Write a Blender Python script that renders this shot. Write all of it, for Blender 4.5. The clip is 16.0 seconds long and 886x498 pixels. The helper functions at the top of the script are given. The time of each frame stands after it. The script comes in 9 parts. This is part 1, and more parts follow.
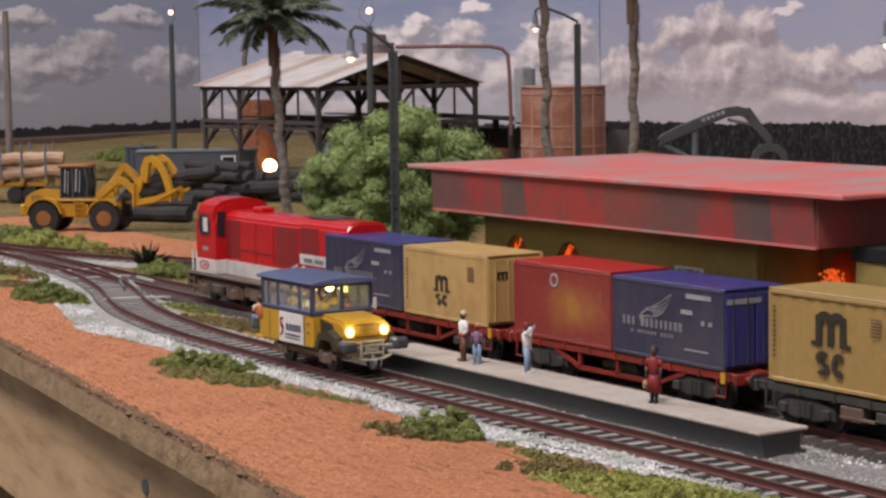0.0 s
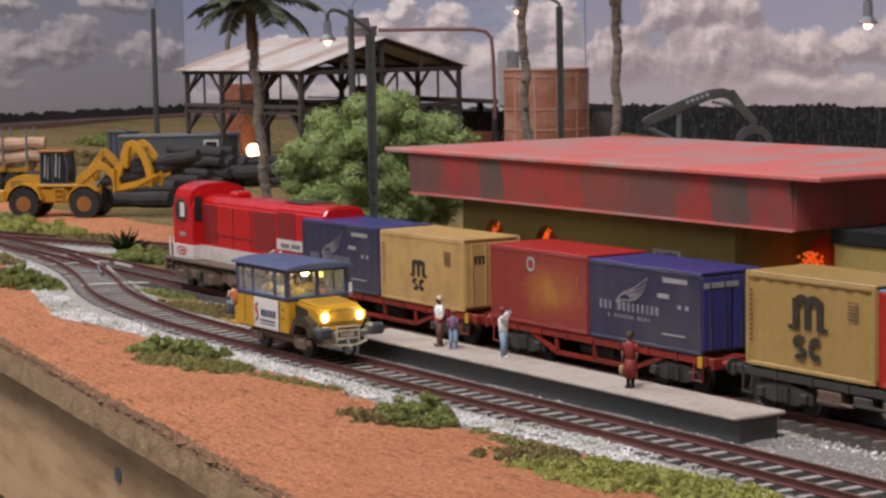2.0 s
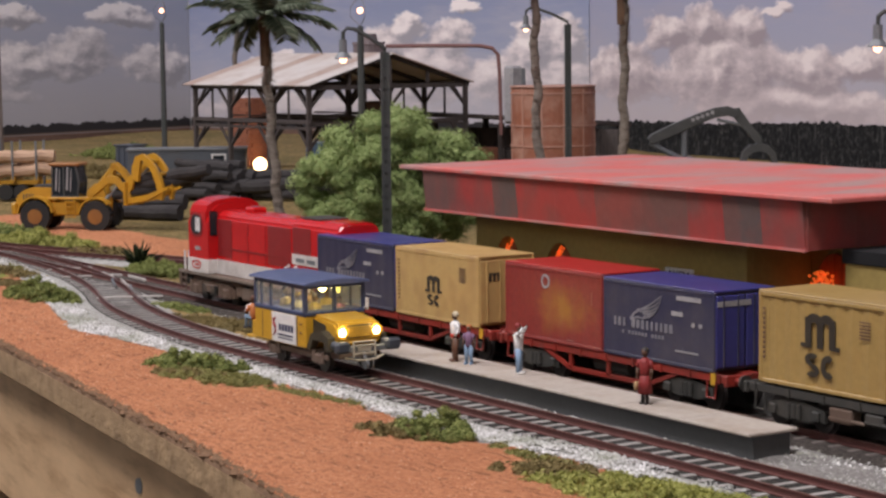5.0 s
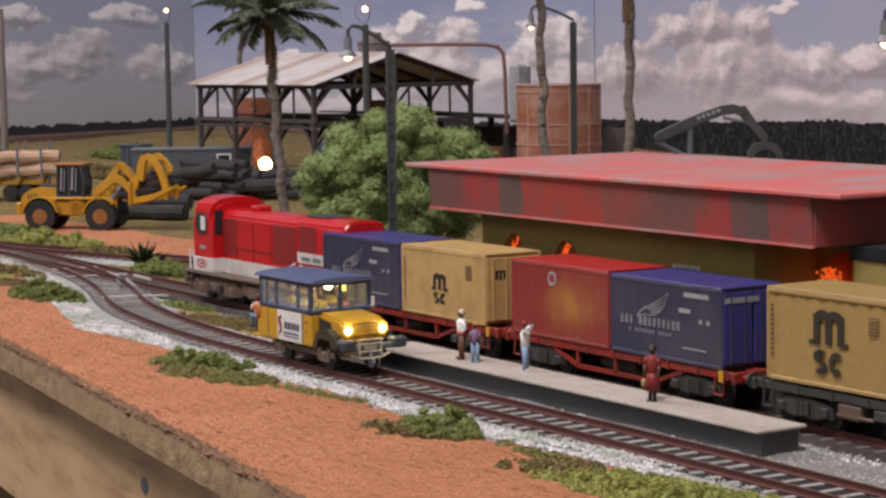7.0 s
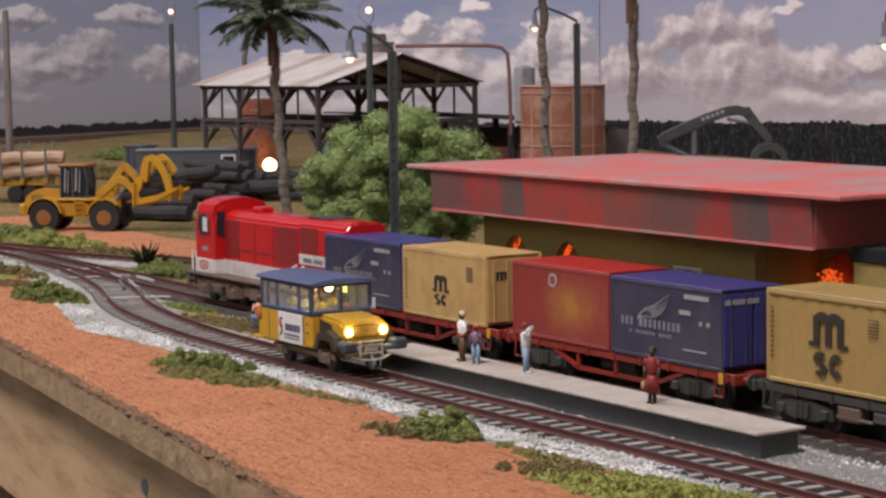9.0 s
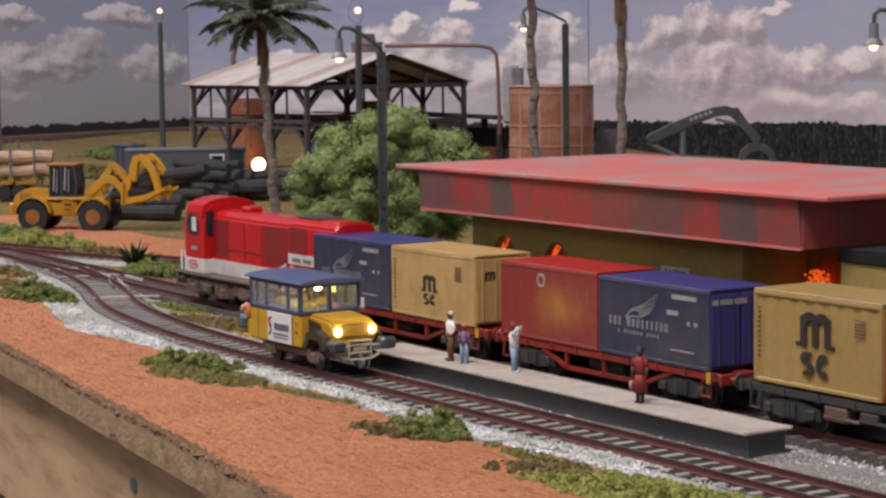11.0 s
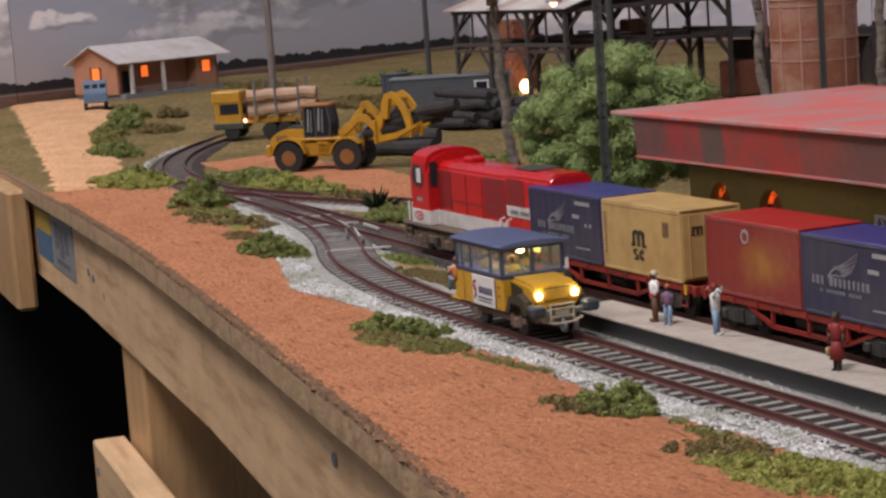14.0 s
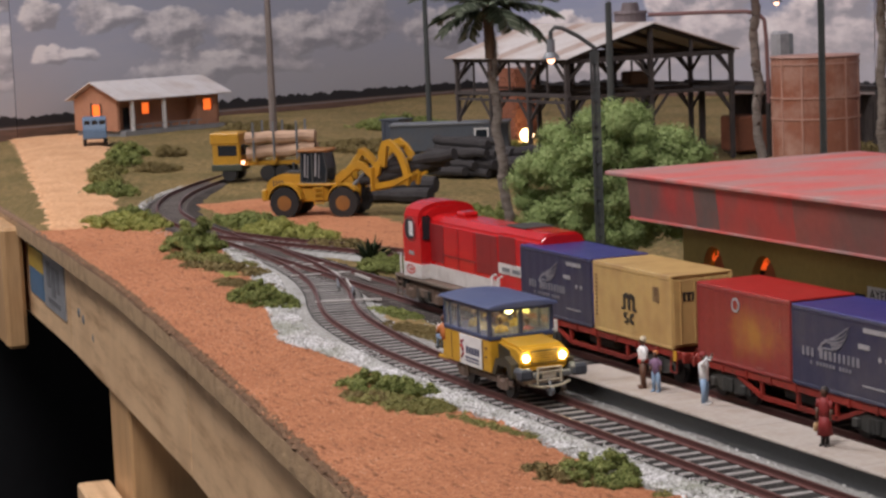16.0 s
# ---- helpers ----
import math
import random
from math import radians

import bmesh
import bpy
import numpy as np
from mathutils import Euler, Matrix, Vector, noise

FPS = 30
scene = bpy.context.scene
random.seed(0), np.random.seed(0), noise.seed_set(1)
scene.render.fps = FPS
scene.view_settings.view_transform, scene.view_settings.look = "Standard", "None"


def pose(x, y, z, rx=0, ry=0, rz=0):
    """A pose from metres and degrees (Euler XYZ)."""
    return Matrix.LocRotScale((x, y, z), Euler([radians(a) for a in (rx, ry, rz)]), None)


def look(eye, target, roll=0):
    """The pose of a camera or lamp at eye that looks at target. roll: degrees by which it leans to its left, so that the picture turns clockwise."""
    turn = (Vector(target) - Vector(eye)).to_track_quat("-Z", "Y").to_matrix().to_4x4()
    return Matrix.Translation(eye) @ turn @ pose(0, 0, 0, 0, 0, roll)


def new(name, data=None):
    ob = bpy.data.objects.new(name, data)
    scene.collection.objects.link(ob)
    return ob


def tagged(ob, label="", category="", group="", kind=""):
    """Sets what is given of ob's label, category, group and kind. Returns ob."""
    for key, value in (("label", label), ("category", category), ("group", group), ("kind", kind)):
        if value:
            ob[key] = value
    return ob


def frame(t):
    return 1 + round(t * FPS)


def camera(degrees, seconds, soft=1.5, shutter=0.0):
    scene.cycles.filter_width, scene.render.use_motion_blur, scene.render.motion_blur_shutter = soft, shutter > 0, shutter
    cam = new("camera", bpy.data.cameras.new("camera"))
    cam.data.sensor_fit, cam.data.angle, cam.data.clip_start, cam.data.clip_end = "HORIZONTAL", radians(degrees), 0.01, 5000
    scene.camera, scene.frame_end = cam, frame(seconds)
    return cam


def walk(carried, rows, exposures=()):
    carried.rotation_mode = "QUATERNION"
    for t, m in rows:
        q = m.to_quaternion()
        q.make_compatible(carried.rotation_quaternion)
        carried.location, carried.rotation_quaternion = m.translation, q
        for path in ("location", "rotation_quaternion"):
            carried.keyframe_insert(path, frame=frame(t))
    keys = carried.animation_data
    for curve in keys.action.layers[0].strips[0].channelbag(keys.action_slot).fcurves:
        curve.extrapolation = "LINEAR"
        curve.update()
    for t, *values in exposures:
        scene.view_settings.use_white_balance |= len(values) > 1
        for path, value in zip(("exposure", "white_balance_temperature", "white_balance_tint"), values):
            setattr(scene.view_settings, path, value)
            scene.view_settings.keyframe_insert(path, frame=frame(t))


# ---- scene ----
cam = camera(24.05, 16.0, soft=2.6, shutter=0.5)
PATH = [
    (0, (0.62524, -0.39693, 0.12254), (-0.21787, 0.13251, 0.02851), -0.81),
    (0.5, (0.62259, -0.39216, 0.12137), (-0.22007, 0.13762, 0.02520), -0.96),
    (1, (0.62296, -0.38593, 0.12041), (-0.21951, 0.14370, 0.02177), -1.17),
    (1.5, (0.62229, -0.38523, 0.12062), (-0.21883, 0.14617, 0.01999), -1.10),
    (2, (0.62171, -0.38812, 0.12189), (-0.21835, 0.14473, 0.02004), -1.06),
    (2.5, (0.62282, -0.38988, 0.12113), (-0.21568, 0.14532, 0.01878), -0.93),
    (3, (0.62447, -0.39126, 0.12113), (-0.21358, 0.14477, 0.01952), -1.15),
    (3.5, (0.62763, -0.39185, 0.12186), (-0.21041, 0.14449, 0.02174), -1.16),
    (4, (0.63033, -0.39412, 0.12363), (-0.20808, 0.14196, 0.02524), -1.01),
    (4.5, (0.62944, -0.40083, 0.12461), (-0.21041, 0.13353, 0.02910), -0.63),
    (7, (0.62582, -0.39935, 0.12324), (-0.21556, 0.13262, 0.02793), -0.82),
    (7.5, (0.62497, -0.39904, 0.12221), (-0.21749, 0.13134, 0.02755), -0.78),
    (8, (0.62615, -0.39903, 0.12243), (-0.21701, 0.13021, 0.02769), -0.90),
    (8.5, (0.62657, -0.39722, 0.12331), (-0.21698, 0.13139, 0.02841), -0.85),
    (11, (0.62875, -0.39852, 0.12389), (-0.21144, 0.13535, 0.02869), -0.71),
    (11.5, (0.61688, -0.39957, 0.12399), (-0.22333, 0.13366, 0.02544), -0.99),
    (12, (0.60288, -0.39500, 0.12336), (-0.23601, 0.13940, 0.02004), -1.35),
    (12.5, (0.61308, -0.37899, 0.13125), (-0.23430, 0.14061, 0.02184), -2.09),
    (13, (0.62711, -0.36189, 0.13612), (-0.25547, 0.09256, 0.01564), -3.08),
    (13.5, (0.63077, -0.35183, 0.13971), (-0.27015, 0.06155, 0.00757), -3.82),
    (14, (0.63361, -0.34798, 0.14557), (-0.27469, 0.04653, 0.00648), -3.98),
    (14.5, (0.63124, -0.34645, 0.14941), (-0.27652, 0.04957, 0.01106), -3.61),
    (15, (0.62639, -0.34262, 0.15000), (-0.28173, 0.05485, 0.01840), -3.01),
    (15.5, (0.62584, -0.34037, 0.15068), (-0.28369, 0.05571, 0.02465), -2.50),
    (16, (0.62695, -0.33946, 0.15154), (-0.28338, 0.05655, 0.03123), -2.38),
]
walk(cam, [(t, look(eye, target, roll)) for t, eye, target, roll in PATH], [(0, -0.07), (7, -0.07), (11, -0.10), (12.5, -0.14), (14, -0.27), (16, -0.20)])
K = 1 / 87.0   # the layout is built to 1:87; sizes below are in metres of the prototype


# ---------------------------------------------------------------- light
world = bpy.data.worlds.new("room_world")
scene.world = world
world.use_nodes = True
world.node_tree.nodes["Background"].inputs[0].default_value = (1.0, 0.93, 0.93, 1)
world.node_tree.nodes["Background"].inputs[1].default_value = 0.12


def ceiling_and_fill_lamp(x, y, z, tx, ty, tz, size, power, colour):
    data = bpy.data.lights.new("ceiling_and_fill_lamp", "AREA")
    data.energy, data.size, data.color = power, size, colour
    ob = new("ceiling_and_fill_lamp", data)
    ob.matrix_world = look((x, y, z), (tx, ty, tz))
    return ob


ceiling_and_fill_lamp(0.55, -0.75, 1.62, 0.0, 0.1, 0.0, 0.5, 35.5, (1.0, 0.955, 1.0))
ceiling_and_fill_lamp(-1.25, -0.55, 1.62, -1.3, 0.4, 0.0, 0.8, 36, (1.0, 0.955, 1.0))
# fill added from the camera side to lift the shadows, no known fitting
ceiling_and_fill_lamp(0.5, -2.3, 1.5, -0.2, 0.0, 0.0, 1.6, 16, (1.0, 0.955, 1.0))


# ---------------------------------------------------------------- helpers
def P(x, y, z=0.0, rz=0.0, rx=0.0, ry=0.0):
    return pose(x * K, y * K, z * K, rx, ry, rz)


def thing(name, x, y, z=0.0, rz=0.0, label="", category="", group="", kind=""):
    ob = new(name)
    ob.empty_display_size = 0.01
    ob.matrix_basis = P(x, y, z, rz)
    return tagged(ob, label, category, group, kind)


def part(name, bm, material, parent=None, label="", m=None, smooth=False, kind=""):
    """One mesh object out of bm (in prototype metres), under parent."""
    me = bpy.data.meshes.new(name)
    bm.transform(Matrix.Scale(K, 4))
    bm.to_mesh(me)
    bm.free()
    for mat in material if isinstance(material, (list, tuple)) else [material]:
        me.materials.append(mat)
    if smooth:
        me.polygons.foreach_set("use_smooth", [True] * len(me.polygons))
    ob = new(name, me)
    ob.parent = parent
    if m is not None:
        ob.matrix_basis = m
    return tagged(ob, label, kind=kind)


def piece(name, me, parent, m):
    """One more object on a mesh that is shared."""
    ob = new(name, me)
    ob.parent = parent
    ob.matrix_basis = m
    return ob


def single(name, bm, material, x, y, z, rz, label, category, group="", kind="", smooth=False):
    ob = part(name, bm, material, None, label, P(x, y, z, rz), smooth)
    return tagged(ob, label, category, group, kind)


def box(bm, cx, cy, cz, sx, sy, sz, bevel=0.0, mat=0, rot=None):
    """A box with its centre and full sizes, with rounded edges if bevel > 0."""
    made = bmesh.ops.create_cube(bm, size=1.0)
    vs = made["verts"]
    m = Matrix.Translation((cx, cy, cz)) @ (rot or Matrix()) @ Matrix.Diagonal((sx, sy, sz, 1))
    bmesh.ops.transform(bm, matrix=m, verts=vs)
    fs = list({f for v in vs for f in v.link_faces})
    for f in fs:
        f.material_index = mat
    if bevel > 0:
        es = list({e for v in vs for e in v.link_edges})
        r = bmesh.ops.bevel(bm, geom=es, offset=bevel, segments=1, affect="EDGES")
        for f in r["faces"]:
            f.material_index = mat
    return vs


def tube(bm, a, b, r1, r2=None, sides=10, mat=0, caps=True):
    """A round bar from a to b."""
    a, b = Vector(a), Vector(b)
    d = b - a
    made = bmesh.ops.create_cone(bm, cap_ends=caps, segments=sides, radius1=r1, radius2=r1 if r2 is None else r2, depth=d.length)
    m = Matrix.Translation((a + b) / 2) @ d.to_track_quat("Z", "Y").to_matrix().to_4x4()
    bmesh.ops.transform(bm, matrix=m, verts=made["verts"])
    for f in {f for v in made["verts"] for f in v.link_faces}:
        f.material_index = mat
    return made["verts"]


def beam(bm, a, b, w, h, mat=0):
    """A square bar from a to b."""
    a, b = Vector(a), Vector(b)
    d = b - a
    q = d.to_track_quat("X", "Z").to_matrix().to_4x4()
    c = (a + b) / 2
    return box(bm, c.x, c.y, c.z, d.length, w, h, 0.0, mat, q)


def pipe(bm, pts, r, sides=8, mat=0):
    """A bent round bar through points."""
    pts = [Vector(p) for p in pts]
    rings = []
    for i, p in enumerate(pts):
        d = (pts[min(i + 1, len(pts) - 1)] - pts[max(i - 1, 0)]).normalized()
        up = Vector((0, 0, 1)) if abs(d.z) < 0.95 else Vector((0, 1, 0))
        u = d.cross(up).normalized()
        v = d.cross(u)
        rr = r[i] if isinstance(r, (list, tuple)) else r
        rings.append([bm.verts.new(p + rr * (math.cos(k * math.tau / sides) * u + math.sin(k * math.tau / sides) * v)) for k in range(sides)])
    for r1, r2 in zip(rings, rings[1:]):
        for k in range(sides):
            f = bm.faces.new((r1[k], r1[(k + 1) % sides], r2[(k + 1) % sides], r2[k]))
            f.material_index = mat
    for ring in (rings[0][::-1], rings[-1]):
        bm.faces.new(ring).material_index = mat


def prism(bm, outline, z0, z1, mat=0, axis="z"):
    """An outline (in a plane) drawn out along an axis from z0 to z1."""
    def at(u, v, w):
        return {"z": (u, v, w), "y": (u, w, v), "x": (w, u, v)}[axis]
    lo = [bm.verts.new(at(u, v, z0)) for u, v in outline]
    hi = [bm.verts.new(at(u, v, z1)) for u, v in outline]
    n = len(lo)
    fs = [bm.faces.new(lo[::-1]), bm.faces.new(hi)]
    fs += [bm.faces.new((lo[i], lo[(i + 1) % n], hi[(i + 1) % n], hi[i])) for i in range(n)]
    for f in fs:
        f.material_index = mat
    bmesh.ops.recalc_face_normals(bm, faces=fs)
    return fs


def ball(bm, c, r, mat=0, seg=10, squash=(1, 1, 1)):
    made = bmesh.ops.create_uvsphere(bm, u_segments=seg, v_segments=max(5, seg // 2 + 1), radius=1)
    bmesh.ops.transform(bm, matrix=Matrix.Translation(c) @ Matrix.Diagonal((r * squash[0], r * squash[1], r * squash[2], 1)), verts=made["verts"])
    for f in {f for v in made["verts"] for f in v.link_faces}:
        f.material_index = mat


ICO = {}


def foam(puffs, rng):
    """One mesh of many small lumpy puffs: rows of (x, y, z, radius, detail)."""
    verts, faces = [], []
    for x, y, z, r, detail in puffs:
        if detail not in ICO:
            t = bmesh.new()
            bmesh.ops.create_icosphere(t, subdivisions=detail, radius=1.0)
            t.verts.index_update()
            ICO[detail] = (np.array([v.co[:] for v in t.verts]), [tuple(v.index for v in f.verts) for f in t.faces])
            t.free()
        tv, tf = ICO[detail]
        base = len(verts)
        a = rng.uniform(0, 6.28)
        k = np.array([rng.uniform(0.74, 1.18) for _ in tv])
        c, s = math.cos(a), math.sin(a)
        p = tv * k[:, None] * r
        q = np.stack([p[:, 0] * c - p[:, 1] * s + x, p[:, 0] * s + p[:, 1] * c + y, p[:, 2] * 0.85 + z], 1) * K
        verts.extend(map(tuple, q))
        faces.extend((i + base, j + base, m + base) for i, j, m in tf)
    me = bpy.data.meshes.new("foam")
    me.from_pydata(verts, [], faces)
    return me


def tufted(cores, per, size, seed, mat, name, squash=0.85, shell=0.80):
    """One mesh of foam: rough dark cores (x, y, z, radius) covered with very many tiny bent flakes."""
    g = np.random.default_rng(seed)
    me = foam([(x, y, z, r * 0.70, 2) for x, y, z, r in cores], random.Random(seed))
    c = np.array(cores)
    n = len(c) * per
    at = np.repeat(c, per, axis=0)
    d = g.normal(size=(n, 3))
    d /= np.linalg.norm(d, axis=1)[:, None]
    rad = at[:, 3] * (shell + (1.32 - shell) * g.random(n) ** 1.4)
    p = at[:, :3] + d * rad[:, None] * np.array([1, 1, squash])
    t = np.cross(d, g.normal(size=(n, 3)))
    t /= np.linalg.norm(t, axis=1)[:, None]
    t += d * g.uniform(-0.7, 0.7, n)[:, None]
    b = np.cross(d, t)
    s = (size * g.uniform(0.5, 1.4, n))[:, None]
    quad = np.stack([p + t * s, p + b * s * 0.8 + d * s * 0.35, p - t * s * 0.85, p - b * s * 0.8 + d * s * 0.25], 1).reshape(-1, 3) * K
    old = np.empty(len(me.vertices) * 3)
    me.vertices.foreach_get("co", old)
    base = len(me.vertices)
    faces = [tuple(f.vertices) for f in me.polygons] + [tuple(range(base + 4 * i, base + 4 * i + 4)) for i in range(n)]
    out = bpy.data.meshes.new(name)
    out.from_pydata(np.concatenate([old.reshape(-1, 3), quad]).tolist(), [], faces)
    out.materials.append(mat)
    bpy.data.meshes.remove(me)
    return out


def B():
    return bmesh.new()


# ---------------------------------------------------------------- materials
def material(name, build):
    mat = bpy.data.materials.new(name)
    mat.use_nodes = True
    nt = mat.node_tree
    bsdf = nt.nodes["Principled BSDF"]
    build(nt, bsdf)
    return mat


def coords(nt, scale=87.0, stretch=(1, 1, 1), rand=0.0):
    tc = nt.nodes.new("ShaderNodeTexCoord")
    mp = nt.nodes.new("ShaderNodeMapping")
    mp.inputs["Scale"].default_value = tuple(scale * s for s in stretch)
    nt.links.new(tc.outputs["Object"], mp.inputs["Vector"])
    if rand:
        oi = nt.nodes.new("ShaderNodeObjectInfo")
        mu = nt.nodes.new("ShaderNodeMath")
        mu.operation = "MULTIPLY"
        mu.inputs[1].default_value = rand
        nt.links.new(oi.outputs["Random"], mu.inputs[0])
        nt.links.new(mu.outputs[0], mp.inputs["Location"])
    return mp.outputs["Vector"]


def noise_at(nt, vec, scale, detail=4.0, rough=0.6):
    n = nt.nodes.new("ShaderNodeTexNoise")
    n.inputs["Scale"].default_value, n.inputs["Detail"].default_value, n.inputs["Roughness"].default_value = scale, detail, rough
    nt.links.new(vec, n.inputs["Vector"])
    return n.outputs["Fac"]


def ramp(nt, fac, stops):
    r = nt.nodes.new("ShaderNodeValToRGB")
    e = r.color_ramp.elements
    while len(e) < len(stops):
        e.new(0.5)
    for el, (p, c) in zip(e, stops):
        el.position, el.color = p, (*c, 1)
    nt.links.new(fac, r.inputs[0])
    return r.outputs[0]


def mix(nt, fac, a, b, kind="MIX"):
    m = nt.nodes.new("ShaderNodeMix")
    m.data_type, m.blend_type = "RGBA", kind
    for value, socket in ((fac, m.inputs[0]), (a, m.inputs[6]), (b, m.inputs[7])):
        if hasattr(value, "is_linked"):
            nt.links.new(value, socket)
        elif isinstance(value, (int, float)):
            socket.default_value = value
        else:
            socket.default_value = (*value, 1)
    return m.outputs[2]


def bump(nt, bsdf, height, strength=0.4, dist=0.02):
    b = nt.nodes.new("ShaderNodeBump")
    b.inputs["Strength"].default_value, b.inputs["Distance"].default_value = strength, dist * K
    nt.links.new(height, b.inputs["Height"])
    nt.links.new(b.outputs[0], bsdf.inputs["Normal"])


def paint(name, c, rough=0.5, dirt=(0.12, 0.09, 0.06), amount=0.35, scale=0.7, fine=6.0, metal=0.0, rand=0.0, spec=0.5, relief=0.02):
    """Painted or plain stuff: a colour, stains at two scales and a fine relief."""
    def build(nt, bsdf):
        v = coords(nt, rand=rand)
        big = noise_at(nt, v, scale, 5, 0.65)
        small = noise_at(nt, v, fine, 4, 0.6)
        base = mix(nt, ramp(nt, small, [(0.3, (0, 0, 0)), (0.75, (1, 1, 1))]), tuple(x * 0.82 for x in c), c)
        stain = ramp(nt, big, [(0.45, (0, 0, 0)), (0.8, (amount,) * 3)])
        nt.links.new(mix(nt, stain, base, dirt), bsdf.inputs["Base Color"])
        r = nt.nodes.new("ShaderNodeMapRange")
        r.inputs[3].default_value, r.inputs[4].default_value = max(0.05, rough - 0.12), min(1, rough + 0.15)
        nt.links.new(big, r.inputs[0])
        nt.links.new(r.outputs[0], bsdf.inputs["Roughness"])
        bsdf.inputs["Metallic"].default_value = metal
        bsdf.inputs["Specular IOR Level"].default_value = spec
        bump(nt, bsdf, small, 0.35, relief)
    return material(name, build)


def glow(name, c, strength):
    def build(nt, bsdf):
        bsdf.inputs["Base Color"].default_value = (*c, 1)
        bsdf.inputs["Emission Color"].default_value = (*c, 1)
        bsdf.inputs["Emission Strength"].default_value = strength
    return material(name, build)


def lit(x, y, z, power, colour, parent=None, radius=0.15):
    """The light of a small bulb that the place shows."""
    data = bpy.data.lights.new("bulb_light", "POINT")
    data.energy, data.color, data.shadow_soft_size = power, colour, radius * K
    ob = new("bulb_light", data)
    ob.parent = parent
    ob.matrix_basis = P(x, y, z)
    return ob


def glass(name, c=(0.9, 0.95, 0.95), rough=0.03):
    def build(nt, bsdf):
        bsdf.inputs["Base Color"].default_value = (*c, 1)
        bsdf.inputs["Roughness"].default_value = rough
        bsdf.inputs["Transmission Weight"].default_value = 1.0
        bsdf.inputs["IOR"].default_value = 1.05
    return material(name, build)


def wood(name, light, dark, grain=(0.6, 9, 9), rough=0.6, rand=0.0, relief=0.01):
    def build(nt, bsdf):
        v = coords(nt, stretch=grain, rand=rand)
        n = noise_at(nt, v, 1.2, 6, 0.65)
        v2 = coords(nt, rand=rand)
        big = noise_at(nt, v2, 0.25, 3, 0.6)
        c = ramp(nt, n, [(0.3, dark), (0.5, light), (0.7, tuple(min(1, x * 1.12) for x in light))])
        c = mix(nt, ramp(nt, big, [(0.4, (0, 0, 0)), (0.75, (0.45,) * 3)]), c, dark)
        nt.links.new(c, bsdf.inputs["Base Color"])
        bsdf.inputs["Roughness"].default_value = rough
        bump(nt, bsdf, n, 0.3, relief)
    return material(name, build)


def soil_build(c1, c2, c3, fine=9.0, big=0.18, strength=0.8, dist=0.10, rand=0.0, scratch=0.3):
    def build(nt, bsdf):
        v = coords(nt, rand=rand)
        n1 = noise_at(nt, v, fine, 6, 0.75)
        n2 = noise_at(nt, v, big, 4, 0.6)
        v3 = coords(nt, stretch=(0.5, 1.6, 1))
        n3 = noise_at(nt, v3, 2.2, 5, 0.7)
        c = ramp(nt, n1, [(0.36, c1), (0.5, c2), (0.66, c3)])
        c = mix(nt, ramp(nt, n2, [(0.4, (0, 0, 0)), (0.7, (0.55,) * 3)]), c, c1)
        v4 = coords(nt, stretch=(0.55, 3.2, 1), rand=rand)
        n4 = noise_at(nt, v4, 2.0, 5, 0.65)
        c = mix(nt, ramp(nt, n3, [(0.60, (0, 0, 0)), (0.72, (0.5,) * 3)]), c, tuple(x * 0.6 for x in c1))
        c = mix(nt, ramp(nt, n4, [(0.575, (0, 0, 0)), (0.655, (scratch,) * 3)]), c, tuple(x * 0.38 for x in c1))
        nt.links.new(c, bsdf.inputs["Base Color"])
        bsdf.inputs["Roughness"].default_value = 0.95
        bsdf.inputs["Specular IOR Level"].default_value = 0.15
        h = nt.nodes.new("ShaderNodeMath")
        h.operation = "ADD"
        nt.links.new(n1, h.inputs[0])
        nt.links.new(n3, h.inputs[1])
        bump(nt, bsdf, h.outputs[0], strength, dist)
    return build


M_SOIL = material("red_soil", soil_build((0.42, 0.158, 0.075), (0.62, 0.262, 0.128), (0.73, 0.345, 0.185), fine=6.0, strength=1.0, dist=0.14, scratch=0.8))
M_SAND = material("sand_road", soil_build((0.52, 0.265, 0.125), (0.74, 0.42, 0.225), (0.88, 0.58, 0.35), fine=4, big=0.3))
M_GRASSLAND = material("dry_grass_ground", soil_build((0.105, 0.095, 0.035), (0.27, 0.185, 0.078), (0.44, 0.31, 0.14), fine=2.4, big=0.16, dist=0.25, scratch=0.5))
M_BALLAST_BED = material("ballast_bed", soil_build((0.24, 0.235, 0.20), (0.42, 0.405, 0.375), (0.60, 0.58, 0.56), fine=7, big=0.4))
M_GREYBED = material("grey_gravel_bed", soil_build((0.16, 0.15, 0.14), (0.28, 0.265, 0.25), (0.43, 0.41, 0.39), fine=7, big=0.4))
M_TRACKBED = material("dark_track_bed", soil_build((0.026, 0.024, 0.022), (0.048, 0.044, 0.040), (0.095, 0.088, 0.08), fine=7, big=0.5))
M_DARKBED = material("dark_bed", soil_build((0.035, 0.030, 0.027), (0.07, 0.058, 0.05), (0.12, 0.10, 0.09), fine=7, big=0.4))
M_TURF = material("moss_turf", soil_build((0.13, 0.14, 0.03), (0.24, 0.25, 0.06), (0.36, 0.36, 0.12), fine=8, big=0.5))
M_DRYTURF = material("dry_turf", soil_build((0.20, 0.13, 0.05), (0.32, 0.22, 0.09), (0.40, 0.30, 0.14), fine=8, big=0.5))


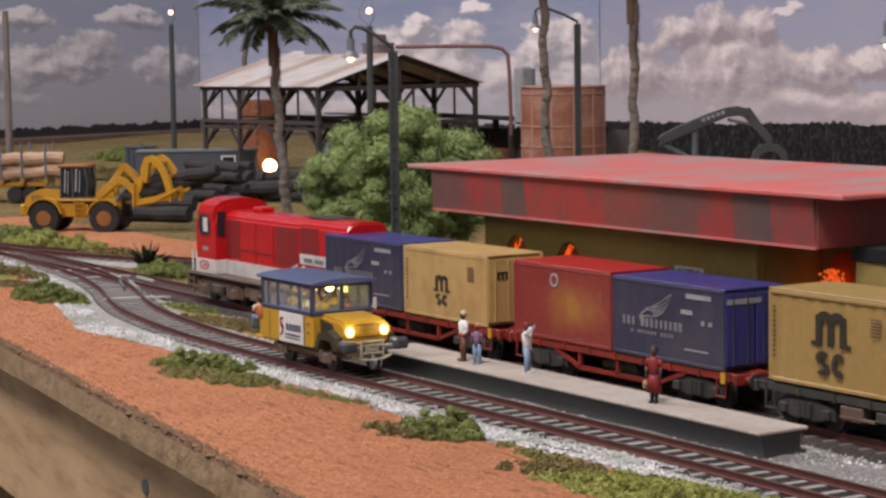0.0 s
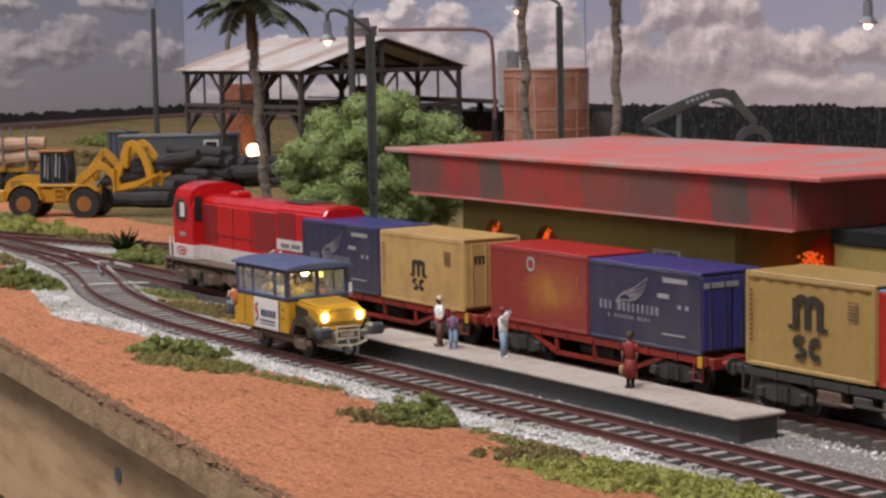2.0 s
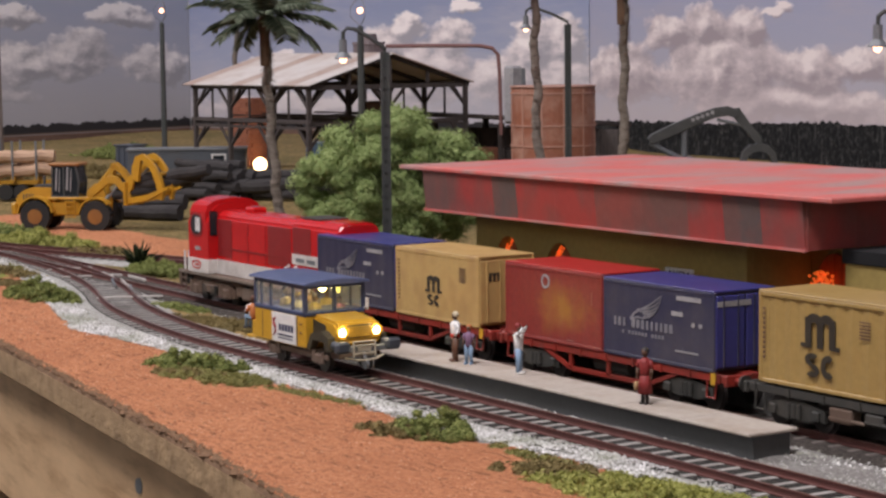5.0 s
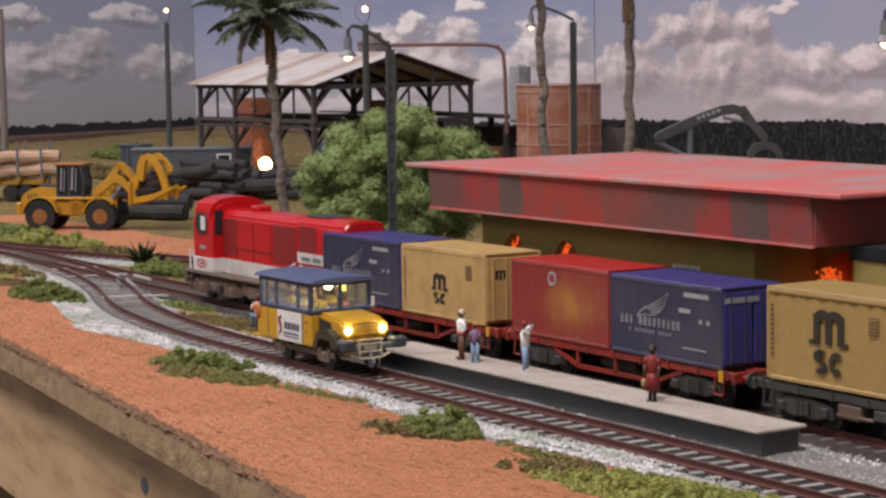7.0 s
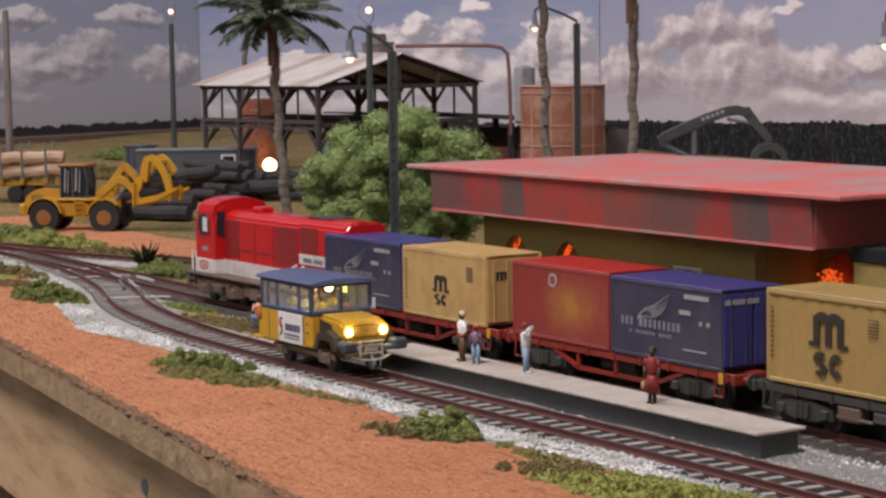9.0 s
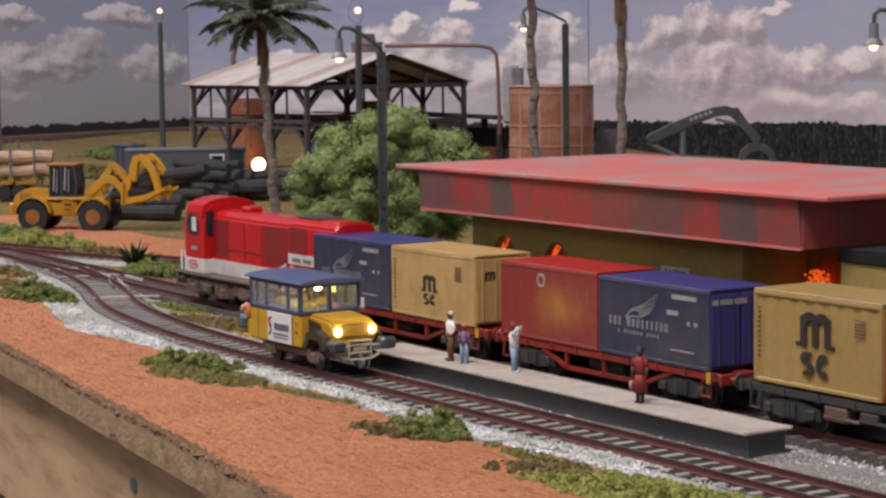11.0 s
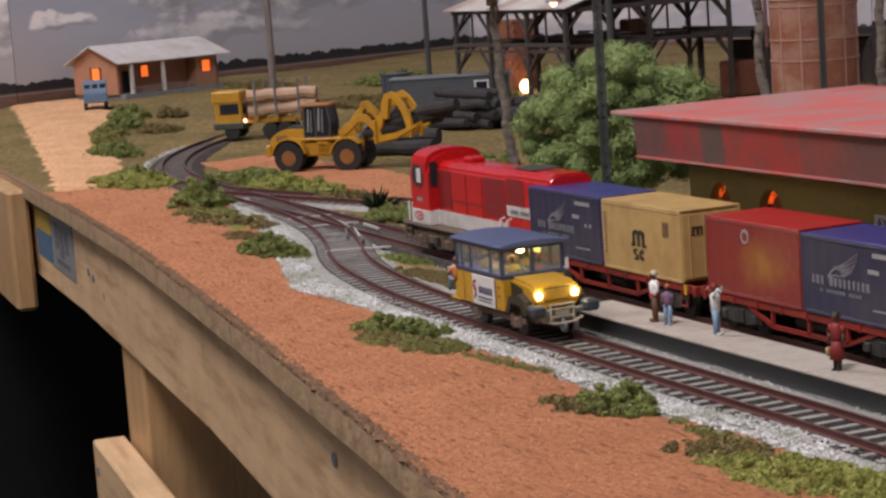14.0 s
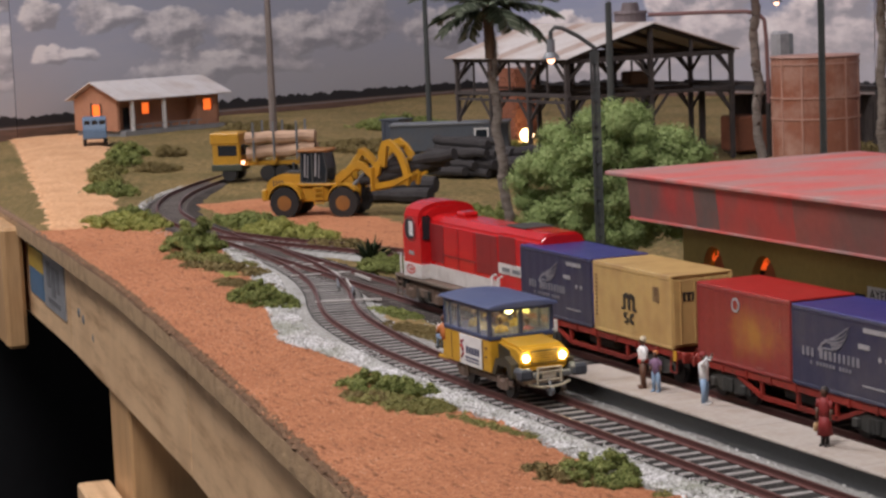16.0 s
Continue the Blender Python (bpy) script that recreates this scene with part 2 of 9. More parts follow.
def stone_build(nt, bsdf):
    g = nt.nodes.new("ShaderNodeNewGeometry")
    c = ramp(nt, g.outputs["Random Per Island"], [(0.0, (0.26, 0.25, 0.22)), (0.3, (0.46, 0.445, 0.42)), (0.7, (0.66, 0.64, 0.625)), (1.0, (0.84, 0.82, 0.80))])
    tint = noise_at(nt, coords(nt), 0.42, 4, 0.6)
    c = mix(nt, ramp(nt, tint, [(0.47, (0, 0, 0)), (0.66, (0.65,) * 3)]), c, (0.25, 0.26, 0.18))
    nt.links.new(c, bsdf.inputs["Base Color"])
    bsdf.inputs["Roughness"].default_value = 0.9


M_STONE = material("ballast_stone", stone_build)


def crumb_build(nt, bsdf):
    g = nt.nodes.new("ShaderNodeNewGeometry")
    c = ramp(nt, g.outputs["Random Per Island"], [(0.0, (0.20, 0.075, 0.035)), (0.35, (0.44, 0.18, 0.09)), (0.75, (0.62, 0.29, 0.16)), (1.0, (0.78, 0.45, 0.28))])
    nt.links.new(c, bsdf.inputs["Base Color"])
    bsdf.inputs["Roughness"].default_value = 0.95


M_CRUMB = material("soil_crumb", crumb_build)
M_STONEDARK = paint("dark_ballast_stone", (0.085, 0.078, 0.072), 0.9, (0.20, 0.19, 0.17), 0.6, 1.4, 5)
M_RAIL = paint("rusty_rail", (0.125, 0.045, 0.038), 0.55, (0.05, 0.02, 0.018), 0.5, 0.9, 8)
M_RAILTOP = paint("worn_rail_head", (0.22, 0.12, 0.10), 0.35, (0.10, 0.05, 0.04), 0.5, 1.5, 8, metal=0.5)
M_SLEEPER = wood("sleeper_wood", (0.36, 0.335, 0.31), (0.16, 0.135, 0.12), (8, 1.0, 8), 0.85, rand=20)
M_SLEEPERDARK = wood("dark_sleeper_wood", (0.15, 0.125, 0.11), (0.06, 0.048, 0.042), (8, 1.0, 8), 0.85, rand=20)
M_CONCRETE = paint("platform_concrete", (0.45, 0.39, 0.335), 0.85, (0.27, 0.20, 0.14), 0.75, 0.8, 5, relief=0.03)
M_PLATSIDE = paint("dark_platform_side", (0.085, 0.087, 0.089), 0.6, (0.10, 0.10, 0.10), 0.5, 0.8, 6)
M_GREYCON = paint("grey_station_platform", (0.24, 0.23, 0.22), 0.85, (0.10, 0.095, 0.09), 0.6, 0.6, 6, relief=0.03)
M_LIGHTCON = paint("light_platform_edge", (0.50, 0.46, 0.42), 0.85, (0.25, 0.22, 0.19), 0.5, 0.8, 6)
M_FASCIA_WOOD = wood("pine_plank", (0.68, 0.45, 0.25), (0.40, 0.235, 0.115), (0.07, 0.9, 0.9), 0.5)
M_POST_WOOD = wood("pine_leg", (0.50, 0.30, 0.14), (0.34, 0.19, 0.08), (1.2, 1.2, 0.10), 0.5)
M_EDGE = paint("crumbled_board_edge", (0.27, 0.155, 0.085), 0.95, (0.085, 0.05, 0.03), 0.85, 2.4, 9, relief=0.2)
M_RIMBOARD = paint("rim_board", (0.45, 0.295, 0.155), 0.9, (0.17, 0.10, 0.048), 0.9, 1.1, 6, relief=0.2)
M_DYELLOW_STICKER = paint("sticker_yellow", (0.55, 0.36, 0.05), 0.5)
M_BLUE_STICKER = paint("sticker_blue", (0.06, 0.16, 0.28), 0.5)
M_PLATEPRINT = paint("plate_print", (0.11, 0.11, 0.115), 0.6, (0.24, 0.24, 0.245), 0.9, 0.9, 5)
# near black for the unlit void below the board, floor included
M_BLACK = paint("under_board_dark", (0.014, 0.014, 0.015), 0.95, (0.003, 0.003, 0.003), 0.3, 0.05, 0.6, spec=0.1)
M_ROOMWALL = paint("room_wall", (0.74, 0.73, 0.71), 0.9, (0.40, 0.38, 0.36), 0.3, 0.02, 0.3)


def patched(name, c1, c2, scale, stretch, edge=(0.47, 0.55), rough=0.6):
    """Paint of two colours in blotches, dirty at a finer scale."""
    def build(nt, bsdf):
        n = noise_at(nt, coords(nt, stretch=stretch), scale, 3, 0.5)
        fine = noise_at(nt, coords(nt), 3.0, 6, 0.7)
        mid = noise_at(nt, coords(nt), 0.9, 5, 0.65)
        a = mix(nt, ramp(nt, fine, [(0.35, (0, 0, 0)), (0.7, (0.5,) * 3)]), c1, tuple(x * 0.7 for x in c1))
        b = mix(nt, ramp(nt, fine, [(0.35, (0, 0, 0)), (0.7, (0.5,) * 3)]), c2, tuple(x * 0.7 for x in c2))
        c = mix(nt, ramp(nt, n, [(edge[0], (0, 0, 0)), (edge[1], (0.9,) * 3)]), a, b)
        c = mix(nt, ramp(nt, mid, [(0.5, (0, 0, 0)), (0.75, (0.5,) * 3)]), c, tuple(0.5 * (x + y) for x, y in zip(c1, c2)))
        nt.links.new(c, bsdf.inputs["Base Color"])
        bsdf.inputs["Roughness"].default_value = rough
        bump(nt, bsdf, fine, 0.3, 0.02)
    return material(name, build)


M_FASCIA = patched("fascia_blotched_red", (0.37, 0.050, 0.041), (0.17, 0.08, 0.066), 0.55, (1.0, 1.0, 0.6), (0.42, 0.66))
M_ROOFTOP = patched("roof_top_streaked", (0.60, 0.125, 0.105), (0.36, 0.25, 0.225), 0.30, (1.6, 0.6, 1.0), (0.40, 0.62))
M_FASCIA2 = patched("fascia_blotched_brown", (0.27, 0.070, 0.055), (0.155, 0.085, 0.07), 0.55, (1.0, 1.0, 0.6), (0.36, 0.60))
M_FASCIA3 = patched("fascia_blotched_grey", (0.165, 0.082, 0.068), (0.115, 0.085, 0.075), 0.7, (1.0, 1.0, 0.7))
M_ROOFGREY = paint("roof_patch_brown", (0.155, 0.085, 0.075), 0.65, (0.10, 0.07, 0.06), 0.5, 0.5, 5)
M_YELLOWWALL = paint("ochre_wall", (0.42, 0.305, 0.09), 0.75, (0.25, 0.17, 0.06), 0.45, 0.5, 5)
M_BLUEWALL = paint("blue_wall", (0.020, 0.050, 0.115), 0.7, (0.02, 0.025, 0.035), 0.5, 0.6, 5)
# near black: unlit rooms and the cornice's shadow as colour, also dark fittings
M_NEARBLACK = paint("shade_and_dark_fittings", (0.012, 0.012, 0.013), 0.9, (0.02, 0.02, 0.02), 0.2, 0.5, 3)
M_ORANGEGLOW = glow("lit_orange_blind", (1.0, 0.22, 0.04), 1.3)
M_FLAME = glow("orange_bulb", (1.0, 0.17, 0.025), 0.5)
M_LAMP = glow("warm_bulb", (1.0, 0.50, 0.30), 5.0)
M_POLE = paint("dark_pole", (0.050, 0.055, 0.052), 0.6, (0.10, 0.09, 0.08), 0.5, 0.6, 4)
M_BUFFER = paint("dark_slate_steel", (0.055, 0.062, 0.075), 0.5, (0.05, 0.05, 0.05), 0.5, 0.9, 5)
M_STEELGREY = paint("grey_steel", (0.22, 0.23, 0.24), 0.5, (0.10, 0.10, 0.10), 0.4, 0.5, 5, metal=0.3)


def heaped(nt, v, heads, shift):
    """How deep a place lies in the printed clouds: round heads (along, up, half width, half height) with a billowed rim."""
    mp = nt.nodes.new("ShaderNodeMapping")
    mp.inputs["Location"].default_value = shift
    mp.inputs["Scale"].default_value = (0.6, 1, 1)
    nt.links.new(v, mp.inputs["Vector"])
    at = mp.outputs["Vector"]
    for scale, amount in ((0.16, 5.0), (0.6, 1.5)):
        warp = nt.nodes.new("ShaderNodeTexNoise")
        warp.inputs["Scale"].default_value, warp.inputs["Detail"].default_value, warp.inputs["Roughness"].default_value = scale, 4, 0.6
        nt.links.new(mp.outputs["Vector"], warp.inputs["Vector"])
        centred = nt.nodes.new("ShaderNodeVectorMath")
        centred.operation = "SUBTRACT"
        centred.inputs[1].default_value = (0.5, 0.5, 0.5)
        nt.links.new(warp.outputs["Color"], centred.inputs[0])
        moved = nt.nodes.new("ShaderNodeVectorMath")
        moved.operation = "MULTIPLY_ADD"
        moved.inputs[1].default_value = (amount, 0, amount)
        nt.links.new(centred.outputs[0], moved.inputs[0])
        nt.links.new(at, moved.inputs[2])
        at = moved.outputs[0]
    total = None
    for x, z, rx, rz in heads:
        off = nt.nodes.new("ShaderNodeVectorMath")
        off.operation = "SUBTRACT"
        off.inputs[1].default_value = (x * 0.6, 0, z)
        nt.links.new(at, off.inputs[0])
        sized = nt.nodes.new("ShaderNodeVectorMath")
        sized.operation = "MULTIPLY"
        sized.inputs[1].default_value = (1 / (rx * 0.6), 0, 1 / rz)
        nt.links.new(off.outputs[0], sized.inputs[0])
        far = nt.nodes.new("ShaderNodeVectorMath")
        far.operation = "LENGTH"
        nt.links.new(sized.outputs[0], far.inputs[0])
        if total is None:
            total = far.outputs["Value"]
        else:
            least = nt.nodes.new("ShaderNodeMath")
            least.operation = "SMOOTH_MIN"
            least.inputs[2].default_value = 0.35
            nt.links.new(total, least.inputs[0])
            nt.links.new(far.outputs["Value"], least.inputs[1])
            total = least.outputs[0]
    for scale, amount in ((0.42, 0.42), (1.1, 0.20), (2.6, 0.08)):
        puff = nt.nodes.new("ShaderNodeTexVoronoi")
        puff.feature = "SMOOTH_F1"
        puff.inputs["Scale"].default_value, puff.inputs["Smoothness"].default_value = scale, 0.5
        nt.links.new(at, puff.inputs["Vector"])
        m = nt.nodes.new("ShaderNodeMath")
        m.operation = "MULTIPLY_ADD"
        m.inputs[1].default_value = amount
        nt.links.new(puff.outputs["Distance"], m.inputs[0])
        nt.links.new(total, m.inputs[2])
        total = m.outputs[0]
    depth = nt.nodes.new("ShaderNodeMath")
    depth.operation = "SUBTRACT"
    depth.inputs[0].default_value = 1.42
    nt.links.new(total, depth.inputs[1])
    return depth.outputs[0]


def sky_build(heads, blue, blue_low, tones, haze, haze_to=9.0, relief=0.85):
    """A printed photograph of heaped clouds over a low dark line of trees, on board."""
    def build(nt, bsdf):
        v = coords(nt, 87.0)
        sep = nt.nodes.new("ShaderNodeSeparateXYZ")
        nt.links.new(v, sep.inputs[0])
        here = heaped(nt, v, heads, (0, 0, 0))
        above = heaped(nt, v, heads, (-0.45, 0, 0.7))
        diff = nt.nodes.new("ShaderNodeMath")
        diff.operation = "SUBTRACT"
        nt.links.new(here, diff.inputs[0])
        nt.links.new(above, diff.inputs[1])
        soft = noise_at(nt, coords(nt, 87.0, (0.55, 1, 1.2)), 0.34, 7, 0.66)
        lit_side = nt.nodes.new("ShaderNodeMath")
        lit_side.operation = "MULTIPLY_ADD"
        lit_side.inputs[1].default_value = relief
        nt.links.new(diff.outputs[0], lit_side.inputs[0])
        nt.links.new(soft, lit_side.inputs[2])
        cloud = ramp(nt, lit_side.outputs[0], [(0.28, tones[0]), (0.48, tones[1]), (0.66, tones[2]), (0.92, tones[3])])
        height = nt.nodes.new("ShaderNodeMapRange")
        height.inputs[1].default_value, height.inputs[2].default_value = 3.0, 14.0
        nt.links.new(sep.outputs["Z"], height.inputs[0])
        thin = noise_at(nt, coords(nt, 87.0, (0.35, 1, 1.5)), 0.3, 6, 0.65)
        clear = mix(nt, height.outputs[0], blue_low, blue)
        clear = mix(nt, ramp(nt, thin, [(0.45, (0, 0, 0)), (0.75, (0.45,) * 3)]), clear, tones[1])
        cover = ramp(nt, here, [(0.0, (0, 0, 0)), (0.06, (0.4,) * 3), (0.24, (1, 1, 1))])
        c = mix(nt, cover, clear, cloud)
        # dull haze low down
        low = nt.nodes.new("ShaderNodeMapRange")
        low.inputs[1].default_value, low.inputs[2].default_value = 0.0, haze_to
        nt.links.new(sep.outputs["Z"], low.inputs[0])
        c = mix(nt, ramp(nt, low.outputs[0], [(0.0, (0.85,) * 3), (0.45, (0.5,) * 3), (1.0, (0, 0, 0))]), c, haze)
        # tree line and fields of the print
        jag = noise_at(nt, coords(nt, 87.0, (1, 1, 0.3), rand=40), 0.9, 5, 0.6)
        add = nt.nodes.new("ShaderNodeMath")
        add.operation = "MULTIPLY_ADD"
        add.inputs[1].default_value = -1.75
        nt.links.new(jag, add.inputs[0])
        nt.links.new(sep.outputs["Z"], add.inputs[2])
        trees = ramp(nt, add.outputs[0], [(0.02, (1, 1, 1)), (0.10, (0, 0, 0))])
        field = nt.nodes.new("ShaderNodeMapRange")
        field.inputs[1].default_value, field.inputs[2].default_value = -0.15, 0.10
        nt.links.new(sep.outputs["Z"], field.inputs[0])
        earth = ramp(nt, noise_at(nt, coords(nt, 87.0, (0.25, 1, 2)), 0.7, 4, 0.6), [(0.35, (0.105, 0.068, 0.050)), (0.65, (0.20, 0.115, 0.085))])
        ground = mix(nt, field.outputs[0], earth, (0.030, 0.028, 0.030))
        band = nt.nodes.new("ShaderNodeMapRange")
        band.inputs[1].default_value, band.inputs[2].default_value = -0.6, 0.2
        nt.links.new(sep.outputs["Z"], band.inputs[0])
        ground = mix(nt, ramp(nt, band.outputs[0], [(0.40, (0, 0, 0)), (0.48, (0.8,) * 3), (0.58, (0.8,) * 3), (0.66, (0, 0, 0))]), ground, (0.27, 0.24, 0.235))
        c = mix(nt, trees, c, ground)
        nt.links.new(c, bsdf.inputs["Base Color"])
        bsdf.inputs["Roughness"].default_value = 0.55
        bsdf.inputs["Specular IOR Level"].default_value = 0.25
    return build


GREY_HEADS = [(37.5, 13.3, 4.6, 1.3), (38.9, 8.2, 6.4, 2.3), (46.6, 8.7, 5.8, 3.0), (54.4, 13.0, 5.6, 1.2), (59.4, 8.0, 6.8, 2.5), (3.5, 11.2, 3.4, 1.4), (6.0, 7.1, 4.2, 1.0), (11.5, 10.8, 4.0, 1.8), (19.8, 8.9, 5.7, 2.5), (30.6, 8.2, 6.5, 2.5), (27.2, 4.7, 13.0, 1.6)]
WHITE_HEADS = [(32.5, 9.9, 3.8, 2.2), (35.9, 11.5, 2.3, 1.4), (41.8, 10.6, 3.4, 2.1), (38.3, 6.7, 8.9, 3.5), (53.0, 9.1, 2.9, 2.5), (48.7, 5.7, 6.1, 3.1), (57.5, 10.1, 3.7, 2.7), (57.1, 5.7, 5.1, 3.6), (44.5, 13.8, 2.7, 0.7), (14.5, 7.1, 5.6, 1.5), (19.9, 2.5, 19.1, 1.7)]
PINK_HEADS = [(13.0, 10.4, 3.9, 2.2), (6.1, 6.6, 6.9, 2.9), (19.7, 10.8, 4.2, 2.4), (26.1, 10.5, 3.8, 2.1), (22.2, 6.6, 10.1, 3.8), (35.5, 7.0, 5.9, 2.2), (42.7, 7.6, 4.3, 1.8), (49.4, 8.3, 5.3, 2.8), (33.1, 3.6, 16.3, 2.2), (31.1, 12.3, 2.4, 0.6)]
M_SKYGREY = material("printed_grey_sky", sky_build(GREY_HEADS, (0.38, 0.405, 0.50), (0.46, 0.45, 0.48), ((0.35, 0.34, 0.36), (0.51, 0.485, 0.50), (0.71, 0.67, 0.67), (0.92, 0.87, 0.85)), (0.42, 0.41, 0.43), 7.0))
M_SKY = material("printed_white_cloud_sky", sky_build(WHITE_HEADS, (0.27, 0.30, 0.43), (0.40, 0.41, 0.49), ((0.36, 0.34, 0.37), (0.52, 0.47, 0.49), (0.72, 0.64, 0.64), (0.90, 0.82, 0.80)), (0.48, 0.44, 0.46), 8.0))
M_SKYPINK = material("printed_pink_cloud_sky", sky_build(PINK_HEADS, (0.34, 0.35, 0.47), (0.44, 0.42, 0.47), ((0.36, 0.305, 0.325), (0.48, 0.41, 0.425), (0.62, 0.53, 0.535), (0.84, 0.745, 0.725)), (0.55, 0.47, 0.475), 6.0))


def forest_build(nt, bsdf):
    v = coords(nt, 87.0, (1, 1, 0.7))
    crowns = nt.nodes.new("ShaderNodeTexVoronoi")
    crowns.inputs["Scale"].default_value = 1.5
    nt.links.new(v, crowns.inputs["Vector"])
    n = noise_at(nt, v, 2.6, 6, 0.7)
    c = ramp(nt, n, [(0.36, (0.006, 0.006, 0.007)), (0.52, (0.024, 0.024, 0.024)), (0.66, (0.10, 0.098, 0.092)), (0.78, (0.24, 0.22, 0.215))])
    c = mix(nt, ramp(nt, crowns.outputs["Distance"], [(0.15, (0, 0, 0)), (0.6, (0.6,) * 3)]), c, (0.010, 0.010, 0.011))
    trunks = noise_at(nt, coords(nt, 87.0, (3.5, 1, 0.18)), 1.6, 3, 0.6)
    c = mix(nt, ramp(nt, trunks, [(0.58, (0, 0, 0)), (0.68, (0.5,) * 3)]), c, (0.12, 0.115, 0.11))
    nt.links.new(c, bsdf.inputs["Base Color"])
    bsdf.inputs["Roughness"].default_value = 0.7
    bsdf.inputs["Specular IOR Level"].default_value = 0.12


M_FORESTPRINT = material("printed_dark_forest", forest_build)


# ---------------------------------------------------------------- room, board and backdrop
ROOM = (-330, 180, -260, 260, -105, 150)   # x0, x1, y0, y1, floor, ceiling
x0, x1, y0, y1, zf, zc = ROOM
for nm, args in (("floor", (0.5 * (x0 + x1), 0.5 * (y0 + y1), zf - 2, x1 - x0, y1 - y0, 4)),
                 ("wall_west", (x0 - 2, 0.5 * (y0 + y1), 22, 4, y1 - y0, zc - zf)),
                 ("wall_east", (x1 + 2, 0.5 * (y0 + y1), 22, 4, y1 - y0, zc - zf)),
                 ("wall_south", (0.5 * (x0 + x1), y0 - 2, 22, x1 - x0, 4, zc - zf)),
                 ("wall_north", (0.5 * (x0 + x1), y1 + 2, 22, x1 - x0, 4, zc - zf))):
    bm = B()
    box(bm, *args)
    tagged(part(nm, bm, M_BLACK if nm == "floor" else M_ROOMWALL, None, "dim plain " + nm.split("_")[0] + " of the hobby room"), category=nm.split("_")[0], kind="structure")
bm = B()
box(bm, 0.5 * (x0 + x1), 0.5 * (y0 + y1), zc + 2, x1 - x0, y1 - y0, 4)
tagged(part("ceiling", bm, M_ROOMWALL, None, "plain ceiling of the hobby room"), category="ceiling", kind="structure")

EDGE = [(60, -17.4), (25, -12.8), (7.9, -10.6), (0.5, -9.55), (-8, -8.45), (-16, -7.35), (-29.5, -5.65), (-46, -3.7), (-66, -1.9), (-91, 0.1), (-120, 2.0), (-152, 4.0)]


def edge_y(x):
    for (xa, ya), (xb, yb) in zip(EDGE, EDGE[1:]):
        if xb <= x <= xa:
            return ya + (yb - ya) * (x - xa) / (xb - xa)
    return EDGE[0][1] if x > EDGE[0][0] else EDGE[-1][1]


GZ = -0.40
BACK = [(-158, 16), (-180, 77.5), (-122, 96), (60, 87.4)]   # foot of the backdrop

# ground sheet, with a gentle roll far off
bm = B()
NX, NY = 150, 60
rows = []
for i in range(NX + 1):
    x = 60 - 241 * i / NX
    yb = 98.0 if x > -122 else 97.0 + (x + 122) * 0.32
    ya = edge_y(x)
    col = []
    for j in range(NY + 1):
        s = (j / NY) ** 1.6
        y = ya + 0.02 + (yb - ya) * s
        far = max(0.0, min(1.0, (y - 14) / 30)) * max(0.0, min(1.0, (-x - 20) / 60))
        z = GZ + 0.05 * noise.noise((x * 0.35, y * 0.35, 0)) * (1 if j else 0) + far * (0.5 + 0.5 * noise.noise((x * 0.06, y * 0.06, 3)))
        left = max(0.0, min(1.0, (-x - 95) / 40))
        z += 0.9 * left * max(0.0, min(1.0, (y - edge_y(x)) / 12))
        col.append(bm.verts.new((x, y, z)))
    rows.append(col)
for a, b in zip(rows, rows[1:]):
    for j in range(NY):
        bm.faces.new((a[j], a[j + 1], b[j + 1], b[j]))
bmesh.ops.recalc_face_normals(bm, faces=bm.faces)
if sum(f.normal.z for f in bm.faces) < 0:
    bmesh.ops.reverse_faces(bm, faces=bm.faces)
ground = part("ground", bm, M_GRASSLAND, None, "dry grassy ground of the model landscape", smooth=True)
tagged(ground, category="ground", kind="structure")


def ground_z(x, y):
    far = max(0.0, min(1.0, (y - 14) / 30)) * max(0.0, min(1.0, (-x - 20) / 60))
    left = max(0.0, min(1.0, (-x - 95) / 40))
    return GZ + 0.05 * noise.noise((x * 0.35, y * 0.35, 0)) + far * (0.5 + 0.5 * noise.noise((x * 0.06, y * 0.06, 3))) + 0.9 * left * max(0.0, min(1.0, (y - edge_y(x)) / 12))


def patch(name, near, far, x_from, x_to, mat, label, step=1.0, lift=0.06, cols=10, wob=0.5, seed=0.0, grit=0.0, flush=False):
    """A thin uneven spread of scatter between two edges given as functions of x."""
    bm = B()
    n = max(4, int(abs(x_to - x_from) / step))
    grid = []
    for i in range(n + 1):
        x = x_from + (x_to - x_from) * i / n
        a, b = near(x), far(x)
        a += 0.0 if flush else wob * noise.noise((x * 0.8, seed, 1.0))
        b += wob * noise.noise((x * 0.8, seed, 7.0)) + 0.4 * wob * noise.noise((x * 2.9, seed, 9.0))
        col = []
        for j in range(cols + 1):
            y = a + (b - a) * j / cols
            rim = 1.0 if (0 < j or flush) and j < cols and 0 < i < n else 0.0
            rough = grit * (noise.noise((x * 1.1, y * 3.6, 2.0)) + 0.6 * noise.noise((x * 3.3, y * 5.1, 4.0))) if grit else 0.0
            col.append(bm.verts.new((x, y, ground_z(x, y) + lift * rim - 0.03 * (1 - rim) + rim * (rough + 0.05 * noise.noise((x * 1.7, y * 1.7, seed))))))
        grid.append(col)
    for a, b in zip(grid, grid[1:]):
        for j in range(cols):
            bm.faces.new((a[j], a[j + 1], b[j + 1], b[j]))
    bmesh.ops.recalc_face_normals(bm, faces=bm.faces)
    if sum(f.normal.z for f in bm.faces) < 0:
        bmesh.ops.reverse_faces(bm, faces=bm.faces)
    return tagged(part(name, bm, mat, None, label, smooth=True), category="ground", kind="structure")


